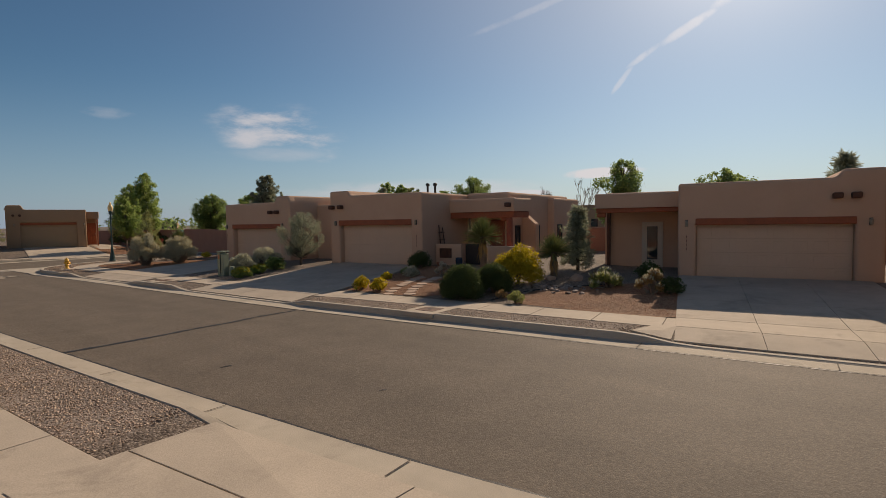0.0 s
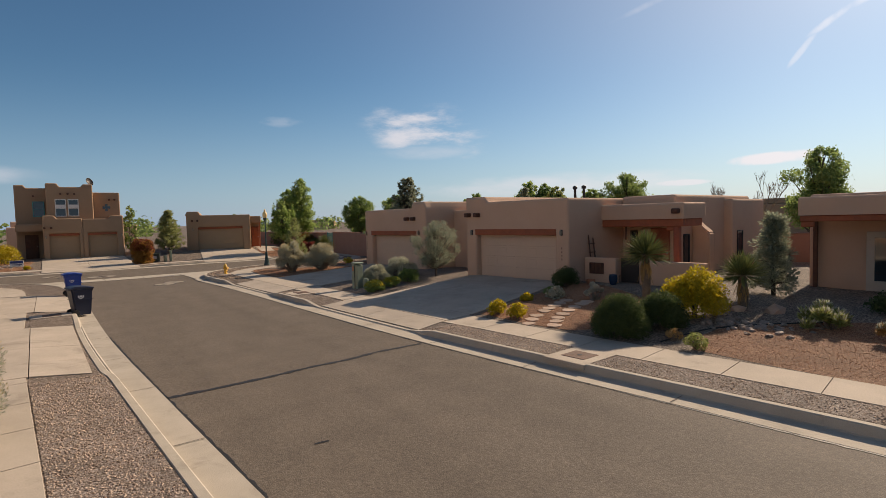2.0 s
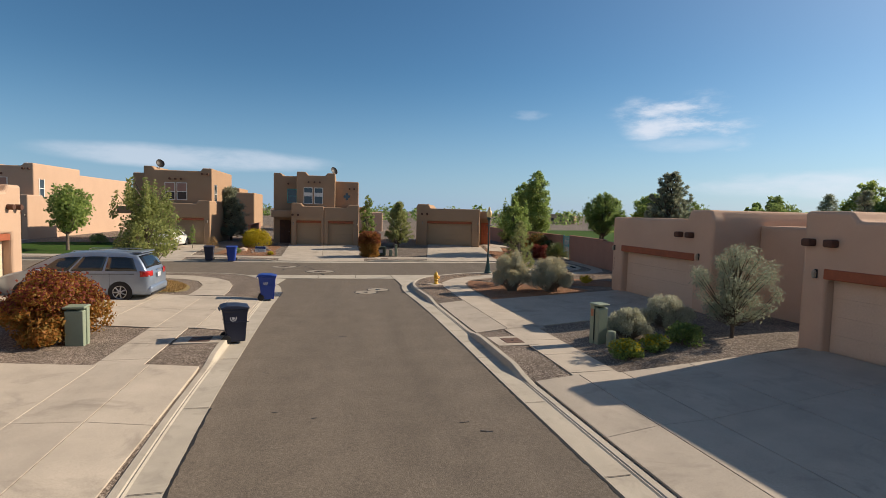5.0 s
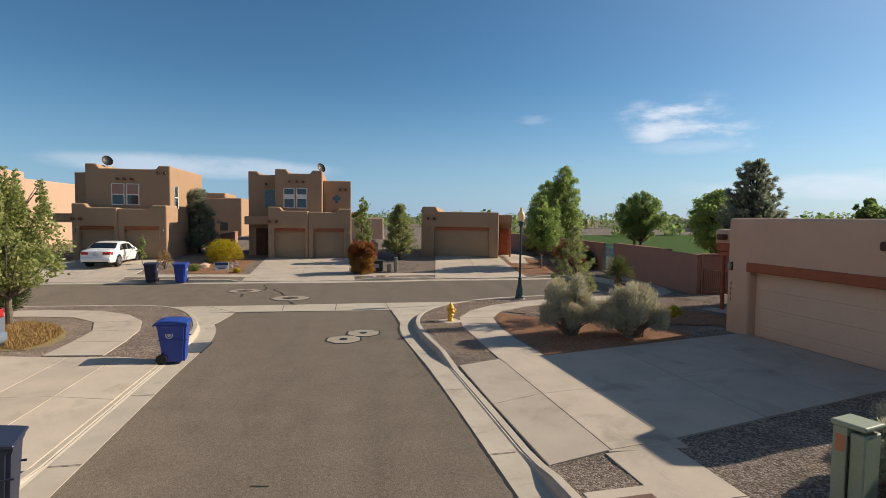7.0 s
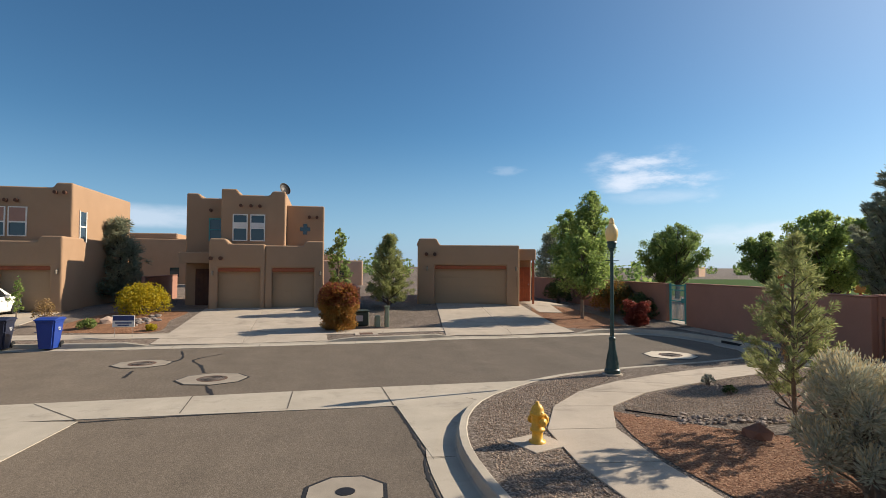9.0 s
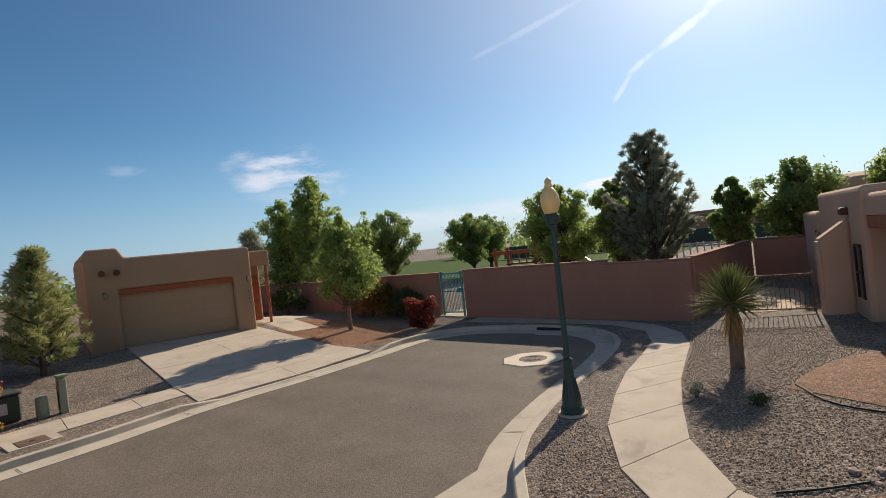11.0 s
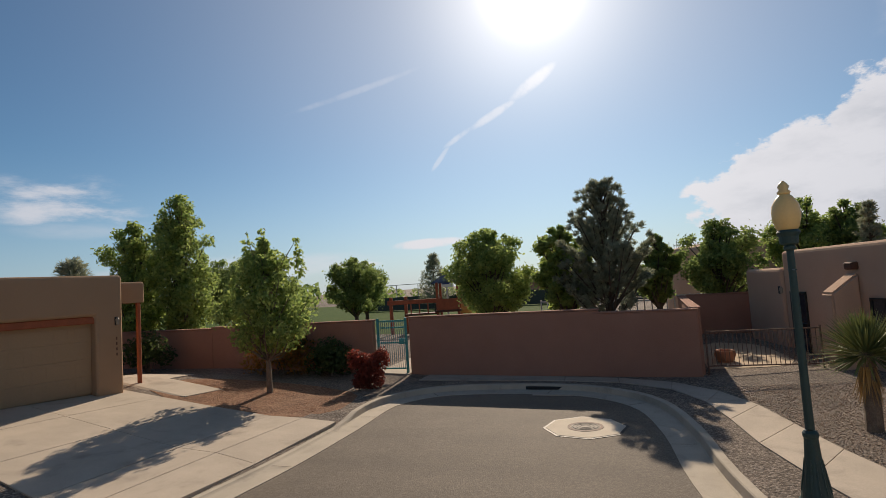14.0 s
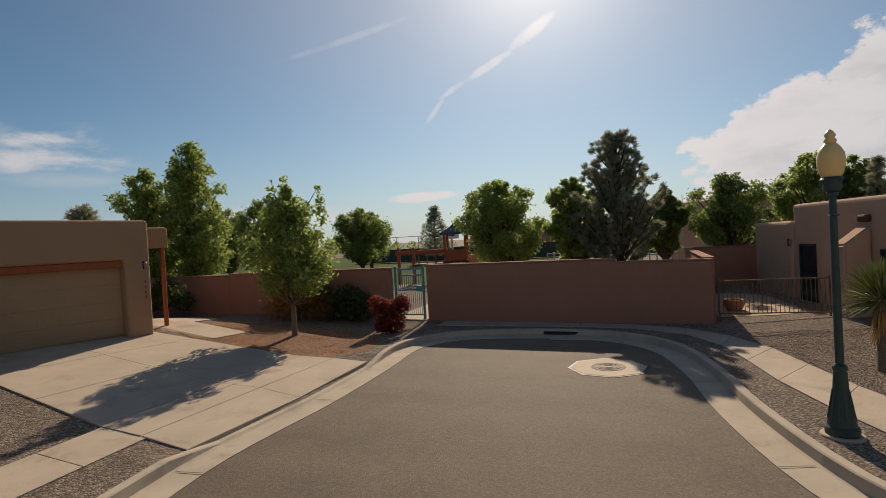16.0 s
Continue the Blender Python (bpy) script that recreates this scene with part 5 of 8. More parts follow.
def crack(pts, width, z=0.006, seed=1):
    """A wandering tar-filled crack."""
    rng = random.Random(seed)
    line = spline(pts, 0.12)
    line = line + np.array([[rng.uniform(-1, 1) * 0.012, rng.uniform(-1, 1) * 0.012] for _ in line])
    w = np.array([width * rng.uniform(0.45, 1.25) for _ in line])
    t = np.gradient(line, axis=0)
    t /= np.linalg.norm(t, axis=1)[:, None] + 1e-9
    nrm = np.stack([-t[:, 1], t[:, 0]], 1)
    return ribbon(line + nrm * w[:, None] / 2, line - nrm * w[:, None] / 2, [z] * len(line), [z] * len(line))


def tar(pts, width, seed=1):
    return single("crack_seal", crack(pts, width, 0.006, seed), TAR, "dark tar-sealed crack across the asphalt", "crack seal", kind="structure")


tar([(-11.66, 4.3), (-11.7, 5.2), (-11.78, 6.2), (-11.9, 7.05), (-11.95, 8.0), (-12.1, 8.8), (-12.12, 10.0)], 0.14, 3)
tar([tuple(p) for p in shifted(KERB_N, 0.68)[30:150:6]], 0.05, 5)
tar([tuple(p) for p in shifted(KERB_S, -0.68)[30:110:6]], 0.06, 6)
tar([(-37.27, 3.45), (-37.35, 5.09), (-37.37, 7.02), (-37.3, 9.08)], 0.07, 7)
tar([(-37.3, 9.08), (-35.94, 9.15), (-33.78, 9.17)], 0.05, 8)
tar([(-37.25, 3.45), (-35.87, 3.16), (-33.94, 3.5)], 0.05, 9)
tar([(-38.85, 5.41), (-39.69, 5.14), (-39.92, 5.06)], 0.1, 10)
tar([(-41.57, 4.69), (-42.67, 4.39), (-43.66, 4), (-44.67, 4.62)], 0.09, 11)
tar([(-42.19, 2.82), (-41.25, 2.9)], 0.1, 12)
tar([(-43.32, 3.42), (-43.98, 3.6), (-45.43, 3.26)], 0.08, 13)
rng_spots = random.Random(4)
for sx, sy in ((-18.21, 5.05), (-17.85, 5.76), (-16.94, 8.61), (-17.34, 8.34), (-14.92, 6.63), (-24.08, 6.23), (-20.68, 4.57), (-8.11, 5.59), (-4.98, 6.32)):
    tar([(sx, sy), (sx + rng_spots.uniform(-0.05, 0.05), sy + rng_spots.uniform(0.1, 0.25))], rng_spots.uniform(0.02, 0.05), int(-sx * 10))


def ring(cx, cy, r, n, turn=0.0, sx=1.0, sy=1.0):
    return [(cx + sx * r * math.cos(2 * math.pi * i / n + turn), cy + sy * r * math.sin(2 * math.pi * i / n + turn)) for i in range(n)]


# the concrete crossing pan at the street mouth
apron = single("valley_gutter", slab([(-37.49, 2.42), (-37.26, 9.13), (-34.19, 9.26), (-36.04, 9.84), (-37.24, 10.98), (-38.28, 12.53), (-38.98, 13.11), (-39, 9.02), (-38.9, 5), (-38.86, 1.03), (-38.67, -1.46), (-38.23, -0.19), (-37.58, 1.02), (-36.41, 2.09), (-34.5, 3.15), (-37.31, 3.45)], lambda x, y: 0.014, 0.03, 1.5), GUTTER, "pale concrete crossing pan at the street mouth", "gutter", kind="structure")
for x0, y0, x1, y1 in ((-37.51, 5.07, -38.9, 5), (-37.47, 7.02, -38.9, 7.05), (-37.3, 9.08, -39, 9.02), (-37.35, 3.45, -38.8, 2.1)):
    d = Vector((x1 - x0, y1 - y0)).normalized()
    nn = Vector((-d.y, d.x)) * 0.012
    part("joint", flat_polygon([(x0 + nn.x, y0 + nn.y), (x1 + nn.x, y1 + nn.y), (x1 - nn.x, y1 - nn.y), (x0 - nn.x, y0 - nn.y)], 0.019), JOINT, apron)


def kerb_joints(root, line, side, lo, hi):
    """Joints across kerb and gutter every three metres."""
    inner = shifted(line, side * 0.66)
    for i in range(lo, hi, 6):
        a, b = Vector(line[i]), Vector(inner[i])
        t = Vector((-(b - a).y, (b - a).x)).normalized() * 0.009
        c = a.lerp(b, 0.36)
        part("joint", flat_polygon([tuple(c + t), tuple(b + t), tuple(b - t), tuple(c - t)], 0.024), JOINT, root)


kerb_joints(kerb_north, KERB_N, 1, 24, 230)
kerb_joints(kerb_south, KERB_S, -1, 24, 130)


def manhole(cx, cy, collar, n, turn=0.2, sx=1.0, sy=1.0, ring_mat=None):
    """A concrete collar with dark edge, an iron ring and a ribbed lid."""
    m = thing("manhole", "round iron manhole lid in a pale concrete collar", "manhole", (cx, cy, 0.0), 0, "manholes in the road")
    part("seal", flat_polygon(ring(0, 0, collar + 0.06, n, turn, sx, sy), 0.004, 0.004), TAR, m)
    part("collar", flat_polygon(ring(0, 0, collar, n, turn, sx, sy), 0.006, 0.008), ring_mat or OLD_COLLAR, m, "concrete collar")
    bm = lathe(bmesh.new(), [(0.36, 0.012), (0.36, 0.02), (0.30, 0.02), (0.30, 0.014)], 24, cap=False)
    part("frame", bm, RUST, m)
    lid = part("lid", lathe(bmesh.new(), [(0.295, 0.012), (0.295, 0.02), (0.02, 0.022)], 24), COVER, m, "dark ribbed iron lid")
    for r in (0.1, 0.18, 0.25):
        part("rib", lathe(bmesh.new(), [(r - 0.012, 0.02), (r - 0.008, 0.028), (r + 0.008, 0.028), (r + 0.012, 0.02)], 24, cap=False), COVER, lid)
    return m


manhole(-41.75, 18.55, 0.8, 8, ring_mat=COLLAR)
manhole(-43.24, 2.73, 0.72, 8, 0.3, 0.9, 1.05)
manhole(-40.72, 5.05, 0.78, 8, 0.1, 0.9, 1.05)


def valve(cx, cy):
    v = thing("valve_cover", "small iron valve lid in a concrete collar", "valve cover", (cx, cy, 0.0), 0, "paired valve lids")
    part("seal", flat_polygon(ring(0, 0, 0.56, 8, 0.3), 0.004, 0.003), TAR, v)
    part("collar", flat_polygon(ring(0, 0, 0.5, 8, 0.3), 0.006, 0.007), OLD_COLLAR, v, "grey concrete collar")
    part("lid", lathe(bmesh.new(), [(0.12, 0.012), (0.12, 0.02), (0.02, 0.021)], 16), IRON, v, "dark iron lid")
    return v


valve(-32.53, 7.37)
valve(-33.32, 7.96)


def meter_cover(x, y, turn, lid_mat, w=1.0, d=1.15, label="square meter lid set in a concrete pad"):
    c = thing("meter_cover", label, "meter cover", (x, y, ground_z(x, y)), turn, "meter lids in the verges")
    part("pad", boxed(-w / 2, w / 2, -d / 2, d / 2, -0.08, 0.026, 0.008, 1), CONCRETE, c, "pale concrete pad")
    lid = part("lid", boxed(-0.28, 0.28, -0.26, 0.26, 0.02, 0.036, 0.005, 1), lid_mat, c, "brown iron lid")
    part("knob", lathe(bmesh.new(), [(0.05, 0.034), (0.05, 0.042), (0.01, 0.043)], 12), IRON, lid)
    return c


meter_cover(-8.41, 11.47, 4, RUST)
meter_cover(-22.49, 10.97, 4, RUST)
meter_cover(-23.34, 2.62, 2, RUST, 0.8, 1.2)
meter_cover(-47.73, 9.37, 0, RUST, 0.7, 0.9)


def drain_grate(x, y, turn, grate=True):
    g = thing("drain_grate", "steel bar grate of a gutter drain", "drain", (x, y, 0.012), turn)
    part("frame", boxed(-0.55, 0.55, -0.3, 0.3, -0.05, 0.008, 0.004, 1), IRON if grate else GUTTER, g)
    for i in range(24 if grate else 0):
        part("bar", boxed(-0.51 + i * 0.0443 - 0.012, -0.51 + i * 0.0443 + 0.012, -0.27, 0.27, 0.008, 0.016), STEEL, g)
    half = 0.6 if grate else 0.85
    part("throat", boxed(-half, half, 0.31, 0.40, 0.02, 0.10), BLACK, g, "dark kerb inlet")
    return g


drain_grate(-32.01, 3.47, 180)
drain_grate(-42.92, 21.83, 0, False)


# ---------------------------------------------------------------- walls, gate, fence
def perimeter(x0, y0, x1, y1, z_top, thick=0.24, mat=None):
    d = Vector((x1 - x0, y1 - y0))
    bm = boxed(0, d.length, -thick / 2, thick / 2, -0.2, z_top - 0.1, 0.03, 2)
    w = single("perimeter_wall", bm, mat or STUCCO_WALL, "red-brown stucco perimeter wall", "wall", (x0, y0, 0.1), math.degrees(math.atan2(d.y, d.x)), kind="structure")
    part("coping", boxed(-0.02, d.length + 0.02, -thick / 2 - 0.03, thick / 2 + 0.03, z_top - 0.1, z_top - 0.05, 0.02, 2), mat or STUCCO_WALL, w)
    return w


perimeter(-75, 24.3, -56.6, 23.9, 1.95)
perimeter(-56.6, 23.9, -49.47, 23.98, 2.0)
perimeter(-48.1, 24.05, -41.8, 23.7, 2.05)
perimeter(-41.95, 23.709, -39.15, 23.5, 1.95, 0.23)
perimeter(-39.2, 23.63, -39.2, 31.6, 1.98)
perimeter(-39.0, 31.6, -21.98, 31.61, 2.0)
perimeter(-21.98, 31.61, 1.69, 31.52, 1.9)
perimeter(-59.12, 9.42, -53.08, 9.39, 1.7, 0.2)
perimeter(-66.27, -2.04, -58.63, -1.81, 2.1, 0.2)


def gate_teal():
    g = thing("garden_gate", "teal painted metal bar gate in the wall", "gate", (-49.35, 24.0, 0.22), 2)
    for u in (0.02, 1.08):
        part("gate_post", boxed(u - 0.04, u + 0.04, -0.04, 0.04, -0.1, 1.85, 0.01, 1), TEAL, g)
    leaf = part("gate_frame", boxed(0.1, 1.02, -0.02, 0.02, 1.72, 1.78), TEAL, g)
    for z in (0.1, 0.98, 1.5):
        part("rail", boxed(0.1, 1.02, -0.018, 0.018, z, z + 0.05), TEAL, leaf)
    for i in range(12):
        part("bar", boxed(0.13 + i * 0.078 - 0.009, 0.13 + i * 0.078 + 0.009, -0.009, 0.009, 0.12, 1.75), GATE_BAR, leaf)
    part("lock_box", boxed(0.82, 1.0, -0.05, 0.05, 0.95, 1.15, 0.01, 1), TEAL, leaf)
    return g


gate_teal()
single("path_slab", slab([(-49.45, 23.8), (-48.15, 23.85), (-47.9, 30.0), (-49.3, 30.0)], lambda x, y: ground_z(x, y) + 0.03), CONCRETE, "pale concrete path through the gate", "path", kind="structure")


def iron_fence(x0, y0, x1, y1, h=1.05):
    f = thing("iron_fence", "low rust-brown iron bar fence", "fence", (x0, y0, 0.3), math.degrees(math.atan2(y1 - y0, x1 - x0)))
    w = math.hypot(x1 - x0, y1 - y0)
    for z in (0.08, h - 0.04):
        part("rail", boxed(0, w, -0.015, 0.015, z, z + 0.035), RUST, f)
    for u in (0.0, w):
        part("post", boxed(u - 0.02, u + 0.02, -0.02, 0.02, -0.15, h + 0.05), RUST, f)
    n = int(w / 0.11)
    for i in range(1, n):
        part("bar", boxed(i * w / n - 0.008, i * w / n + 0.008, -0.008, 0.008, 0.1, h - 0.03), RUST, f)
    return f


iron_fence(-39.0, 23.62, -36.25, 23.95)


# ---------------------------------------------------------------- street furniture
def street_lamp(x, y):
    m = thing("street_lamp", "dark green street lamp post with amber acorn globe", "street lamp", (x, y, ground_z(x, y)), 0)
    part("base", lathe(bmesh.new(), [(0.19, 0.03), (0.19, 0.12), (0.165, 0.15), (0.155, 0.22), (0.12, 0.4), (0.088, 0.62), (0.074, 0.84), (0.084, 0.86), (0.084, 0.9), (0.06, 0.93)], 24), GREEN_IRON, m, "flared fluted cast base")
    part("footing", lathe(bmesh.new(), [(0.245, -0.1), (0.245, 0.025), (0.235, 0.035), (0.0, 0.036)], 28, cap=False), CONCRETE, m, "round pale concrete footing")
    n = 12
    for i in range(n):
        a = 2 * math.pi * i / n
        part("flute", tube(bmesh.new(), [(0.15 * math.cos(a), 0.15 * math.sin(a), 0.23), (0.09 * math.cos(a), 0.09 * math.sin(a), 0.6)], [0.012, 0.008], 5), GREEN_IRON, m)
    part("pole", lathe(bmesh.new(), [(0.05, 0.94), (0.046, 1.6), (0.04, 3.05), (0.065, 3.07), (0.065, 3.1), (0.05, 3.12)], 20), GREEN_IRON, m)
    part("crossarm", tube(bmesh.new(), [(-0.0, -0.19, 2.82), (0.0, 0.19, 2.82)], 0.012, 6), GREEN_IRON, m)
    part("collar", lathe(bmesh.new(), [(0.05, 3.11), (0.10, 3.14), (0.105, 3.22), (0.13, 3.27), (0.11, 3.3)], 20), GREEN_IRON, m)
    g = part("globe", lathe(bmesh.new(), [(0.10, 3.29), (0.125, 3.34), (0.152, 3.44), (0.156, 3.52), (0.145, 3.6), (0.11, 3.67), (0.07, 3.72), (0.05, 3.74)], 24), GLOBE, m, "cream amber acorn globe", True)
    part("finial", lathe(bmesh.new(), [(0.06, 3.73), (0.075, 3.76), (0.05, 3.79), (0.065, 3.83), (0.04, 3.87), (0.012, 3.9)], 16), GLOBE, g, "", True)
    return m


street_lamp(-38.65, 14.7)


def hydrant(x, y):
    m = thing("fire_hydrant", "yellow painted fire hydrant on a concrete pad", "hydrant", (x, y, ground_z(x, y)), 20)
    part("pad", boxed(-0.42, 0.42, -0.42, 0.42, -0.08, 0.03, 0.01, 1), CONCRETE, m, "square concrete pad")
    part("barrel", lathe(bmesh.new(), [(0.16, 0.02), (0.16, 0.06), (0.105, 0.07), (0.1, 0.2), (0.105, 0.24), (0.14, 0.25), (0.14, 0.29), (0.11, 0.3), (0.11, 0.53), (0.145, 0.54), (0.145, 0.58), (0.125, 0.59), (0.115, 0.66), (0.08, 0.72), (0.035, 0.75), (0.035, 0.79), (0.0, 0.79)], 20, cap=False), YELLOW, m, "", True)
    for a, r, l in ((0, 0.06, 0.19), (180, 0.06, 0.19), (90, 0.075, 0.21)):
        bm = lathe(bmesh.new(), [(r, 0.08), (r, l - 0.05), (r + 0.02, l - 0.05), (r + 0.02, l), (0.03, l), (0.03, l + 0.03), (0.0, l + 0.03)], 12, cap=False)
        bmesh.ops.transform(bm, matrix=Matrix.Translation((0, 0, 0.43)) @ Matrix.Rotation(radians(a), 4, "Z") @ Matrix.Rotation(math.pi / 2, 4, "Y"), verts=bm.verts)
        part("outlet", bm, YELLOW, m, "capped hose outlet", True)
    for i in range(8):
        a = 2 * math.pi * i / 8
        part("bolt", lathe(bmesh.new(), [(0.012, 0.58), (0.012, 0.6), (0.004, 0.602)], 6, 0.132 * math.cos(a), 0.132 * math.sin(a)), YELLOW, m)
    return m


hydrant(-34.18, 10.85).scale = (0.8, 0.8, 0.8)


def wheelie_bin(x, y, turn, mat, label, z=0.02, mark=True):
    m = thing("wheeled_bin", label, "wheeled bin", (x, y, z), turn, "kerbside bins")
    bm = bmesh.new()
    lo = [(-0.21, -0.25), (0.21, -0.25), (0.21, 0.22), (-0.21, 0.22)]
    rows = []
    for k, z0, s, t in ((0, 0.05, 1.0, 0.0), (1, 0.85, 1.33, 0.03), (2, 0.9, 1.42, 0.03), (3, 0.94, 1.42, 0.03)):
        rows.append([bm.verts.new((a * s, b * s + t, z0)) for a, b in lo])
    for a, b in zip(rows, rows[1:]):
        for i in range(4):
            bm.faces.new((a[i], a[(i + 1) % 4], b[(i + 1) % 4], b[i]))
    bm.faces.new(rows[0][::-1])
    bm.faces.new(rows[-1])
    bmesh.ops.bevel(bm, geom=[e for e in bm.edges if abs(e.verts[0].co.z - e.verts[1].co.z) > 0.02], offset=0.045, segments=2, affect="EDGES")
    part("body", bm, mat, m)
    lid = bmesh.new()
    prof = [(-0.36, 0.945), (-0.36, 0.985), (-0.1, 1.035), (0.2, 1.045), (0.36, 1.0), (0.38, 0.945)]
    f = [lid.verts.new((-0.32, y0 + 0.01, z0)) for y0, z0 in prof]
    g = [lid.verts.new((0.32, y0 + 0.01, z0)) for y0, z0 in prof]
    lid.faces.new(f)
    lid.faces.new(g[::-1])
    for i in range(len(prof)):
        lid.faces.new((f[i], g[i], g[(i + 1) % len(prof)], f[(i + 1) % len(prof)]))
    bmesh.ops.recalc_face_normals(lid, faces=lid.faces[:])
    bmesh.ops.bevel(lid, geom=lid.edges[:], offset=0.015, segments=1, affect="EDGES")
    part("lid", lid, mat, m)
    part("handle", tube(bmesh.new(), [(-0.25, 0.40, 0.93), (0.25, 0.40, 0.93)], 0.018, 8), mat, m)
    part("axle", tube(bmesh.new(), [(-0.27, 0.2, 0.12), (0.27, 0.2, 0.12)], 0.015, 6), BLACK, m)
    for u in (-0.29, 0.24):
        bm = lathe(bmesh.new(), [(0.06, 0), (0.12, 0.005), (0.125, 0.025), (0.12, 0.045), (0.06, 0.05)], 16)
        bmesh.ops.transform(bm, matrix=Matrix.Translation((u, 0.24, 0.125)) @ Matrix.Rotation(math.pi / 2, 4, "Y"), verts=bm.verts)
        part("wheel", bm, BLACK, m)
    if mark:
        for s in (-1, 1):
            bm = lathe(bmesh.new(), [(0.085, 0.0), (0.085, 0.006), (0.06, 0.006), (0.06, 0.0)], 20, cap=False)
            lathe(bm, [(0.04, 0.0), (0.04, 0.005), (0.015, 0.005)], 7)
            bmesh.ops.transform(bm, matrix=Matrix.Translation((s * 0.267, 0.06, 0.7)) @ Matrix.Rotation(s * radians(85), 4, "Y"), verts=bm.verts)
            part("emblem", bm, PALE_GREY, m, "pale round moulded mark")
    for s in (-1, 1):
        part("rib", boxed(s * 0.262 - 0.012, s * 0.262 + 0.012, -0.33, 0.31, 0.58, 0.6), mat, m)
    return m


# bins face the street
wheelie_bin(-23.56, 3.44, 195, BIN_NAVY, "navy wheeled bin standing in the gutter", 0.03)
wheelie_bin(-30.55, 3.38, 185, BIN_BLUE, "bright blue wheeled recycling bin at the kerb", 0.03)
wheelie_bin(-46.6, -2.45, 92, BIN_NAVY, "navy wheeled bin by the far kerb", 0.03)
wheelie_bin(-46.5, -1.0, 88, BIN_BLUE, "bright blue wheeled recycling bin by the far kerb", 0.03)


def utility_box(x, y, turn, w=0.42, d=0.5, h=1.05, mat=None, label="grey-green metal utility pedestal"):
    m = thing("utility_box", label, "utility box", (x, y, ground_z(x, y)), turn, "utility pedestals")
    mt = mat or BOX_GREEN
    part("body", boxed(-w / 2, 0.012 - 0.02, -d / 2, d / 2, -0.1, h, 0.02, 2), mt, m)
    part("door", boxed(0.006, w / 2, -d / 2 + 0.02, d / 2 - 0.02, -0.05, h - 0.05, 0.015, 1), mt, m)
    part("cap", boxed(-w / 2 - 0.02, w / 2 + 0.02, -d / 2 - 0.02, d / 2 + 0.02, h, h + 0.06, 0.02, 2), mt, m)
    part("hinge", boxed(-0.006, 0.004, -d / 2 - 0.006, -d / 2 + 0.02, 0.1, h - 0.1), BOX_DARK, m)
    part("plain_bar", boxed(-w / 2 + 0.04, -w / 2 + 0.14, -d / 2 - 0.004, -d / 2 + 0.004, h - 0.3, h - 0.1), TERRACOTTA, m)
    return m


utility_box(-22.0, 13.3, 15, 0.34, 0.36)
utility_box(-22.98, -0.18, 5, 0.4, 0.45, 0.92)
utility_box(-49.7, 10.41, 0, 0.18, 0.2, 0.85)


def low_pedestal(x, y, h=0.55, r=0.13):
    return single("cable_pedestal", lathe(bmesh.new(), [(r * 1.1, -0.1), (r, 0.05), (r, h - 0.1), (r * 0.85, h - 0.02), (r * 0.3, h)], 14), BOX_GREEN, "small green domed cable pedestal", "cable pedestal", (x, y, ground_z(x, y)))


low_pedestal(-21.58, 13.46, 0.42)
low_pedestal(-49.79, 10.01, 0.5)
transformer = thing("transformer", "dark green ground transformer cabinet", "transformer", (-50.2, 9.25, ground_z(-50.2, 9.25)), 90)
part("body", boxed(-0.4, 0.4, -0.3, 0.3, 0.0, 0.6, 0.03, 1), BOX_DARK, transformer)
part("lid", boxed(-0.43, 0.43, -0.33, 0.33, 0.6, 0.66, 0.02, 1), BOX_DARK, transformer)
part("plain_bar", boxed(-0.15, 0.15, -0.31, -0.295, 0.2, 0.45), PALE_GREY, transformer, "pale notice plate")

sign = thing("yard_sign", "small dark blue and white yard sign on wire legs", "yard sign", (-48.3, 0.6, 0.2), 85)
part("board", boxed(-0.38, 0.38, -0.012, 0.012, 0.32, 0.75, 0.006, 1), WHITE, sign)
part("stripe", boxed(-0.36, 0.36, -0.018, -0.012, 0.56, 0.73), PLUM, sign, "dark blue band")
part("plain_bar", boxed(-0.28, 0.28, -0.018, -0.012, 0.45, 0.5), PLUM, sign)
part("plain_bar", boxed(-0.2, 0.2, -0.018, -0.012, 0.37, 0.41), PLUM, sign)
for u in (-0.3, 0.3):
    part("leg", tube(bmesh.new(), [(u, 0, -0.15), (u, 0, 0.7)], 0.006, 5), STEEL, sign)


def pot(x, y, z, mat, label, r=0.2, h=0.45):
    return single("plant_pot", lathe(bmesh.new(), [(r * 0.6, 0), (r * 0.8, h * 0.2), (r, h * 0.65), (r * 0.9, h * 0.9), (r * 0.95, h), (r * 0.8, h), (r * 0.75, h * 0.8)], 18, cap=False), mat, label, "plant pot", (x, y, z), smooth=True)


pot(-34.45, 21.75, ground_z(-34.45, 21.75) + 0.035, POT_BLUE, "dark blue glazed pot by the porch post", 0.18, 0.45)
pot(-13.03, 18.79, ground_z(-13.03, 18.79), POT_BLUE, "blue glazed pot by the patio wall", 0.15, 0.36)
pot(-13.79, 18.5, ground_z(-13.79, 18.5), TERRACOTTA, "low terracotta bowl by the patio wall", 0.17, 0.16)
pot(-38.4, 25.3, ground_z(-38.4, 25.3), TERRACOTTA, "terracotta bowl behind the iron fence", 0.3, 0.35)
single("porch_slab", slab([(-34.5, 20.4), (-30.6, 20.6), (-30.5, 24.0), (-34.7, 22.7)], lambda x, y: ground_z(x, y) + 0.035), CONCRETE, "pale concrete porch floor", "porch floor", kind="structure")
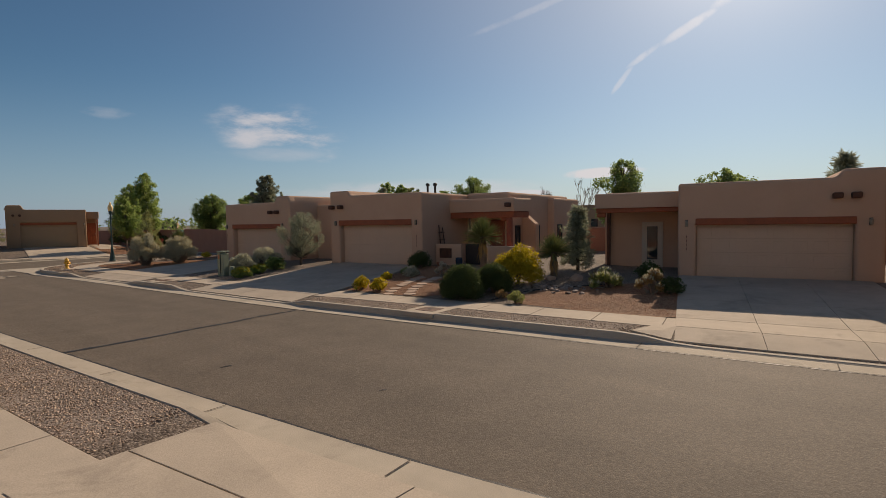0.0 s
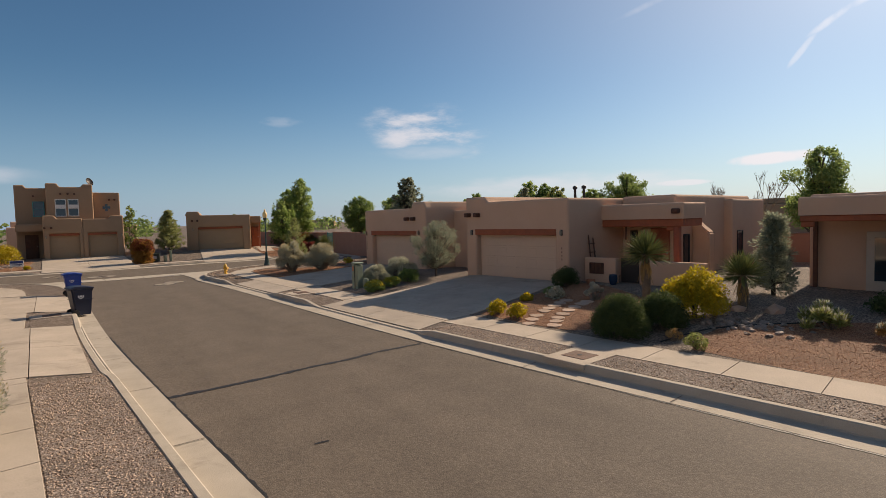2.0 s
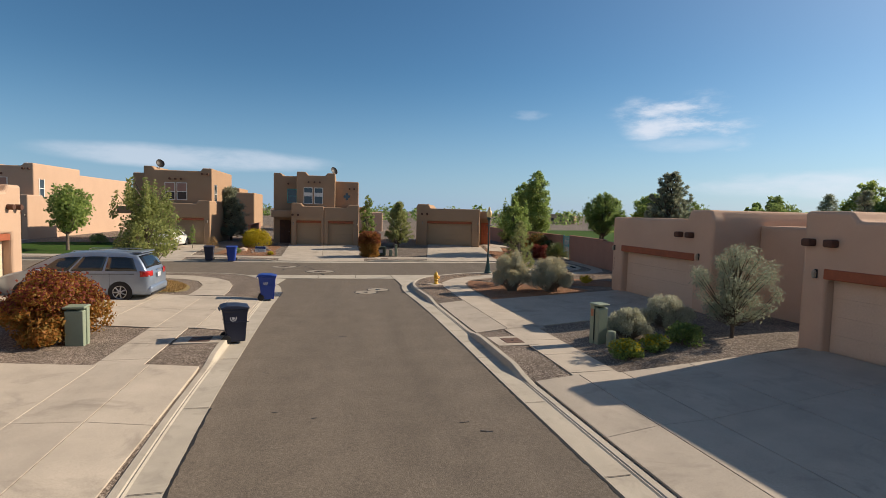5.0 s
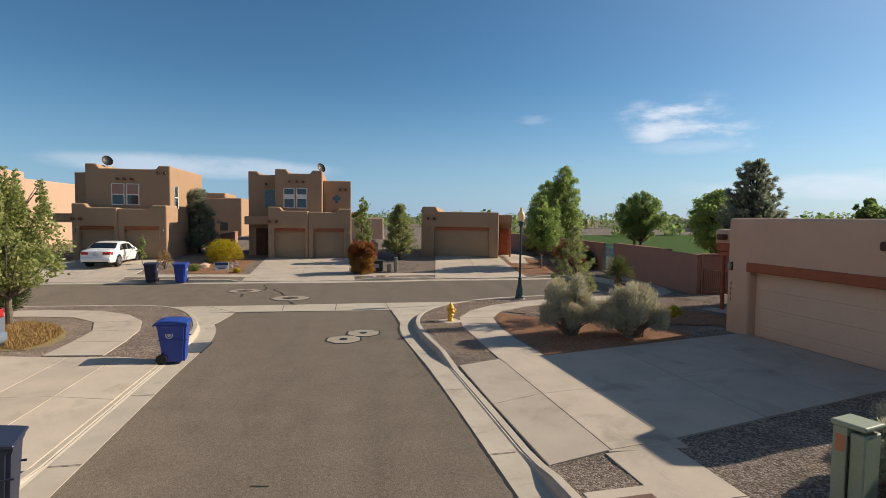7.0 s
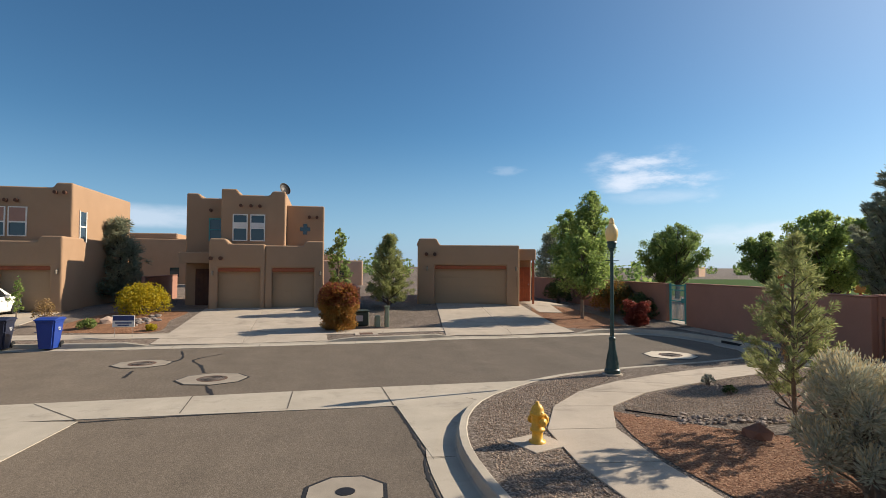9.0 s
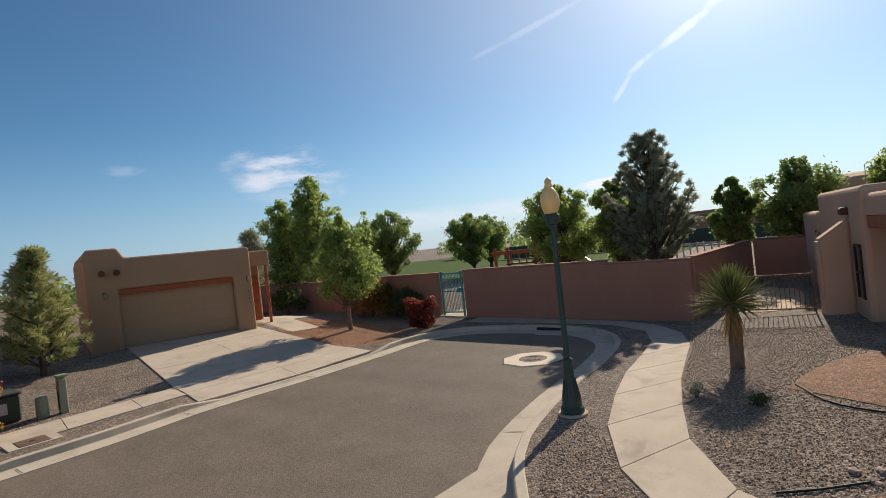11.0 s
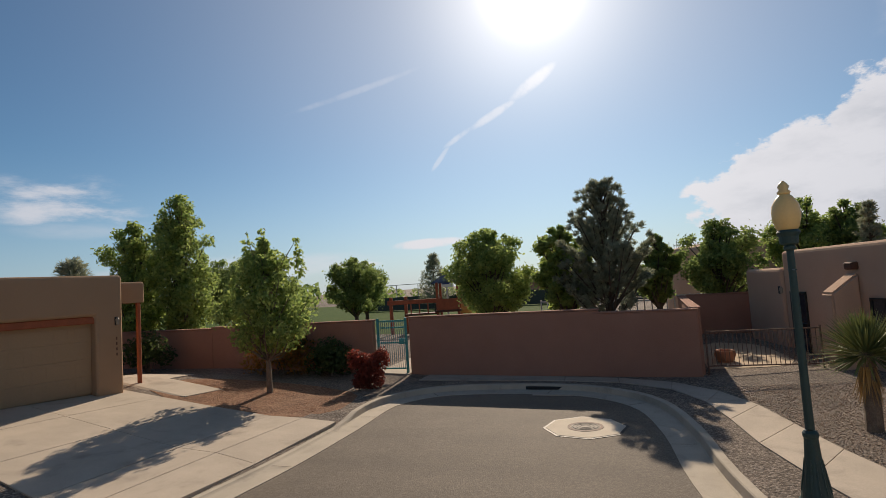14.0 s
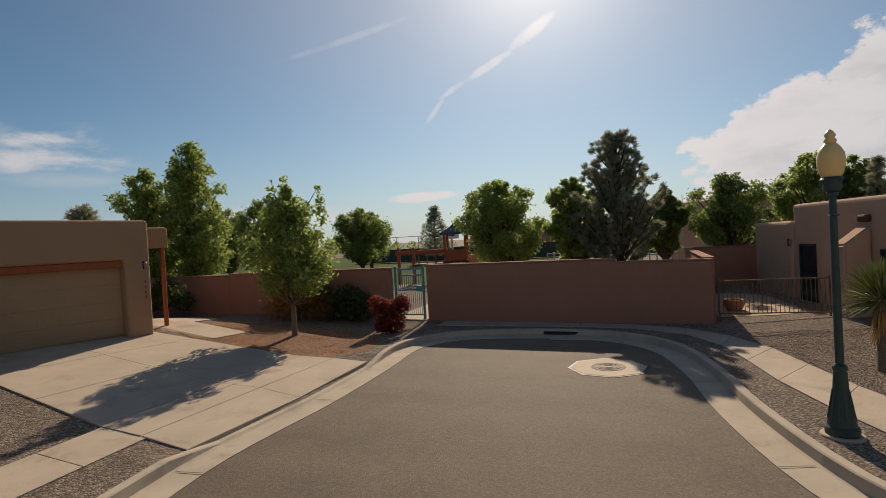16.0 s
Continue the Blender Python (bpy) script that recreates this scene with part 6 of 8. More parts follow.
single("porch_slab", slab([(-57.85, 18.79), (-52.64, 18.7), (-52.43, 19.85), (-55.06, 20.34), (-55.27, 21.56), (-57.86, 21.63)], lambda x, y: ground_z(x, y) + 0.03), CONCRETE, "pale concrete porch floor and walk", "porch floor", kind="structure")


# ---------------------------------------------------------------- stones
def stone_mesh(seed, flat=0.5, n=9):
    rng = random.Random(seed)
    bm = bmesh.new()
    bmesh.ops.create_icosphere(bm, subdivisions=1, radius=1.0)
    for v in bm.verts:
        k = 1 + rng.uniform(-0.22, 0.22)
        v.co = Vector((v.co.x * k, v.co.y * k * rng.uniform(0.85, 1.1), v.co.z * k * flat))
    return bm


def loose_stones(name, spots, size, mat, label, seed):
    """Stones lying apart from one another, each a piece of its heap."""
    rng = random.Random(seed)
    root = thing(name, label, "stones")
    meshes = [finish("stone", stone_mesh(seed + i, 0.6), mat, False) for i in range(5)]
    for x, y in spots:
        ob = new("stone", meshes[rng.randrange(5)])
        s = size * rng.uniform(0.6, 1.4)
        ob.matrix_basis = pose(x, y, ground_z(x, y) + s * 0.25, rng.uniform(-15, 15), rng.uniform(-15, 15), rng.uniform(0, 360)) @ Matrix.Diagonal((s, s * rng.uniform(0.7, 1.1), s, 1))
        ob.parent = root
    return root


rng_s = random.Random(11)
loose_stones("river_stones", [(-34.75 + 0.9 * t + rng_s.gauss(0, 0.16), 13.6 + 1.7 * t + rng_s.gauss(0, 0.2)) for t in [rng_s.random() for _ in range(85)]], 0.045, COBBLE, "grey-pink river stones lying along the bed edge", 21)
loose_stones("river_stones", [(-7.3 + rng_s.gauss(0, 0.5), 16.3 + rng_s.gauss(0, 0.35)) for _ in range(75)], 0.085, COBBLE, "grey river stones heaped by the yucca", 31)
loose_stones("river_stones", [(-52.6 + rng_s.gauss(0, 0.7), 0.1 + rng_s.gauss(0, 0.35)) for _ in range(40)], 0.12, COBBLE, "pale stones beside the yellow shrub", 41)
for bx, by, br in ((-33.47, 14.14, 0.24), (-7.45, 18.05, 0.26), (-8.15, 17.61, 0.2), (-51.95, -1.2, 0.35)):
    bm = stone_mesh(int(-bx * 7), 0.65)
    for v in bm.verts:
        v.co *= br
    red = bx < -33 and by > 0
    single("boulder", bm, STONE_RED if red else STONE, "dark reddish garden boulder" if red else "weathered pink-brown garden boulder", "boulder", (bx, by, ground_z(bx, by) + br * 0.2), 30)


def stepping_stones():
    root = thing("stepping_stones", "pale pink flat stepping stones set in gravel", "stepping stones", kind="structure")
    rng = random.Random(8)
    pts = []
    for i in range(8):
        t = i / 7
        x, y = -11.2 - 1.0 * t - 0.2 * math.sin(3 * t), 13.15 + 2.7 * t
        pts += [(x - 0.33, y + rng.uniform(-0.08, 0.08)), (x + 0.33, y + 0.15 + rng.uniform(-0.08, 0.08))]
    for x, y in pts:
        n = 7
        q = [(x + rng.uniform(0.17, 0.27) * math.cos(2 * math.pi * k / n), y + rng.uniform(0.14, 0.21) * math.sin(2 * math.pi * k / n)) for k in range(n)]
        part("stepping_stone", quad_slab(bmesh.new(), q, lambda a, b: ground_z(a, b) + 0.035, 0.08), STONE, root)


stepping_stones()

for hose_pts in ([(-35.54, 13.16), (-35.17, 13.39), (-34.7, 13.77)], [(-35.87, 17.14), (-35.19, 16.14), (-33.89, 15.85), (-32.4, 16.58)], [(-8.01, 13.74), (-7.76, 15.5), (-6.79, 16.94), (-5.81, 17.85)]):
    bm = bmesh.new()
    tube(bm, [(x, y, ground_z(x, y) + 0.018) for x, y in spline(hose_pts, 0.3)], 0.014, 6)
    single("bed_edging", bm, BLACK, "black tube edging round the gravel bed", "edging", kind="structure")


# ---------------------------------------------------------------- vehicles
def loft(bm, sections):
    """Skin over closed sections of as many points."""
    rings = [[bm.verts.new(p) for p in s] for s in sections]
    n = len(rings[0])
    for a, b in zip(rings, rings[1:]):
        for i in range(n):
            bm.faces.new((a[i], a[(i + 1) % n], b[(i + 1) % n], b[i]))
    bm.faces.new(rings[0][::-1])
    bm.faces.new(rings[-1])
    bmesh.ops.recalc_face_normals(bm, faces=bm.faces[:])
    return bm


def sheet(rows, depth):
    """A curved panel from rows of points, with an edge of the given depth vector."""
    bm = bmesh.new()
    top = [[bm.verts.new(p) for p in r] for r in rows]
    low = [[bm.verts.new(Vector(p) - Vector(depth)) for p in r] for r in rows]
    for g in (top, low):
        for a, b in zip(g, g[1:]):
            for i in range(len(a) - 1):
                bm.faces.new((a[i], a[i + 1], b[i + 1], b[i]))
    rim_t = [*top[0], *[r[-1] for r in top[1:]], *top[-1][-2::-1], *[r[0] for r in top[-2:0:-1]]]
    rim_l = [*low[0], *[r[-1] for r in low[1:]], *low[-1][-2::-1], *[r[0] for r in low[-2:0:-1]]]
    for i in range(len(rim_t)):
        j = (i + 1) % len(rim_t)
        bm.faces.new((rim_t[i], rim_t[j], rim_l[j], rim_l[i]))
    bmesh.ops.recalc_face_normals(bm, faces=bm.faces[:])
    return bm


def car(name, label, loc, turn, paint, length, width, belt, line, cabin, wheels, r, lamp, category="car", side_cuts=(0.0, 0.34, 0.67, 1.0), lip=0.0):
    """x runs from the tail (0) to the nose. line: points (x, height) of the upper outline; cabin: (tail base, tail top, nose top, nose base)."""
    m = thing(name, label, category, loc, turn)
    hw = width / 2
    lx, lz = [p[0] for p in line], [p[1] for p in line]
    a, b, c, d = cabin
    roof = max(lz)

    def top(x):
        return float(np.interp(x, lx, lz))

    def half(x):
        """Half the width at the belt: drawn in at tail and nose."""
        t, n = max(0.0, 0.35 - x) / 0.35, max(0.0, x - (length - 0.9)) / 0.9
        return hw * (1 - 0.09 * t * t - 0.22 * n * n)

    def wide(x, z):
        """Half the width at a height: sills drawn under, glass leaning in."""
        w = half(x)
        if z > belt:
            return w * (1 - 0.20 * min(1.0, (z - belt) / (roof - belt)) ** 1.15)
        return w * (1 - 0.05 * max(0.0, 0.5 - z) / 0.3 - 0.012 * abs(z - belt + 0.12))

    xs = sorted(set([round(float(v), 3) for v in np.linspace(0.02, length - 0.02, 44)] + [round(float(v), 3) for v in (a, b, c, d)]))
    secs = []
    for x in xs:
        t = top(x)
        zs = [0.24, 0.34, 0.5, 0.68, min(belt - 0.12, t - 0.16), min(belt - 0.02, t - 0.10), *[min(belt, t - 0.09) + (t - 0.06 - min(belt, t - 0.09)) * k for k in (0.25, 0.6, 0.9)]]
        side = [(wide(x, z), z) for z in zs]
        w = side[-1][0]
        side += [(w - 0.035, t - 0.022), (w * 0.72, t + 0.008), (w * 0.3, t + 0.022)]
        secs.append([(x, y, z) for y, z in side] + [(x, -y, z) for y, z in side[::-1]])
    bm = loft(bmesh.new(), secs)
    body = part("body", bm, paint, m, "", True)

    for s in (-1, 1):
        for k0, k1 in zip(side_cuts, side_cuts[1:]):
            rows = []
            for kz in np.linspace(0.08, 0.86, 5):
                row = []
                x0, x1 = a + 0.22 + (b + 0.12 - a - 0.22) * kz, d - 0.30 + (c - 0.02 - d + 0.30) * kz
                for kx in np.linspace(k0 + 0.012, k1 - 0.012, 7):
                    x = x0 + (x1 - x0) * kx
                    z = belt + (top(x) - 0.05 - belt) * kz
                    row.append((x, s * (wide(x, z) + 0.008), z))
                rows.append(row)
            part("side_window", sheet(rows, (0, s * 0.04, 0)), GLASS_CAR, m, "", True)
    for x0, x1 in ((a, b), (d, c)):
        rows = []
        for kz in np.linspace(0.1, 0.9, 6):
            x = x0 + (x1 - x0) * kz
            t = top(x)
            w = wide(x, t - 0.06) * 0.86
            slope = (top(x + 0.02) - top(x - 0.02)) / 0.04
            nx, nz = -slope / math.hypot(slope, 1), 1 / math.hypot(slope, 1)
            rows.append([(x + nx * 0.02, w * k, t + 0.022 * (1 - abs(k)) + nz * 0.014) for k in np.linspace(-1, 1, 7)])
        sg = 1 if x0 < x1 else -1
        part("screen", sheet(rows, (-0.03 * sg, 0, 0.03)), GLASS_CAR, m, "", True)
    for x in wheels:
        for s in (-1, 1):
            y0 = s * (hw - 0.115)
            arch = bmesh.new()
            lathe(arch, [(r + 0.055, -0.13), (r + 0.055, 0.118)], 28)
            bmesh.ops.transform(arch, matrix=Matrix.Translation((x, y0, r)) @ Matrix.Rotation(-s * math.pi / 2, 4, "X"), verts=arch.verts)
            part("wheel_arch", arch, BLACK, m)
            t = lathe(bmesh.new(), [(r * 0.62, -0.1), (r * 0.97, -0.1), (r, -0.07), (r, 0.1), (r * 0.96, 0.125), (r * 0.66, 0.125)], 28)
            bmesh.ops.transform(t, matrix=Matrix.Translation((x, y0, r)) @ Matrix.Rotation(-s * math.pi / 2, 4, "X"), verts=t.verts)
            tyre = part("wheel", t, BLACK, m)
            rim = bmesh.new()
            lathe(rim, [(r * 0.70, 0.127), (r * 0.68, 0.142), (r * 0.62, 0.132)], 24, cap=False)
            lathe(rim, [(r * 0.13, 0.12), (r * 0.12, 0.145), (0.01, 0.146)], 12, cap=False)
            for i in range(7):
                an = 2 * math.pi * i / 7
                tube(rim, [(r * 0.1 * math.cos(an), r * 0.1 * math.sin(an), 0.138), (r * 0.64 * math.cos(an), r * 0.64 * math.sin(an), 0.134)], [0.03, 0.022], 5)
            bmesh.ops.transform(rim, matrix=Matrix.Translation((x, y0, r)) @ Matrix.Rotation(-s * math.pi / 2, 4, "X"), verts=rim.verts)
            part("rim", rim, RIM, tyre)
    z0, z1, reach, inner = lamp
    for s in (-1, 1):
        # tail lamps wrap round the rear corners
        rows = []
        for z in np.linspace(z0, z1, 4):
            back = max(0.02, float(np.interp(z, [0.4, belt, belt + 0.25], [0.0, 0.03, 0.10])))
            w = wide(back + 0.02, min(z, belt))
            rows.append([(back + reach, s * (wide(reach, z) + 0.012), z), (back + reach * 0.45, s * (wide(reach * 0.4, z) + 0.014), z), (back + 0.03, s * (w + 0.012), z), (back - 0.012, s * (w - 0.05), z), (back - 0.02, s * (w - inner), z)])
        part("tail_lamp", sheet(rows, (0.0, s * 0.03, 0.0)), TAIL, m, "red tail lamp", True)
        part("mirror", boxed(d - 0.62, d - 0.48, s * (hw + 0.09) - 0.1, s * (hw + 0.09) + 0.1, belt - 0.02, belt + 0.13, 0.04, 2), paint, m)
        for hx in (a + 0.36 * (d - a), a + 0.66 * (d - a)):
            part("door_handle", boxed(hx, hx + 0.2, s * hw - 0.04, s * hw + 0.018, belt - 0.16, belt - 0.12, 0.01, 1), paint, m)
        for x in (a + 0.3 * (d - a), a + 0.58 * (d - a), a + 0.85 * (d - a)):
            part("door_seam", sheet([[(x, s * (wide(x, z) + 0.003), z), (x + 0.008, s * (wide(x, z) + 0.003), z)] for z in np.linspace(0.38, belt - 0.02, 6)], (0, s * 0.01, 0)), BLACK, m)
        part("moulding", sheet([[(x, s * (wide(x, z) + 0.006), z) for z in (belt - 0.075, belt - 0.05)] for x in np.linspace(0.5, d - 0.4, 8)], (0, s * 0.01, 0)), BLACK if lip else paint, m)
    part("number_plate", boxed(-0.035, 0.0, -0.16, 0.16, z0 - 0.08, z0 + 0.08), PALE_GREY, m, "blank pale number plate")
    part("rear_bumper", boxed(-0.06, 0.3, -hw * 0.93, hw * 0.93, 0.28, 0.56, 0.09, 3), paint, m, "", True)
    part("bumper_underside", boxed(-0.03, 0.2, -hw * 0.8, hw * 0.8, 0.22, 0.32, 0.02, 1), BLACK, m)
    part("emblem", boxed(-0.03, 0.02, -0.06, 0.06, z1 - 0.03, z1 + 0.03, 0.01, 1), RIM, m)
    if lip:
        part("spoiler", boxed(b - lip, b + 0.2, -hw * 0.72, hw * 0.72, roof - 0.03, roof + 0.012, 0.015, 2), paint, m)
        for s in (-1, 1):
            part("roof_rail", tube(bmesh.new(), [(b + 0.3, s * hw * 0.70, roof + 0.0), (b + 0.4, s * hw * 0.70, roof + 0.045), (c - 0.4, s * hw * 0.70, roof + 0.04), (c - 0.3, s * hw * 0.7, roof - 0.01)], 0.014, 6), RIM, m)
    return m


car("minivan", "silver-blue minivan parked nose-in on the drive", (-30.25, -0.55, 0.2), -90, CAR_SILVER, 5.1, 1.98, 1.06, [(0, 0.86), (0.03, 1.04), (0.12, 1.12), (0.30, 1.46), (0.46, 1.66), (0.8, 1.73), (1.8, 1.76), (2.7, 1.72), (3.2, 1.60), (4.0, 1.16), (4.2, 1.06), (4.8, 0.92), (5.1, 0.66)], (0.12, 0.46, 2.95, 4.1), (0.98, 4.0), 0.34, (0.9, 1.1, 0.28, 0.34), "minivan", lip=0.12)
car("sedan", "white saloon car parked on the drive", (-51.4, -7.1, 0.42), 178, CAR_WHITE, 4.7, 1.78, 0.90, [(0, 0.72), (0.04, 0.92), (0.2, 0.98), (0.7, 1.0), (1.0, 1.14), (1.35, 1.34), (1.7, 1.41), (2.3, 1.42), (2.75, 1.34), (3.4, 0.98), (3.6, 0.92), (4.3, 0.80), (4.7, 0.55)], (0.72, 1.42, 2.62, 3.45), (1.0, 3.75), 0.32, (0.72, 0.88, 0.2, 0.4), "car", (0.0, 0.18, 0.58, 1.0))
car("pickup_truck", "pale grey pickup truck before an open garage", (-49.62, -21.47, 0.35), 185, CAR_GREY, 5.6, 1.95, 1.12, [(0, 1.0), (0.04, 1.16), (1.9, 1.17), (2.0, 1.3), (2.2, 1.74), (2.5, 1.84), (3.2, 1.85), (3.5, 1.74), (4.05, 1.22), (4.3, 1.16), (5.3, 1.06), (5.6, 0.75)], (1.96, 2.25, 3.4, 4.1), (1.1, 4.55), 0.38, (0.85, 1.1, 0.1, 0.16), "truck", (0.0, 0.45, 1.0))


# ---------------------------------------------------------------- plants
def leaf_mesh(name, centres, normals, size, aspect, mat, rng, spread=0.5, droop=0.0):
    """Many small bent leaves: each a folded pair of triangles facing roughly along its normal."""
    n = len(centres)
    nr = normals + rng.normal(0, spread, (n, 3))
    nr /= np.linalg.norm(nr, axis=1)[:, None] + 1e-9
    ref = rng.normal(0, 1, (n, 3))
    ref[:, 2] -= droop
    side = np.cross(nr, ref)
    side /= np.linalg.norm(side, axis=1)[:, None] + 1e-9
    along_v = np.cross(side, nr)
    s = size * rng.uniform(0.6, 1.35, n)[:, None]
    fold = nr * s * 0.18
    p0 = centres - along_v * s
    p2 = centres + along_v * s
    p1 = centres + side * s / aspect + fold
    p3 = centres - side * s / aspect + fold
    verts = np.stack([p0, p1, p2, p3], 1).reshape(-1, 3)
    me = bpy.data.meshes.new(name)
    me.vertices.add(4 * n)
    me.vertices.foreach_set("co", verts.astype(np.float32).ravel())
    me.loops.add(4 * n)
    me.loops.foreach_set("vertex_index", np.arange(4 * n, dtype=np.int32))
    me.polygons.add(n)
    me.polygons.foreach_set("loop_start", np.arange(0, 4 * n, 4, dtype=np.int32))
    me.update(calc_edges=True)
    me.validate()
    me.materials.append(mat)
    return me


def blob_points(rng, blobs, count, shell=0.55, loose=0.16, tall=0.85):
    """Points spread over balls, denser towards their skins."""
    blobs = np.array(blobs, float)
    vol = blobs[:, 3] ** 2
    pick = rng.choice(len(blobs), count, p=vol / vol.sum())
    d = rng.normal(0, 1, (count, 3))
    d /= np.linalg.norm(d, axis=1)[:, None]
    r = (shell + (1 - shell) * rng.random(count) ** 0.6) * (1 + np.abs(rng.normal(0, loose, count)))
    b = blobs[pick]
    c = b[:, :3] + d * (b[:, 3] * r)[:, None] * np.array([1, 1, tall])
    return c, d


def child_mesh(name, me, parent, label=""):
    ob = new(name, me)
    ob.parent = parent
    if label:
        tagged(ob, label)
    return ob


SHAPES = {
    "oval": lambda k: math.sin(math.pi * min(1, max(0, 0.08 + 0.9 * k)) ** 0.8),
    "column": lambda k: min(1.0, 0.55 + 1.6 * k) * (1 - k) ** 0.35,
    "egg": lambda k: max(0.08, 1 - abs(2 * k - 0.92) ** 3.2) ** 0.5,
    "round": lambda k: math.sqrt(max(0.0, 1 - (2 * k - 1) ** 2)),
}


def tree(name, label, category, x, y, height, clear, radius, shape, leaf, size, count, bark=None, seed=1, z=None, trunk=0.09, lean=0.0, blobs=26, fill=0.42, aspect=1.7, group="", spread=1.3, stems=1, shoots=0):
    """A tapered trunk with limbs, and a crown of many small leaves in uneven clumps."""
    rng = np.random.default_rng(seed)
    z0 = ground_z(x, y) if z is None else z
    m = thing(name, label, category, (x, y, z0), 0, group)
    f = SHAPES[shape]
    blobs, count = int(blobs * 1.4), int(count * 0.8)
    balls, limbs = [], []
    ch = height - clear
    for i in range(blobs):
        k = (i + rng.uniform(0.2, 0.8)) / blobs
        an = i * 2.4 + rng.uniform(-0.5, 0.5)
        rr = radius * f(k) * rng.uniform(0.25, 1.12)
        br = radius * fill * (0.5 + 0.5 * f(k)) * rng.uniform(0.5, 1.1) * (0.75 if k > 0.8 else 1)
        rr = max(0.0, rr - br * 0.35)
        c = (rr * math.cos(an), rr * math.sin(an), clear + ch * k * 0.97)
        balls.append((*c, br))
        limbs.append(c)
    # thin upright shoots over the crown
    for i in range(shoots):
        an, rr = i * 2.4, radius * 0.75 * math.sqrt(i / max(1, shoots))
        x0, y0, z1 = rr * math.cos(an), rr * math.sin(an), height + rng.uniform(-0.1, 0.75) - 0.9 * (rr / radius) ** 2
        for j in range(6):
            balls.append((x0 * (1 + 0.02 * j), y0 * (1 + 0.02 * j), z1 - 0.2 * j, radius * 0.055 * (1 + 0.25 * j)))
        limbs.append((x0, y0, z1))
    bm = bmesh.new()
    for s in range(stems):
        a0 = 2 * math.pi * s / stems
        sp = 0.0 if stems == 1 else radius * 0.35
        top = Vector((sp * math.cos(a0), sp * math.sin(a0), height * 0.9))
        pts = [Vector((0.15 * sp * math.cos(a0), 0.15 * sp * math.sin(a0), -0.15)), Vector((0.25 * sp * math.cos(a0) + rng.normal(0, 0.02), rng.normal(0, 0.02) + 0.25 * sp * math.sin(a0), clear * 0.6)), Vector((top.x * 0.6, top.y * 0.6, clear + ch * 0.4)), top]
        tube(bm, pts, [trunk * 1.25, trunk, trunk * 0.62, trunk * 0.12], 9)
    part("trunk", bm, bark or BARK, m)
    bm = bmesh.new()
    for i, c in enumerate(limbs):
        c = Vector(c)
        start = Vector((0, 0, max(clear * 0.75, c.z - (0.5 + 0.35 * math.hypot(c.x, c.y)) - 0.15 * ch)))
        mid = start.lerp(c, 0.5) + Vector((0, 0, -0.06 * ch * 0.5)) + Vector(rng.normal(0, 0.05, 3))
        tube(bm, [start, mid, c], [trunk * 0.42, trunk * 0.26, trunk * 0.08], 5)
    part("branchwork", bm, bark or BARK, m)
    c, d = blob_points(rng, balls, count, 0.2, 0.34)
    child_mesh("crown", leaf_mesh("crown", c, d, size, aspect, leaf, rng, spread), m)
    return m


def pine(name, label, x, y, height, radius, leaf, size, count, seed, z=None, clear=0.4, trunk=0.1, whorls=12, per=6, tilt=0.25, bark=None, category="tree", group="", tuft=0.22):
    """A conifer: whorls of rising boughs, each carrying tufts of needles."""
    rng = np.random.default_rng(seed)
    z0 = ground_z(x, y) if z is None else z
    m = thing(name, label, category, (x, y, z0), 0, group)
    bm = bmesh.new()
    tube(bm, [(0, 0, -0.15), (rng.normal(0, 0.02), rng.normal(0, 0.02), height * 0.4), (rng.normal(0, 0.03), rng.normal(0, 0.03), height * 0.95)], [trunk, trunk * 0.7, trunk * 0.12], 9)
    part("trunk", bm, bark or BARK_DARK, m)
    bm = bmesh.new()
    balls = []
    for w in range(whorls):
        k = (w + 0.5) / whorls
        zb = clear + (height - clear) * k * 0.97
        reach = radius * ((1 - k) ** 0.75 * 0.95 + 0.07)
        for i in range(per):
            an = 2 * math.pi * (i + 0.37 * w) / per + rng.normal(0, 0.18)
            ln = reach * rng.uniform(0.65, 1.12)
            tip = Vector((ln * math.cos(an), ln * math.sin(an), zb + ln * tilt * rng.uniform(0.6, 1.5)))
            base = Vector((0, 0, zb - 0.04 * ln))
            tube(bm, [base, base.lerp(tip, 0.55) + Vector((0, 0, -0.05 * ln)), tip], [trunk * 0.28, trunk * 0.18, trunk * 0.05], 5)
            nt = max(2, int(ln / (tuft * 1.3)))
            for j in range(nt):
                q = base.lerp(tip, 0.35 + 0.65 * (j + 1) / nt)
                balls.append((q.x + rng.normal(0, tuft * 0.5), q.y + rng.normal(0, tuft * 0.5), q.z + rng.normal(0.02, tuft * 0.3), tuft * rng.uniform(0.6, 1.15)))
    balls.append((0, 0, height * 0.97, tuft * 0.8))
    part("branchwork", bm, bark or BARK_DARK, m)
    c, d = blob_points(rng, balls, int(count * 2.1), 0.15)
    out = c * np.array([1, 1, 0])
    out /= np.linalg.norm(out, axis=1)[:, None] + 1e-6
    way = d * 0.9 + out * 0.7 + np.array([0, 0, 0.45])
    child_mesh("needle_foliage", plume_mesh("needle_foliage", c, way, rng.normal(0, 1, d.shape), size, leaf, rng), m)
    return m


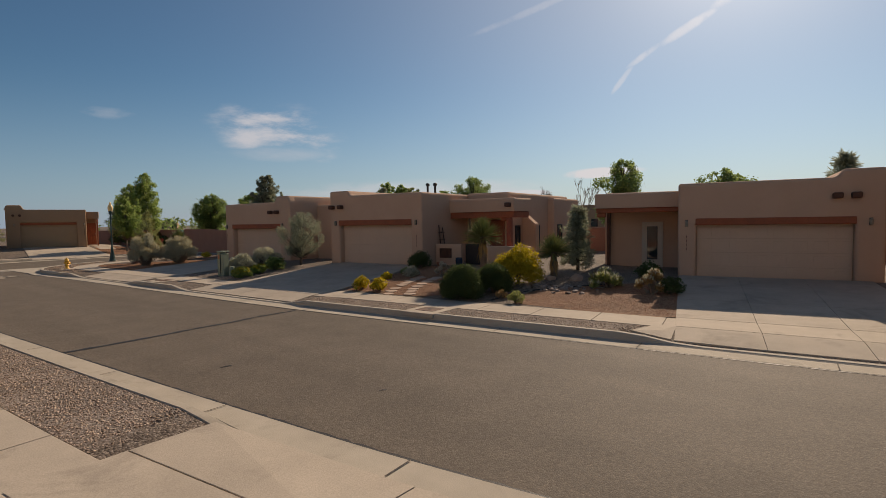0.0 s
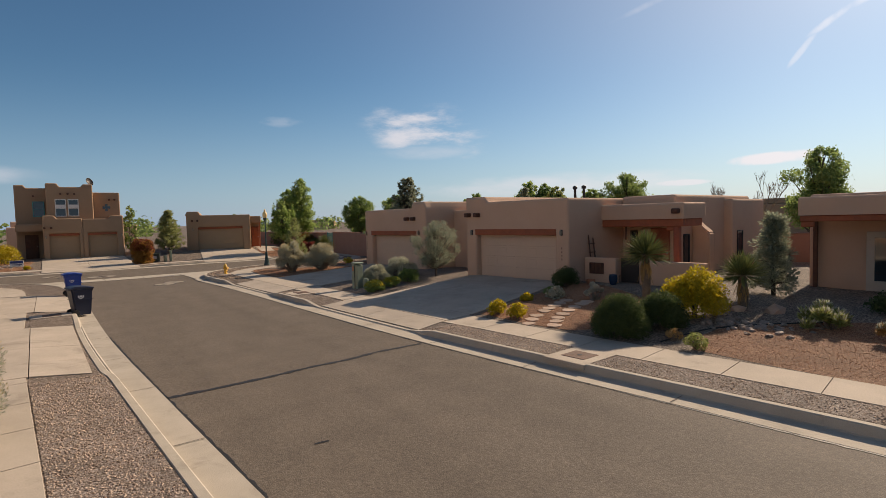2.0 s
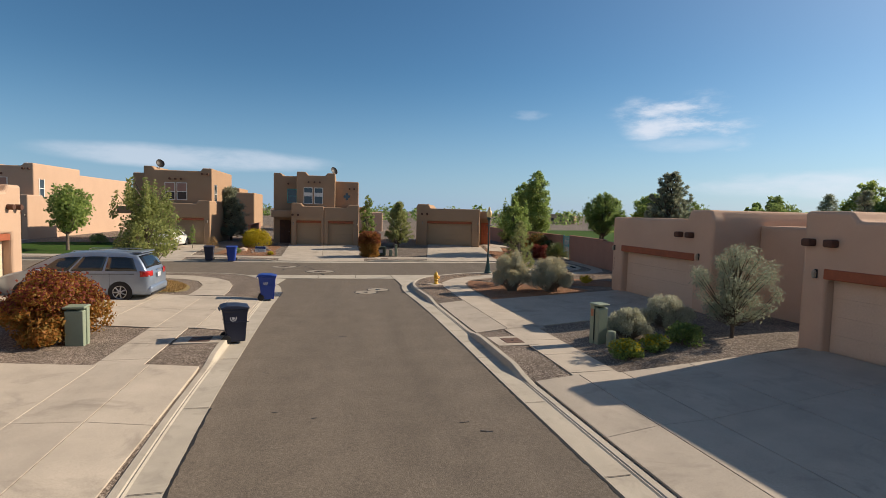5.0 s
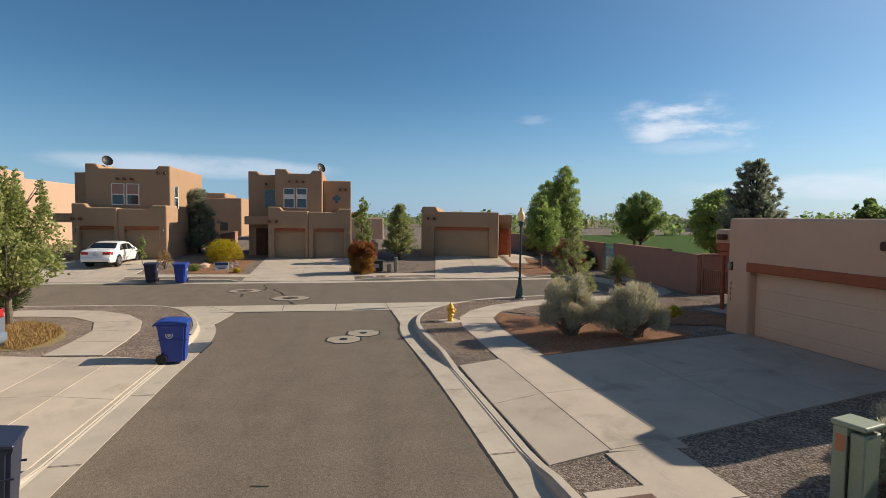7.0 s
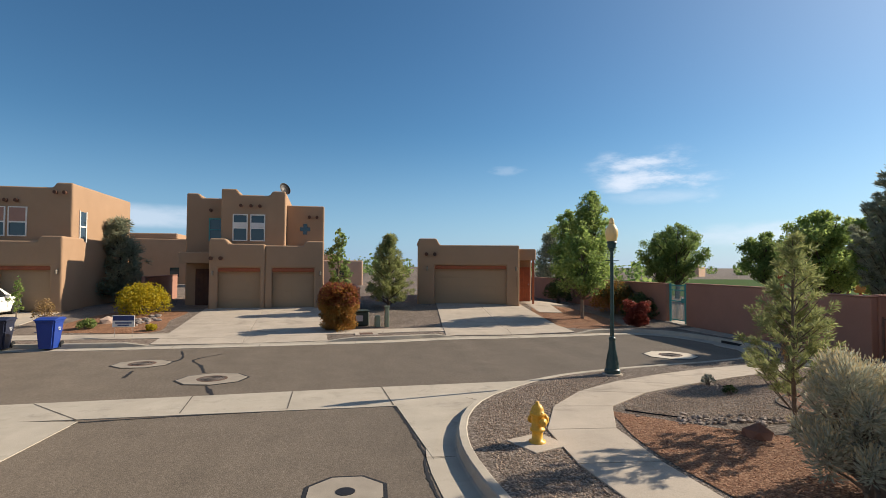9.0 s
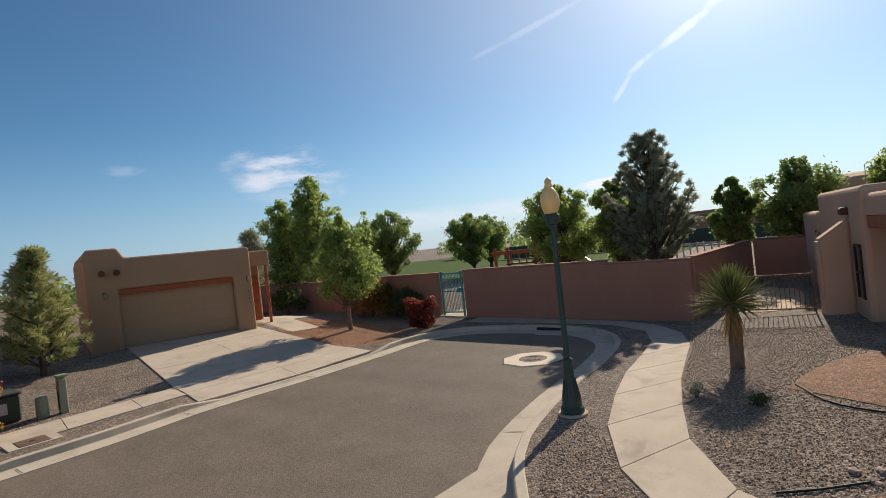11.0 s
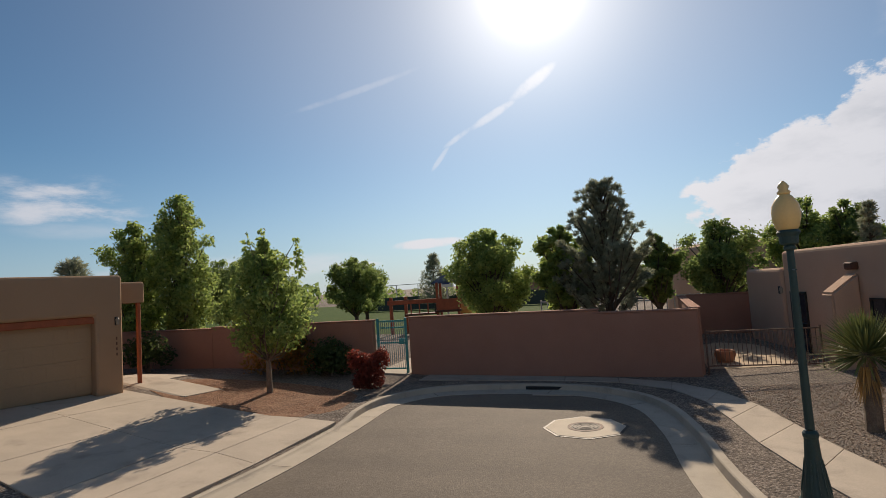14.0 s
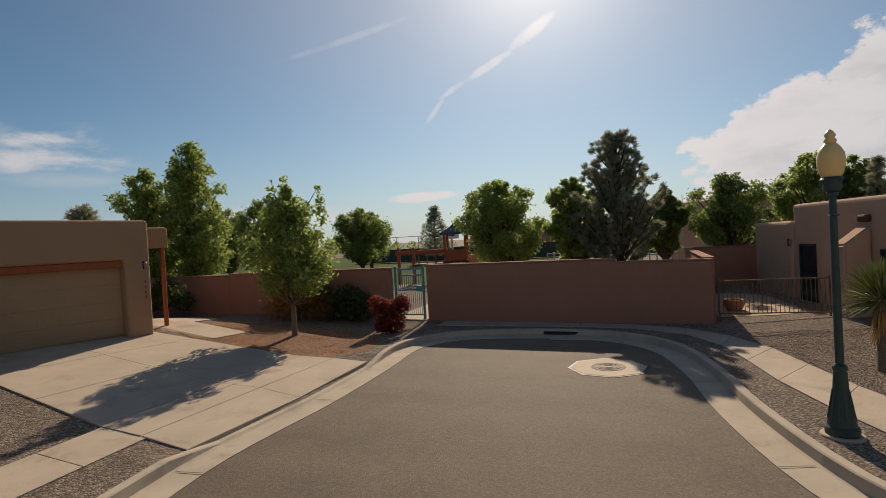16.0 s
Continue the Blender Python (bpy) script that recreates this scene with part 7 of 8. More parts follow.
def shrub(name, label, x, y, height, radius, leaf, size, count, seed, aspect=1.7, category="shrub", group="", blobs=14, stems=10, z=None, fill=0.5, base=0.15, accent=None, spread=0.7, squash=1.0, turn=0.0, boxy=False):
    """A bush: stems from one root, and leaves in clumps of uneven size."""
    rng = np.random.default_rng(seed)
    z0 = ground_z(x, y) if z is None else z
    m = thing(name, label, category, (x, y, z0), turn, group)
    balls = []
    bm = bmesh.new()
    for i in range(blobs):
        an = i * 2.4 + rng.uniform(-0.4, 0.4)
        k = math.sqrt((i + 0.5) / blobs)
        br = radius * fill * rng.uniform(0.6, 1.05)
        rr = max(0.0, (radius - br * 0.8)) * k
        zc = base * height + (height * (1 - base) - br * 0.75) * (1 - 0.75 * k**2.2) * rng.uniform(0.72, 1.05)
        zc = max(zc, br * 0.6)
        if boxy:
            zc = br * 0.7 + (height - br * 1.5) * ((i * 0.7549) % 1.0)
        balls.append((rr * math.cos(an), rr * math.sin(an) * squash, zc, br))
        if i < stems:
            tube(bm, [(rng.normal(0, 0.04), rng.normal(0, 0.04), -0.08), (rr * 0.4 * math.cos(an), rr * 0.4 * math.sin(an) * squash, zc * 0.55), (rr * math.cos(an), rr * math.sin(an) * squash, zc)], [0.022, 0.016, 0.006], 5)
    part("stemwork", bm, BARK, m)
    c, d = blob_points(rng, balls, count, 0.6)
    keep = c[:, 2] > 0.02
    c, d = c[keep], d[keep]
    child_mesh("foliage", leaf_mesh("foliage", c, d, size, aspect, leaf, rng, spread), m)
    if accent is not None:
        top = (c[:, 2] + 0.15 * d[:, 2] > np.quantile(c[:, 2], 0.6)) & (rng.random(len(c)) < 0.6)
        c2, d2 = c[top] * 1.02, d[top]
        child_mesh("tip_foliage", leaf_mesh("tip_foliage", c2, d2, size * 1.05, aspect, accent, rng, spread), m)
    return m


def brush(name, label, x, y, height, radius, leaf, size, count, seed, accent=None, group="", bare=0.35, lobes=15, tall=0.95):
    """Rabbitbrush: grey wood below, plumes of fine upright twigs above."""
    rng = np.random.default_rng(seed)
    m = thing(name, label, "shrub", (x, y, ground_z(x, y)), 0, group)
    bm = bmesh.new()
    balls = []
    for i in range(lobes):
        an = i * 2.4 + rng.uniform(-0.3, 0.3)
        k = math.sqrt((i + 0.4) / lobes)
        br = radius * rng.uniform(0.17, 0.31) / (tall if tall > 1 else 1) ** 0.3
        rr = (radius - br * 0.5) * k
        zc = (height - br * 0.8 - (height * (0.6 - bare * 0.6)) * k**2) * rng.uniform(0.5, 1.06)
        zc = max(zc, br * 0.7)
        c = Vector((rr * math.cos(an), rr * math.sin(an), zc))
        balls.append((*c, br))
        for j in range(3):
            q = c + Vector(rng.normal(0, br * 0.35, 3))
            tube(bm, [(rng.normal(0, 0.08), rng.normal(0, 0.08), -0.08), (q.x * 0.45 + rng.normal(0, 0.05), q.y * 0.45 + rng.normal(0, 0.05), q.z * 0.5), q], [0.03, 0.018, 0.005], 5)
    part("stemwork", bm, SAGE_WOOD, m)
    c, d = blob_points(rng, balls, count, 0.25, 0.15, tall)
    keep = c[:, 2] > 0.05
    c, d = c[keep], d[keep]
    up = d * 0.9 + np.array([0, 0, 0.6])
    nrm = np.cross(up, rng.normal(0, 1, up.shape))
    nrm /= np.linalg.norm(nrm, axis=1)[:, None] + 1e-9
    child_mesh("foliage", plume_mesh("foliage", c, up, nrm, size, leaf, rng, 0.27), m)
    if accent is not None:
        top = (d[:, 2] > 0.35) & (rng.random(len(d)) < 0.7)
        child_mesh("tip_foliage", plume_mesh("tip_foliage", c[top] + d[top] * 0.05, up[top], nrm[top], size * 0.8, accent, rng, 0.3), m)
    return m


def plume_mesh(name, c, up, nrm, size, mat, rng, slim=0.16):
    """Slim twigs: narrow upright diamonds."""
    n = len(c)
    u = up / (np.linalg.norm(up, axis=1)[:, None] + 1e-9) + rng.normal(0, 0.22, (n, 3))
    side = np.cross(u, nrm)
    side /= np.linalg.norm(side, axis=1)[:, None] + 1e-9
    s = size * rng.uniform(0.6, 1.4, n)[:, None]
    verts = np.stack([c - u * s, c + side * s * slim, c + u * s, c - side * s * slim], 1).reshape(-1, 3)
    me = bpy.data.meshes.new(name)
    me.vertices.add(4 * n)
    me.vertices.foreach_set("co", verts.astype(np.float32).ravel())
    me.loops.add(4 * n)
    me.loops.foreach_set("vertex_index", np.arange(4 * n, dtype=np.int32))
    me.polygons.add(n)
    me.polygons.foreach_set("loop_start", np.arange(0, 4 * n, 4, dtype=np.int32))
    me.update(calc_edges=True)
    me.validate()
    me.materials.append(mat)
    return me


def yucca(x, y, stem, blade, label, seed, heads=1, z=None):
    """A yucca: a shaggy stem, a skirt of dead blades and a ball of stiff green ones."""
    rng = random.Random(seed)
    m = thing("yucca", label, "yucca", (x, y, ground_z(x, y) if z is None else z), 0)
    part("trunk", tube(bmesh.new(), [(0, 0, -0.1), (0.02, 0.01, stem * 0.5), (0, 0, stem)], [0.13, 0.12, 0.1], 10), BARK, m)
    for mat, n, lo, hi, ln, nm in ((LEAF_YUCCA, 560, -22, 88, blade, "blade"), (LEAF_DRY, 210, -89, -68, blade * 0.72, "dead_blade")):
        bm = bmesh.new()
        for i in range(n):
            el = radians(rng.uniform(lo, hi))
            an = rng.uniform(0, 2 * math.pi)
            d = Vector((math.cos(el) * math.cos(an), math.cos(el) * math.sin(an), math.sin(el)))
            side = d.cross(Vector((0, 0, 1)))
            side = side.normalized() if side.length > 1e-3 else Vector((1, 0, 0))
            l = ln * rng.uniform(0.75, 1.08)
            w = 0.016 + 0.007 * rng.random()
            b = Vector((0, 0, stem - 0.05 - (0.0 if nm == 'blade' else 0.3 * rng.random() ** 1.5))) + Vector((d.x, d.y, 0)) * (0.1 if nm != 'blade' else 0.05) + d * 0.04
            mid = b + d * l * 0.5
            tip = b + d * l + Vector((0, 0, -0.05 * l))
            up = side.cross(d) * 0.008
            v = [bm.verts.new(p) for p in (b + side * w * 0.7, mid + side * w, tip, mid - side * w, b - side * w * 0.7, mid - up)]
            bm.faces.new((v[0], v[1], v[5]))
            bm.faces.new((v[1], v[2], v[5]))
            bm.faces.new((v[2], v[3], v[5]))
            bm.faces.new((v[3], v[4], v[5]))
        part("foliage" if nm == "blade" else "dead_foliage", bm, mat, m, "" if nm == "blade" else "straw-coloured dead blades")
    return m


# corner bed and the yard of the corner house
brush("rabbitbrush", "grey-green rabbitbrush with dark woody base", -31.35, 13.8, 1.9, 0.82, LEAF_SAGE, 0.03, 34000, 51, LEAF_SAGE_YELLOW, "brush at the corner bed", 0.05, 34, 1.3)
brush("rabbitbrush", "grey-green rabbitbrush with yellow seed tips", -30.65, 15.35, 1.55, 0.98, LEAF_SAGE, 0.03, 32000, 52, LEAF_SAGE_YELLOW, "brush at the corner bed", 0.2, 32, 1.35)
pine("young_pine", "young open pine with thin pale trunk", -33.52, 14.85, 3.05, 0.8, LEAF_PINE_LIGHT, 0.045, 5600, 53, None, 0.2, 0.04, 13, 5, 0.8, BARK, tuft=0.085)
yucca(-36.97, 18.3, 1.32, 0.78, "tall yucca with shaggy straw-coloured skirt", 54)
shrub("grass_tuft", "small dry grass tuft in gravel", -37.16, 16.22, 0.3, 0.15, LEAF_SAGE, 0.05, 160, 55, 5, "grass", blobs=4)
shrub("low_shrub", "small yellow-green shrub in the bed", -33.02, 18.17, 0.4, 0.35, LEAF_YELLOW, 0.035, 700, 56, blobs=6)
shrub("low_shrub", "low dark shrub on gravel", -36.16, 15.94, 0.2, 0.16, LEAF_DARK, 0.025, 260, 57, blobs=5)
# bed between the drives of houses one and two
brush("rabbitbrush", "rounded grey-green rabbitbrush by the utility box", -22.30, 14.35, 0.9, 0.66, LEAF_SAGE, 0.028, 22000, 61, None, "brush between the drives", 0.1, 30, 1.05)
brush("rabbitbrush", "rounded grey-green rabbitbrush beside the drive", -23.20, 16.20, 1.0, 0.8, LEAF_SAGE, 0.028, 22000, 62, None, "brush between the drives", 0.1, 30, 1.05)
shrub("low_shrub", "bright yellow-green low shrub", -20.45, 13.25, 0.5, 0.42, LEAF_SPRING, 0.032, 2800, 63, group="low shrubs between the drives", blobs=12, accent=LEAF_YELLOW)
shrub("low_shrub", "bright yellow-green low shrub", -20.65, 14.20, 0.45, 0.4, LEAF_SPRING, 0.04, 1300, 64, group="low shrubs between the drives", blobs=8, accent=LEAF_YELLOW)
shrub("low_shrub", "dark green rounded low shrub", -21.00, 15.25, 0.65, 0.5, LEAF_DEEP, 0.04, 1800, 65, group="low shrubs between the drives", blobs=10)
tree("pinyon", "small open pinyon tree with thin trunk", "tree", -21.20, 16.85, 2.6, 0.45, 1.05, "round", LEAF_PINE, 0.03, 17000, BARK_DARK, 66, trunk=0.05, blobs=60, fill=0.24, aspect=2.4)
# yard of house two
shrub("round_shrub", "clipped dark green round shrub by the garage", -14.05, 17.45, 0.75, 0.5, LEAF_DARK, 0.024, 6500, 71, blobs=10, fill=0.6)
for px_, py_, hh, rr in ((-13.04, 13.35, 0.48, 0.3), (-12.3, 13.45, 0.46, 0.3), (-13.7, 15.2, 0.26, 0.22)):
    shrub("low_shrub", "small bright yellow-green shrub in red gravel", px_, py_, hh, rr, LEAF_YELLOW, 0.032, 1300, int(72 - px_ * 10), group="yellow shrubs by the drive", blobs=8, fill=0.55)
shrub("low_shrub", "soft grey-green low shrub", -13.05, 15.85, 0.42, 0.36, LEAF_SAGE, 0.035, 900, 76, blobs=7)
shrub("low_shrub", "dark low shrub near the garage", -13.70, 16.30, 0.3, 0.3, LEAF_DEEP, 0.035, 500, 77, blobs=5)
brush("rabbitbrush", "pale silvery tuft of brush", -11.90, 16.30, 0.6, 0.32, LEAF_SILVER, 0.03, 5000, 78, None, "", 0.3, 5)
shrub("mounded_shrub", "large dark green mounded shrub by the footpath", -9.00, 13.65, 0.98, 0.7, LEAF_DARK, 0.02, 42000, 79, blobs=44, fill=0.44, squash=0.95, base=0.06)
shrub("mounded_shrub", "dark green mounded shrub behind another", -8.60, 14.70, 0.95, 0.6, LEAF_DARK, 0.02, 26000, 80, blobs=30, fill=0.44, base=0.06)
shrub("golden_shrub", "large golden-yellow flowering shrub", -8.60, 16.20, 1.3, 0.88, LEAF_YELLOW, 0.032, 13000, 81, blobs=34, fill=0.42, base=0.04, accent=LEAF_YELLOW)
yucca(-10.25, 16.55, 1.5, 0.75, "tall yucca before the red porch", 82)
yucca(-8.2, 17.9, 0.95, 0.68, "yucca with straw skirt beside golden shrub", 83)
pine("blue_spruce", "narrow grey-blue spruce between two houses", -8.45, 20.40, 2.45, 0.62, LEAF_PINE, 0.06, 7000, 84, None, 0.15, 0.07, 14, 8, 0.1, tuft=0.16)
shrub("low_shrub", "small dry green tuft in gravel", -7.20, 13.75, 0.38, 0.26, LEAF_PALE, 0.04, 500, 85, 3, blobs=6)
shrub("low_shrub", "dry low tuft in gravel", -7.91, 14.06, 0.3, 0.2, LEAF_DRY, 0.04, 260, 86, 4, blobs=4)
brush("rabbitbrush", "low grey-green brush before the entry", -5.90, 17.10, 0.6, 0.65, LEAF_PALE, 0.06, 2600, 87, LEAF_SAGE, "", 0.2, 8)
brush("rabbitbrush", "dry tan brush by the drive", -4.45, 16.60, 0.75, 0.45, LEAF_DRY, 0.06, 2000, 88, LEAF_SAGE, "", 0.2, 7)
shrub("low_shrub", "dark low shrub by the drive edge", -3.95, 16.75, 0.5, 0.45, LEAF_DARK, 0.04, 900, 89, blobs=7)
shrub("low_shrub", "dark low shrub beside the entry", -5.36, 19.2, 0.6, 0.5, LEAF_DARK, 0.04, 900, 90, blobs=7)
tree("birch_like_tree", "slender pale-green tree by the drive", "tree", 2.10, 14.00, 3.1, 0.4, 0.75, "oval", LEAF_SPRING, 0.06, 4200, BARK, 91, trunk=0.05, blobs=26, fill=0.36)
# south side
brush("rabbitbrush", "large grey-green and tan rabbitbrush by the footpath", -11.2, 0.85, 2.2, 1.25, LEAF_SAGE, 0.024, 90000, 101, LEAF_SAGE_YELLOW, "brush on the south verge", 0.1, 34, 1.25)
brush("rabbitbrush", "large grey-green rabbitbrush by the footpath", -9.2, 0.7, 1.6, 0.9, LEAF_SAGE, 0.024, 50000, 102, LEAF_SAGE_YELLOW, "brush on the south verge", 0.1, 24, 1.25)
shrub("photinia", "orange and red leaved clipped shrub", -23.90, -1.00, 1.75, 1.2, LEAF_ORANGE, 0.042, 17000, 103, blobs=34, fill=0.38, boxy=True, accent=LEAF_RED)
shrub("photinia", "orange and red leaved clipped shrub", -22.75, -1.00, 1.65, 0.7, LEAF_ORANGE, 0.042, 6500, 104, blobs=26, fill=0.4, boxy=True, accent=LEAF_RED)
pine("clipped_cypress", "small dark clipped cone shrub", -24.70, -3.30, 1.25, 0.36, LEAF_DARK, 0.028, 9000, 105, None, 0.02, 0.04, 16, 11, 0.35, category="shrub", tuft=0.075)
tree("young_pear", "young pear tree with upright shoots and bare pale trunk", "tree", -34.65, -2.40, 4.2, 1.1, 1.6, "oval", LEAF_PALE, 0.06, 12500, BARK, 106, trunk=0.085, blobs=40, fill=0.26, shoots=11)
pine("juniper", "dark green spreading juniper", -35.95, -3.60, 1.6, 1.05, LEAF_DARK, 0.07, 5200, 107, None, 0.1, 0.07, 9, 8, 0.5, category="shrub", tuft=0.22)
# far side
shrub("photinia", "tall orange-brown clipped shrub between drives", -49.20, 8.35, 1.95, 0.86, LEAF_ORANGE, 0.04, 20000, 111, blobs=120, fill=0.3, boxy=True, accent=LEAF_RED)
pine("young_pine", "bushy young pine beside the drive", -54.00, 11.00, 3.8, 1.1, LEAF_PINE_LIGHT, 0.085, 9000, 112, None, 0.15, 0.09, 14, 8, 0.6, tuft=0.17)
shrub("golden_shrub", "rounded golden-yellow shrub on red gravel", -54.60, -0.60, 1.5, 1.25, LEAF_YELLOW, 0.05, 6000, 113, blobs=22, fill=0.46, base=0.05, accent=LEAF_YELLOW)
pine("dark_pine", "dark pine between two houses", -61.1, -3.82, 4.9, 1.6, LEAF_PINE, 0.14, 5200, 114, None, 0.3, 0.12, 12, 6, 0.2, tuft=0.32)
tree("sapling", "thin bright-green sapling by the drive", "tree", -53.30, -5.20, 1.95, 0.4, 0.36, "oval", LEAF_SPRING, 0.05, 700, BARK, 115, trunk=0.025, blobs=12, fill=0.35)
shrub("dry_bush", "thin dry bush by the drive", -51.45, -3.31, 1.1, 0.5, LEAF_DRY, 0.05, 600, 116, 3, blobs=8)
shrub("low_shrub", "low green shrub on gravel", -50.62, -1.48, 0.45, 0.4, LEAF_DEEP, 0.04, 700, 117, blobs=6)
shrub("low_shrub", "low yellow-green tuft by the path", -49.86, 1.08, 0.3, 0.25, LEAF_YELLOW, 0.04, 350, 118, blobs=5)
tree("round_tree", "dense green round-headed street tree", "tree", -51.5, -13.2, 4.6, 1.5, 1.5, "round", LEAF_SPRING, 0.12, 5200, BARK, 119, trunk=0.1, blobs=24)
shrub("low_shrub", "clipped green shrub by the house wall", -55.37, -12.74, 0.9, 0.7, LEAF_DEEP, 0.05, 1300, 120, blobs=8)
shrub("low_shrub", "bright green shrub near the truck", -49.25, -17.94, 0.7, 0.5, LEAF_SPRING, 0.05, 900, 121, blobs=7)
tree("young_ash", "leafy bright green young tree in gravel", "tree", -51.00, 20.25, 4.6, 1.25, 1.5, "oval", LEAF_SPRING, 0.065, 13500, BARK, 122, trunk=0.075, blobs=80, fill=0.23, shoots=4)
shrub("red_shrub", "deep red rounded barberry shrub", -48.40, 21.60, 1.25, 0.62, LEAF_RED, 0.04, 6500, 123, blobs=44, fill=0.36, boxy=True)
shrub("hedge_shrub", "dark red-green shrub against the wall", -52.71, 22.96, 1.7, 1.2, LEAF_ORANGE, 0.06, 3200, 124, blobs=14, fill=0.5, accent=LEAF_DARK)
shrub("hedge_shrub", "dark green shrub against the wall", -50.81, 23.29, 1.3, 1.0, LEAF_DARK, 0.06, 2600, 125, blobs=12, fill=0.5)
shrub("hedge_shrub", "dark green shrub by the porch", -58.55, 22.45, 1.6, 1.0, LEAF_DARK, 0.06, 2200, 126, blobs=12, fill=0.5)
tree("sapling", "tall thin green tree beyond the side wall", "tree", -60.15, 8.64, 4.6, 0.6, 0.9, "column", LEAF_DEEP, 0.1, 1900, BARK, 127, trunk=0.06, blobs=18)
# park behind the wall and distance
tree("poplar", "tall bright green multi-stemmed poplar", "tree", -60.13, 25.6, 7.7, 0.9, 1.35, "egg", LEAF_SPRING, 0.075, 26000, BARK_DARK, 131, trunk=0.1, blobs=80, fill=0.34, stems=4)
tree("poplar", "bright green multi-stemmed poplar", "tree", -62.2, 25.0, 6.6, 0.9, 1.3, "egg", LEAF_SPRING, 0.075, 21000, BARK_DARK, 132, trunk=0.1, blobs=64, fill=0.36, stems=3)
pine("park_pine", "large grey-green pine behind the wall", -41.8, 28.4, 6.35, 1.9, LEAF_PINE, 0.075, 34000, 133, None, 0.5, 0.18, 18, 7, 1.1, tuft=0.14)
tree("park_tree", "dense green park tree", "tree", -47.0, 30.5, 5.1, 1.2, 1.75, "round", LEAF_SPRING, 0.065, 36000, BARK_DARK, 134, trunk=0.14, blobs=70, fill=0.25)
for i, (tx, ty, th, tr, tl) in enumerate(((-59.0, 38.9, 5.0, 1.7, LEAF_DEEP), (-63.21, 34.57, 5.8, 2.0, LEAF_DEEP), (-68.5, 36.97, 5.5, 2.2, LEAF_DEEP), (-61, 43.99, 5.0, 2.0, LEAF_DEEP), (-43.6, 29.5, 4.9, 1.15, LEAF_SPRING), (-40.0, 33.6, 4.4, 0.9, LEAF_DEEP))):
    tree("park_tree", "dense dark green park tree", "tree", tx, ty, th, 1.3, tr, "round", tl, 0.075, 22000, BARK_DARK, 140 + i, trunk=0.14, blobs=50, fill=0.27, group="park trees")
for i, (tx, ty, th, tr, tl) in enumerate(((-37.5, 32.9, 4.75, 1.6, LEAF_DEEP), (-33.8, 35.5, 5.6, 1.45, LEAF_SPRING), (-32.1, 35.5, 5.3, 1.3, LEAF_DEEP), (-29.6, 34.2, 4.9, 1.2, LEAF_PALE), (-24.8, 36.2, 5.5, 1.9, LEAF_DEEP), (-28.2, 36.4, 4.6, 1.3, LEAF_DEEP), (-13.6, 38.59, 6.1, 1.8, LEAF_DEEP), (-6.65, 36.91, 4.9, 1.8, LEAF_DEEP))):
    tree("yard_tree", "green tree rising behind the houses", "tree", tx, ty, th, 1.3, tr, "round", tl, 0.075, 18000, BARK_DARK, 160 + i, trunk=0.14, blobs=50, fill=0.27, group="trees behind the houses")
for i, (tx, ty, th, tr) in enumerate(((-63.19, 63.44, 6.4, 2.0), (-1.2, 44, 6.0, 1.2), (-68.1, 26.2, 5.2, 1.5))):
    pine("dark_pine", "dark pine in the distance", tx, ty, th, tr, LEAF_PINE, 0.16, 3600, 180 + i, None, 0.6, 0.14, 13, 7, 0.3, group="far pines", tuft=0.34)

pine("dark_pine", "slim dark pine behind the corner house", -32.0, 33.2, 5.0, 0.8, LEAF_PINE, 0.08, 5000, 190, None, 0.4, 0.1, 14, 6, 0.5, tuft=0.15)


def bare_tree(x, y, height, seed):
    """A leafless tree of forking twigs."""
    rng = random.Random(seed)
    m = thing("bare_tree", "leafless pale tree behind the roofs", "tree", (x, y, ground_z(x, y)), 0, "leafless trees")
    bm = bmesh.new()

    def fork(p, d, l, r, depth):
        q = p + d * l
        tube(bm, [p, q], [r, r * 0.7], 5 if depth > 2 else 3)
        if depth == 0:
            return
        for _ in range(3):
            nd = (d + Vector((rng.uniform(-0.45, 0.45), rng.uniform(-0.45, 0.45), rng.uniform(0.1, 0.4)))).normalized()
            fork(p.lerp(q, rng.uniform(0.7, 1.0)), nd, l * rng.uniform(0.5, 0.8), max(r * 0.55, 0.008), depth - 1)

    fork(Vector((0, 0, -0.1)), Vector((0, 0, 1)), height * 0.32, 0.075, 5)
    part("branchwork", bm, TWIG, m)
    return m


bare_tree(-18.2, 36.59, 5.6, 1)
bare_tree(-16.4, 37.4, 5.7, 2)
bare_tree(-66.0, 26.8, 5.0, 3)
bare_tree(-28.4, 34.6, 4.8, 4)


def far_woods():
    """Low shrubs and tree tops along the skyline."""
    rng = np.random.default_rng(5)
    balls = []
    for i in range(260):
        an = rng.uniform(0, 2 * math.pi)
        r = rng.uniform(95, 240)
        rad = rng.uniform(1.2, 3.2)
        balls.append((-30 + r * math.cos(an), 5 + r * math.sin(an), 0.3 + rad * 0.8, rad))
    c, d = blob_points(rng, balls, 26000, 0.6)
    ob = new("far_woods", leaf_mesh("far_woods", c, d, 0.5, 1.5, LEAF_DEEP, rng, 0.6))
    return tagged(ob, "scattered dark green trees along the skyline", "woods", kind="stuff")


far_woods()

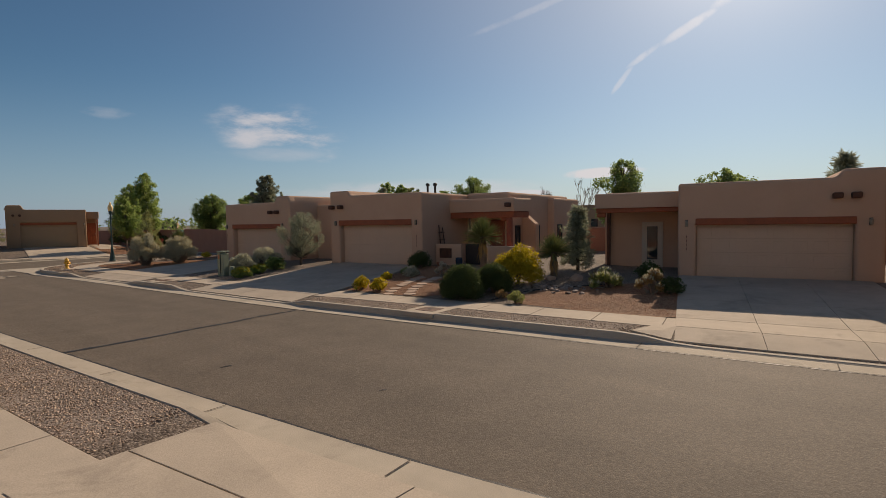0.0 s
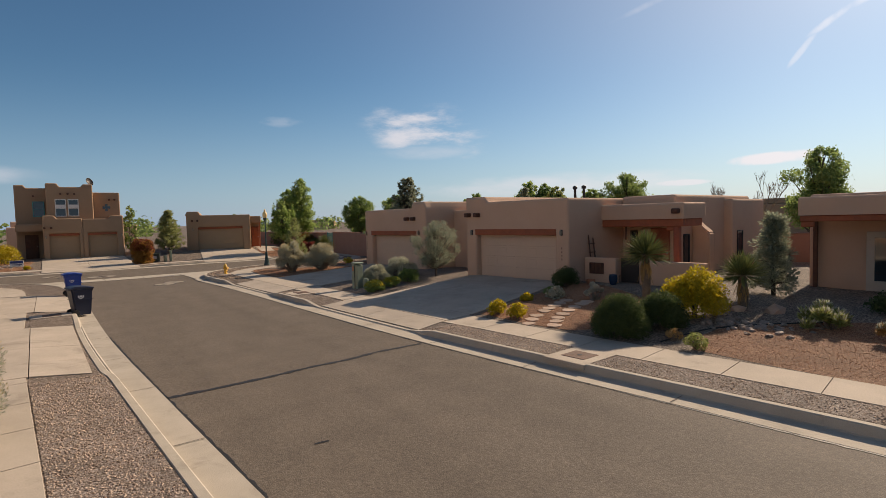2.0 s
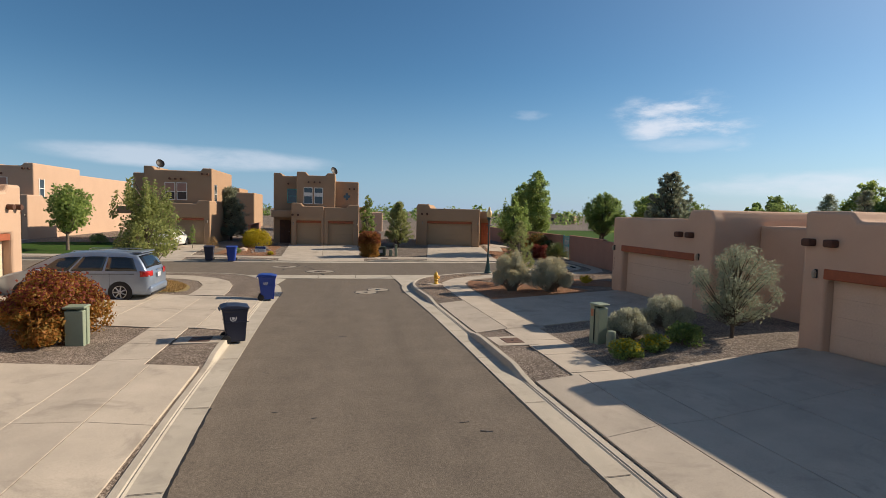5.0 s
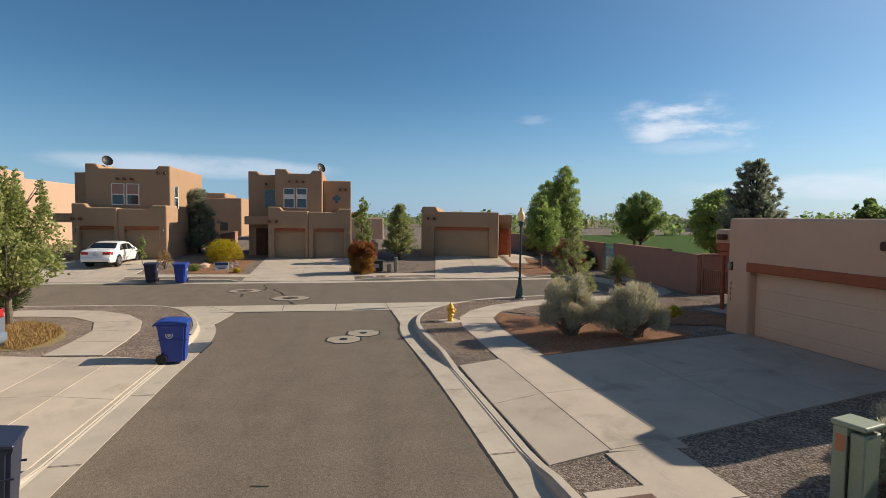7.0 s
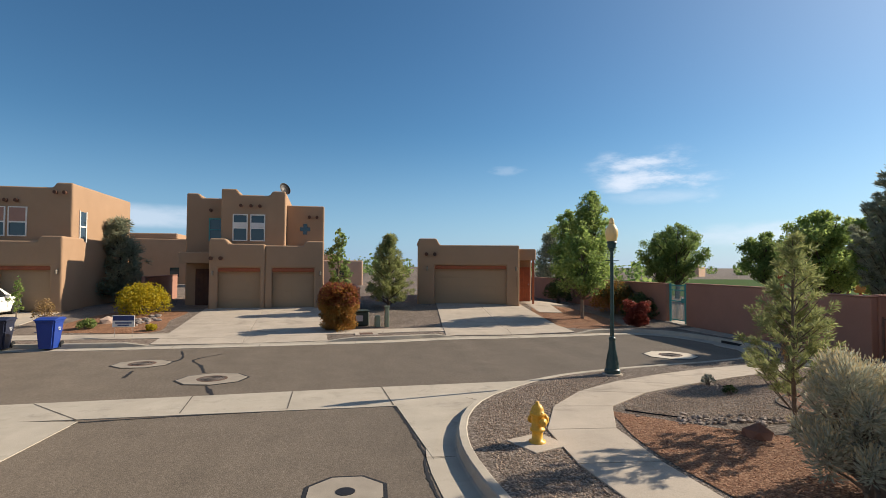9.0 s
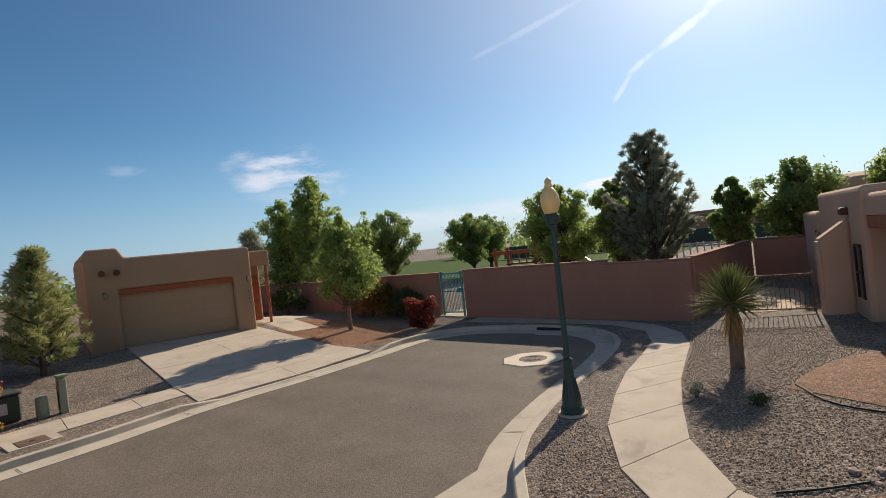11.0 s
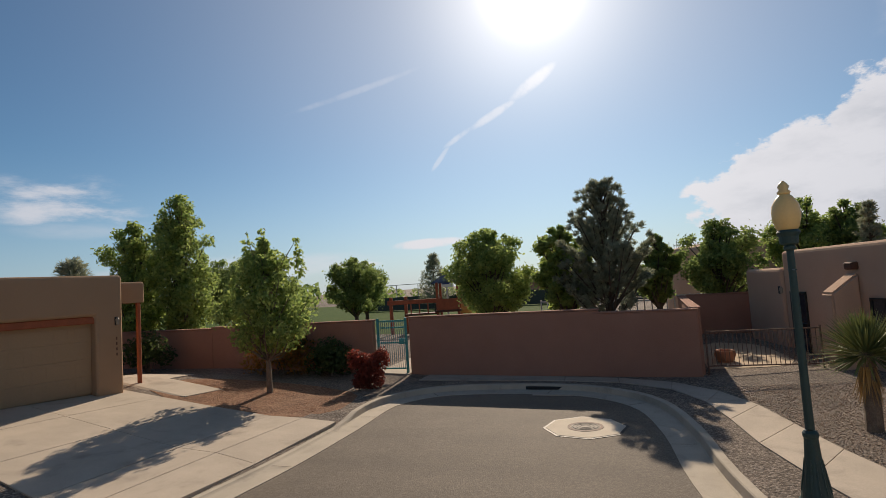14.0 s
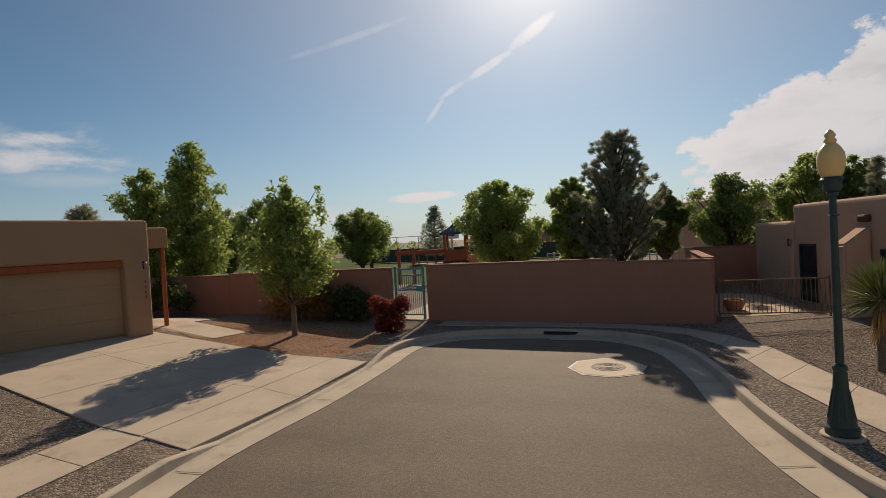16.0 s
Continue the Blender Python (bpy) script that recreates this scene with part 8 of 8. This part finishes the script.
# ---------------------------------------------------------------- park furniture and distance
play = thing("play_tower", "brown park play tower with pointed blue-grey roof", "play tower", (-51.3, 36.5, 0.4), 12)
for px_, py_ in ((-0.6, -0.6), (0.6, -0.6), (0.6, 0.6), (-0.6, 0.6)):
    part("post", boxed(px_ - 0.07, px_ + 0.07, py_ - 0.07, py_ + 0.07, 0, 2.9, 0.02, 1), BEAM, play)
part("deck", boxed(-0.75, 0.75, -0.75, 0.75, 1.2, 1.32, 0.02, 1), BEAM_DARK, play)
roof = bmesh.new()
lathe(roof, [(1.05, 2.85), (0.95, 2.95), (0.35, 3.3), (0.05, 3.55), (0.02, 3.6)], 4)
part("roof", roof, BIN_NAVY, play, "pointed dark roof")
for px_ in (-0.6, 0.6):
    part("rail", boxed(px_ - 0.03, px_ + 0.03, -0.6, 0.6, 2.0, 2.08), BEAM, play)
part("slide", tube(bmesh.new(), [(0.7, 0, 1.35), (1.5, -0.1, 1.3), (2.4, -0.3, 0.85), (3.1, -0.5, 0.35), (3.6, -0.6, 0.25)], 0.3, 12), SLIDE, play, "orange moulded tube slide")
for px_ in (-3.5, -2.6):
    part("post", boxed(px_ - 0.09, px_ + 0.09, -0.09, 0.09, 0, 2.2, 0.02, 1), BEAM, play)
part("bridge_beam", boxed(-3.7, -0.55, -0.12, 0.12, 1.75, 2.0, 0.02, 1), BEAM, play, "orange-brown climbing beam")
part("bridge_deck", boxed(-2.6, -0.7, -0.5, 0.5, 1.1, 1.2, 0.02, 1), BEAM_DARK, play)
for px_ in (-2.2, -1.7, -1.2):
    part("baluster", boxed(px_ - 0.03, px_ + 0.03, -0.5, -0.44, 1.2, 1.75), BEAM, play)
part("panel", boxed(-0.62, 0.62, -0.68, -0.62, 1.32, 1.95, 0.01, 1), BEAM, play)

hoop = thing("basketball_hoop", "white basketball backboard on a post", "basketball hoop", (-53.5, 41.97, 0.4), 5)
part("pole", tube(bmesh.new(), [(0, 0, 0), (0, 0, 3.2)], 0.06, 8), STEEL, hoop)
part("backboard", boxed(-0.55, 0.55, -0.2, -0.16, 2.6, 3.2, 0.02, 1), WHITE, hoop)
part("mark", boxed(-0.25, 0.25, -0.21, -0.2, 2.8, 3.15), PLUM, hoop)


def far_fence(x0, y0, x1, y1, h, z, label, mat):
    """A run of pale picket fence."""
    d = Vector((x1 - x0, y1 - y0))
    f = thing("picket_fence", label, "fence", (x0, y0, z), math.degrees(math.atan2(d.y, d.x)))
    n = int(d.length / 0.35)
    part("rail", boxed(0, d.length, -0.02, 0.02, h - 0.1, h - 0.03), mat, f)
    part("rail", boxed(0, d.length, -0.02, 0.02, 0.15, 0.22), mat, f)
    for i in range(n + 1):
        part("picket", boxed(i * d.length / n - 0.03, i * d.length / n + 0.03, -0.03, 0.03, 0, h), mat, f)
    return f


far_fence(-46.0, 36.6, -34.0, 35.8, 1.5, 0.42, "pale fence beyond the park", PALE_GREY)


def tank():
    t = thing("water_tank", "wide tan water tank beyond the roofs", "water tank", (-35.5, 43.0, 0.4), 0)
    part("shell", lathe(bmesh.new(), [(4, 0), (4, 3.75), (3.9, 3.9)], 72), STUCCO, t)
    part("dome", lathe(bmesh.new(), [(3.9, 3.9), (2.9, 4.1), (1.5, 4.2), (0.2, 4.25)], 72), STUCCO, t)
    for i in range(24):
        a = 2 * math.pi * i / 24
        part("post", tube(bmesh.new(), [(3.75 * math.cos(a), 3.75 * math.sin(a), 3.9), (3.75 * math.cos(a), 3.75 * math.sin(a), 4.4)], 0.02, 4), STEEL, t)
    return t


tank()


def far_house(x, y, w, d, h, turn, mat):
    f = thing("house", "distant low stucco house on the skyline", "house", (x, y, 0.4), turn, "distant houses")
    part("wall", boxed(-w / 2, w / 2, -d / 2, d / 2, -0.3, h, 0.1, 1), mat, f)
    part("parapet", boxed(-w / 2 + 0.4, w / 3, -d / 2 + 1, d / 2 - 0.4, h, h + 0.7, 0.1, 1), mat, f)
    for i in range(3):
        u = -w / 3 + i * w / 3
        part("window", boxed(u - 0.5, u + 0.5, -d / 2 - 0.03, -d / 2 + 0.05, 1.0, 2.1), GLASS, f)
    return f


for args in ((-155, 104, 9, 8, 2.6, 40, STUCCO_PALE), (-190, 84, 9, 8, 2.8, 60, STUCCO_PALE), (-30, 78, 20, 10, 3.4, -5, STUCCO_FAR), (-90, 5, 14, 9, 3.0, 90, STUCCO), (-100, -14, 14, 9, 5.5, 90, STUCCO_FAR), (-50, 84, 22, 9, 3.0, 5, STUCCO_WALL), (-78, -34, 12, 10, 6.2, 90, STUCCO_FAR)):
    far_house(*args)


court = thing("court_fence", "dark screened court fence beyond the lawn", "fence", (-76.0, 68.0, 0.4), -6)
part("screen", boxed(0, 40, -0.03, 0.03, 0.1, 1.7), BOX_DARK, court, "dark windscreen cloth")
for i in range(14):
    part("post", tube(bmesh.new(), [(i * 40 / 13, 0.06, 0), (i * 40 / 13, 0.06, 3.2)], 0.05, 6), STEEL, court)
part("rail", tube(bmesh.new(), [(0, 0.06, 3.2), (40, 0.06, 3.2)], 0.035, 6), STEEL, court)


# ---------------------------------------------------------------- grass
def grass_stuff(outline, per_m2, height, mat, seed, label):
    """Blades standing over a patch of lawn."""
    rng = np.random.default_rng(seed)
    arr = np.array(outline, float)
    lo, hi = arr.min(0), arr.max(0)
    n = int((hi - lo).prod() * per_m2)
    p = lo + rng.random((n, 2)) * (hi - lo)
    keep = np.array([inside(x, y, arr) for x, y in p])
    p = p[keep]
    z = np.array([ground_z(x, y) for x, y in p])
    c = np.column_stack([p, z + 0.012 + height * 0.5])
    up = rng.normal(0, 0.45, c.shape) + np.array([0, 0, 1.0])
    me = plume_mesh("lawn_grass", c, up, rng.normal(0, 1, c.shape), height, mat, rng)
    return tagged(new("lawn_grass", me), label, "grass", kind="stuff")


grass_stuff([(-35.2, -2.12), (-34.3, -0.9), (-33.4, -0.35), (-32.29, -0.19), (-31.48, -0.37), (-31.49, -3.04), (-33.39, -3.48), (-34.49, -3.2)], 900, 0.06, LEAF_DRY, 61, "dry straw-coloured grass blades")

# ---------------------------------------------------------------- loose gravel
def gravel_stuff(outline, per_m2, size, mat, seed, label):
    """Loose small stones strewn over a verge."""
    rng = np.random.default_rng(seed)
    arr = np.array(outline, float)
    lo, hi = arr.min(0), arr.max(0)
    n = int((hi - lo).prod() * per_m2)
    p = lo + rng.random((n, 2)) * (hi - lo)
    a, b = arr, np.roll(arr, -1, 0)
    ok = np.zeros(n, bool)
    for (ax, ay), (bx, by) in zip(a, b):
        ok ^= ((ay > p[:, 1]) != (by > p[:, 1])) & (p[:, 0] < (bx - ax) * (p[:, 1] - ay) / (by - ay + 1e-12) + ax)
    p = p[ok]
    n = len(p)
    z = ground_heights(p)
    s = size * rng.uniform(0.5, 1.5, (n, 1)) * rng.uniform(0.7, 1.3, (n, 3))
    s[:, 2] *= 0.7
    octa = np.array([(1, 0, 0), (0, 1, 0), (-1, 0, 0), (0, -1, 0), (0, 0, 1), (0, 0, -1)], float)
    an = rng.uniform(0, 6.28, n)
    local = octa[None] * s[:, None] * rng.uniform(0.75, 1.2, (n, 6, 1))
    c, sn = np.cos(an)[:, None], np.sin(an)[:, None]
    x = local[:, :, 0] * c - local[:, :, 1] * sn + p[:, :1]
    y = local[:, :, 0] * sn + local[:, :, 1] * c + p[:, 1:]
    zz = local[:, :, 2] + z[:, None] + 0.3 * s[:, 2:3] + 0.004
    verts = np.stack([x, y, zz], 2).reshape(-1, 3)
    tri = np.array([(0, 1, 4), (1, 2, 4), (2, 3, 4), (3, 0, 4), (1, 0, 5), (2, 1, 5), (3, 2, 5), (0, 3, 5)])
    faces = (tri[None] + (np.arange(n) * 6)[:, None, None]).reshape(-1)
    me = bpy.data.meshes.new("loose_gravel")
    me.vertices.add(len(verts))
    me.vertices.foreach_set("co", verts.astype(np.float32).ravel())
    me.loops.add(len(faces))
    me.loops.foreach_set("vertex_index", faces.astype(np.int32))
    me.polygons.add(len(faces) // 3)
    me.polygons.foreach_set("loop_start", np.arange(0, len(faces), 3, dtype=np.int32))
    me.update(calc_edges=True)
    me.validate()
    me.materials.append(mat)
    return tagged(new("loose_gravel", me), label, "gravel", kind="stuff")


PEBBLE_GREY = leaf_material("pebble_grey", (0.61, 0.465, 0.355), (0.205, 0.146, 0.107), 0.9, 0.0)
PEBBLE_RED = leaf_material("pebble_red", (0.50, 0.27, 0.16), (0.25, 0.11, 0.06), 0.9, 0.0)


def verge(line, side, d0, d1, lo, hi):
    a = [tuple(p) for p, q in zip(shifted(line, side * d0), line) if lo < q[0] < hi]
    b = [tuple(p) for p, q in zip(shifted(line, side * d1), line) if lo < q[0] < hi]
    return a + b[::-1]


for outline in (verge(KERB_S, 1, 0.03, 1.2, -14.0, -5.1), verge(KERB_N, -1, 0.03, 0.93, -13.1, -2.9)):
    single("gravel_verge", cdt_patch(outline, 0.7, lambda x, y: ground_z(x, y) + 0.008), GRAVEL_GREY, "mixed pale gravel strip behind the kerb", "gravel", kind="structure")
gravel_stuff(verge(KERB_S, 1, 0.03, 1.2, -14.0, -5.1), 900, 0.015, PEBBLE_GREY, 1, "loose grey-brown stones on the verge")
gravel_stuff(verge(KERB_N, -1, 0.03, 0.93, -13.1, -2.9), 600, 0.015, PEBBLE_GREY, 2, "loose grey-brown stones on the verge")
gravel_stuff([(-29.97, 10.14), (-32.99, 9.87), (-35.09, 10.1), (-36.65, 10.84), (-37.75, 12.1), (-38.58, 13.51), (-38.36, 14.57), (-37.6, 13.76), (-36.74, 12.6), (-35.71, 11.72), (-34.16, 11.06), (-29.95, 11.09)], 700, 0.012, PEBBLE_GREY, 3, "loose grey-brown stones at the corner verge")
gravel_stuff([(-36.75, 14.56), (-36.12, 13.42), (-35.16, 13), (-34.23, 14.16), (-33.51, 15.96), (-35.17, 17.54), (-34.99, 19.91), (-35.67, 22.25), (-39.01, 22.15), (-38.27, 20), (-37.89, 18.11), (-37.48, 16.51)], 650, 0.012, PEBBLE_GREY, 4, "loose grey-brown stones in the corner yard")
gravel_stuff([(-35.54, 12.87), (-33.36, 12.37), (-29.94, 12.48), (-28.85, 12.59), (-29.29, 14.47), (-30.42, 16.87), (-32.53, 15.25), (-34.04, 13.86)], 700, 0.014, PEBBLE_RED, 5, "loose red-brown stones in the corner bed")
gravel_stuff([(-13.4, 13.2), (-11, 13.21), (-9.9, 13.72), (-10.13, 16.33), (-12.53, 17.92), (-13.95, 18.16), (-13.9, 15.36)], 700, 0.016, PEBBLE_RED, 6, "loose red-brown stones beside the drive")
gravel_stuff([(-7.14, 13.77), (-5.1, 13.65), (-3.1, 14.01), (-3.72, 16.61), (-4.93, 18.01), (-6.33, 16.99), (-7.47, 15.52)], 700, 0.016, PEBBLE_RED, 7, "loose red-brown stones by the footpath")

gravel_stuff([(-54.26, 19.3), (-51.84, 18.38), (-48.4, 18.54), (-48.2, 19.66), (-48.94, 20.84), (-51.04, 21.24), (-54.06, 20.89)], 500, 0.016, PEBBLE_RED, 8, "loose red-brown stones under the young tree")
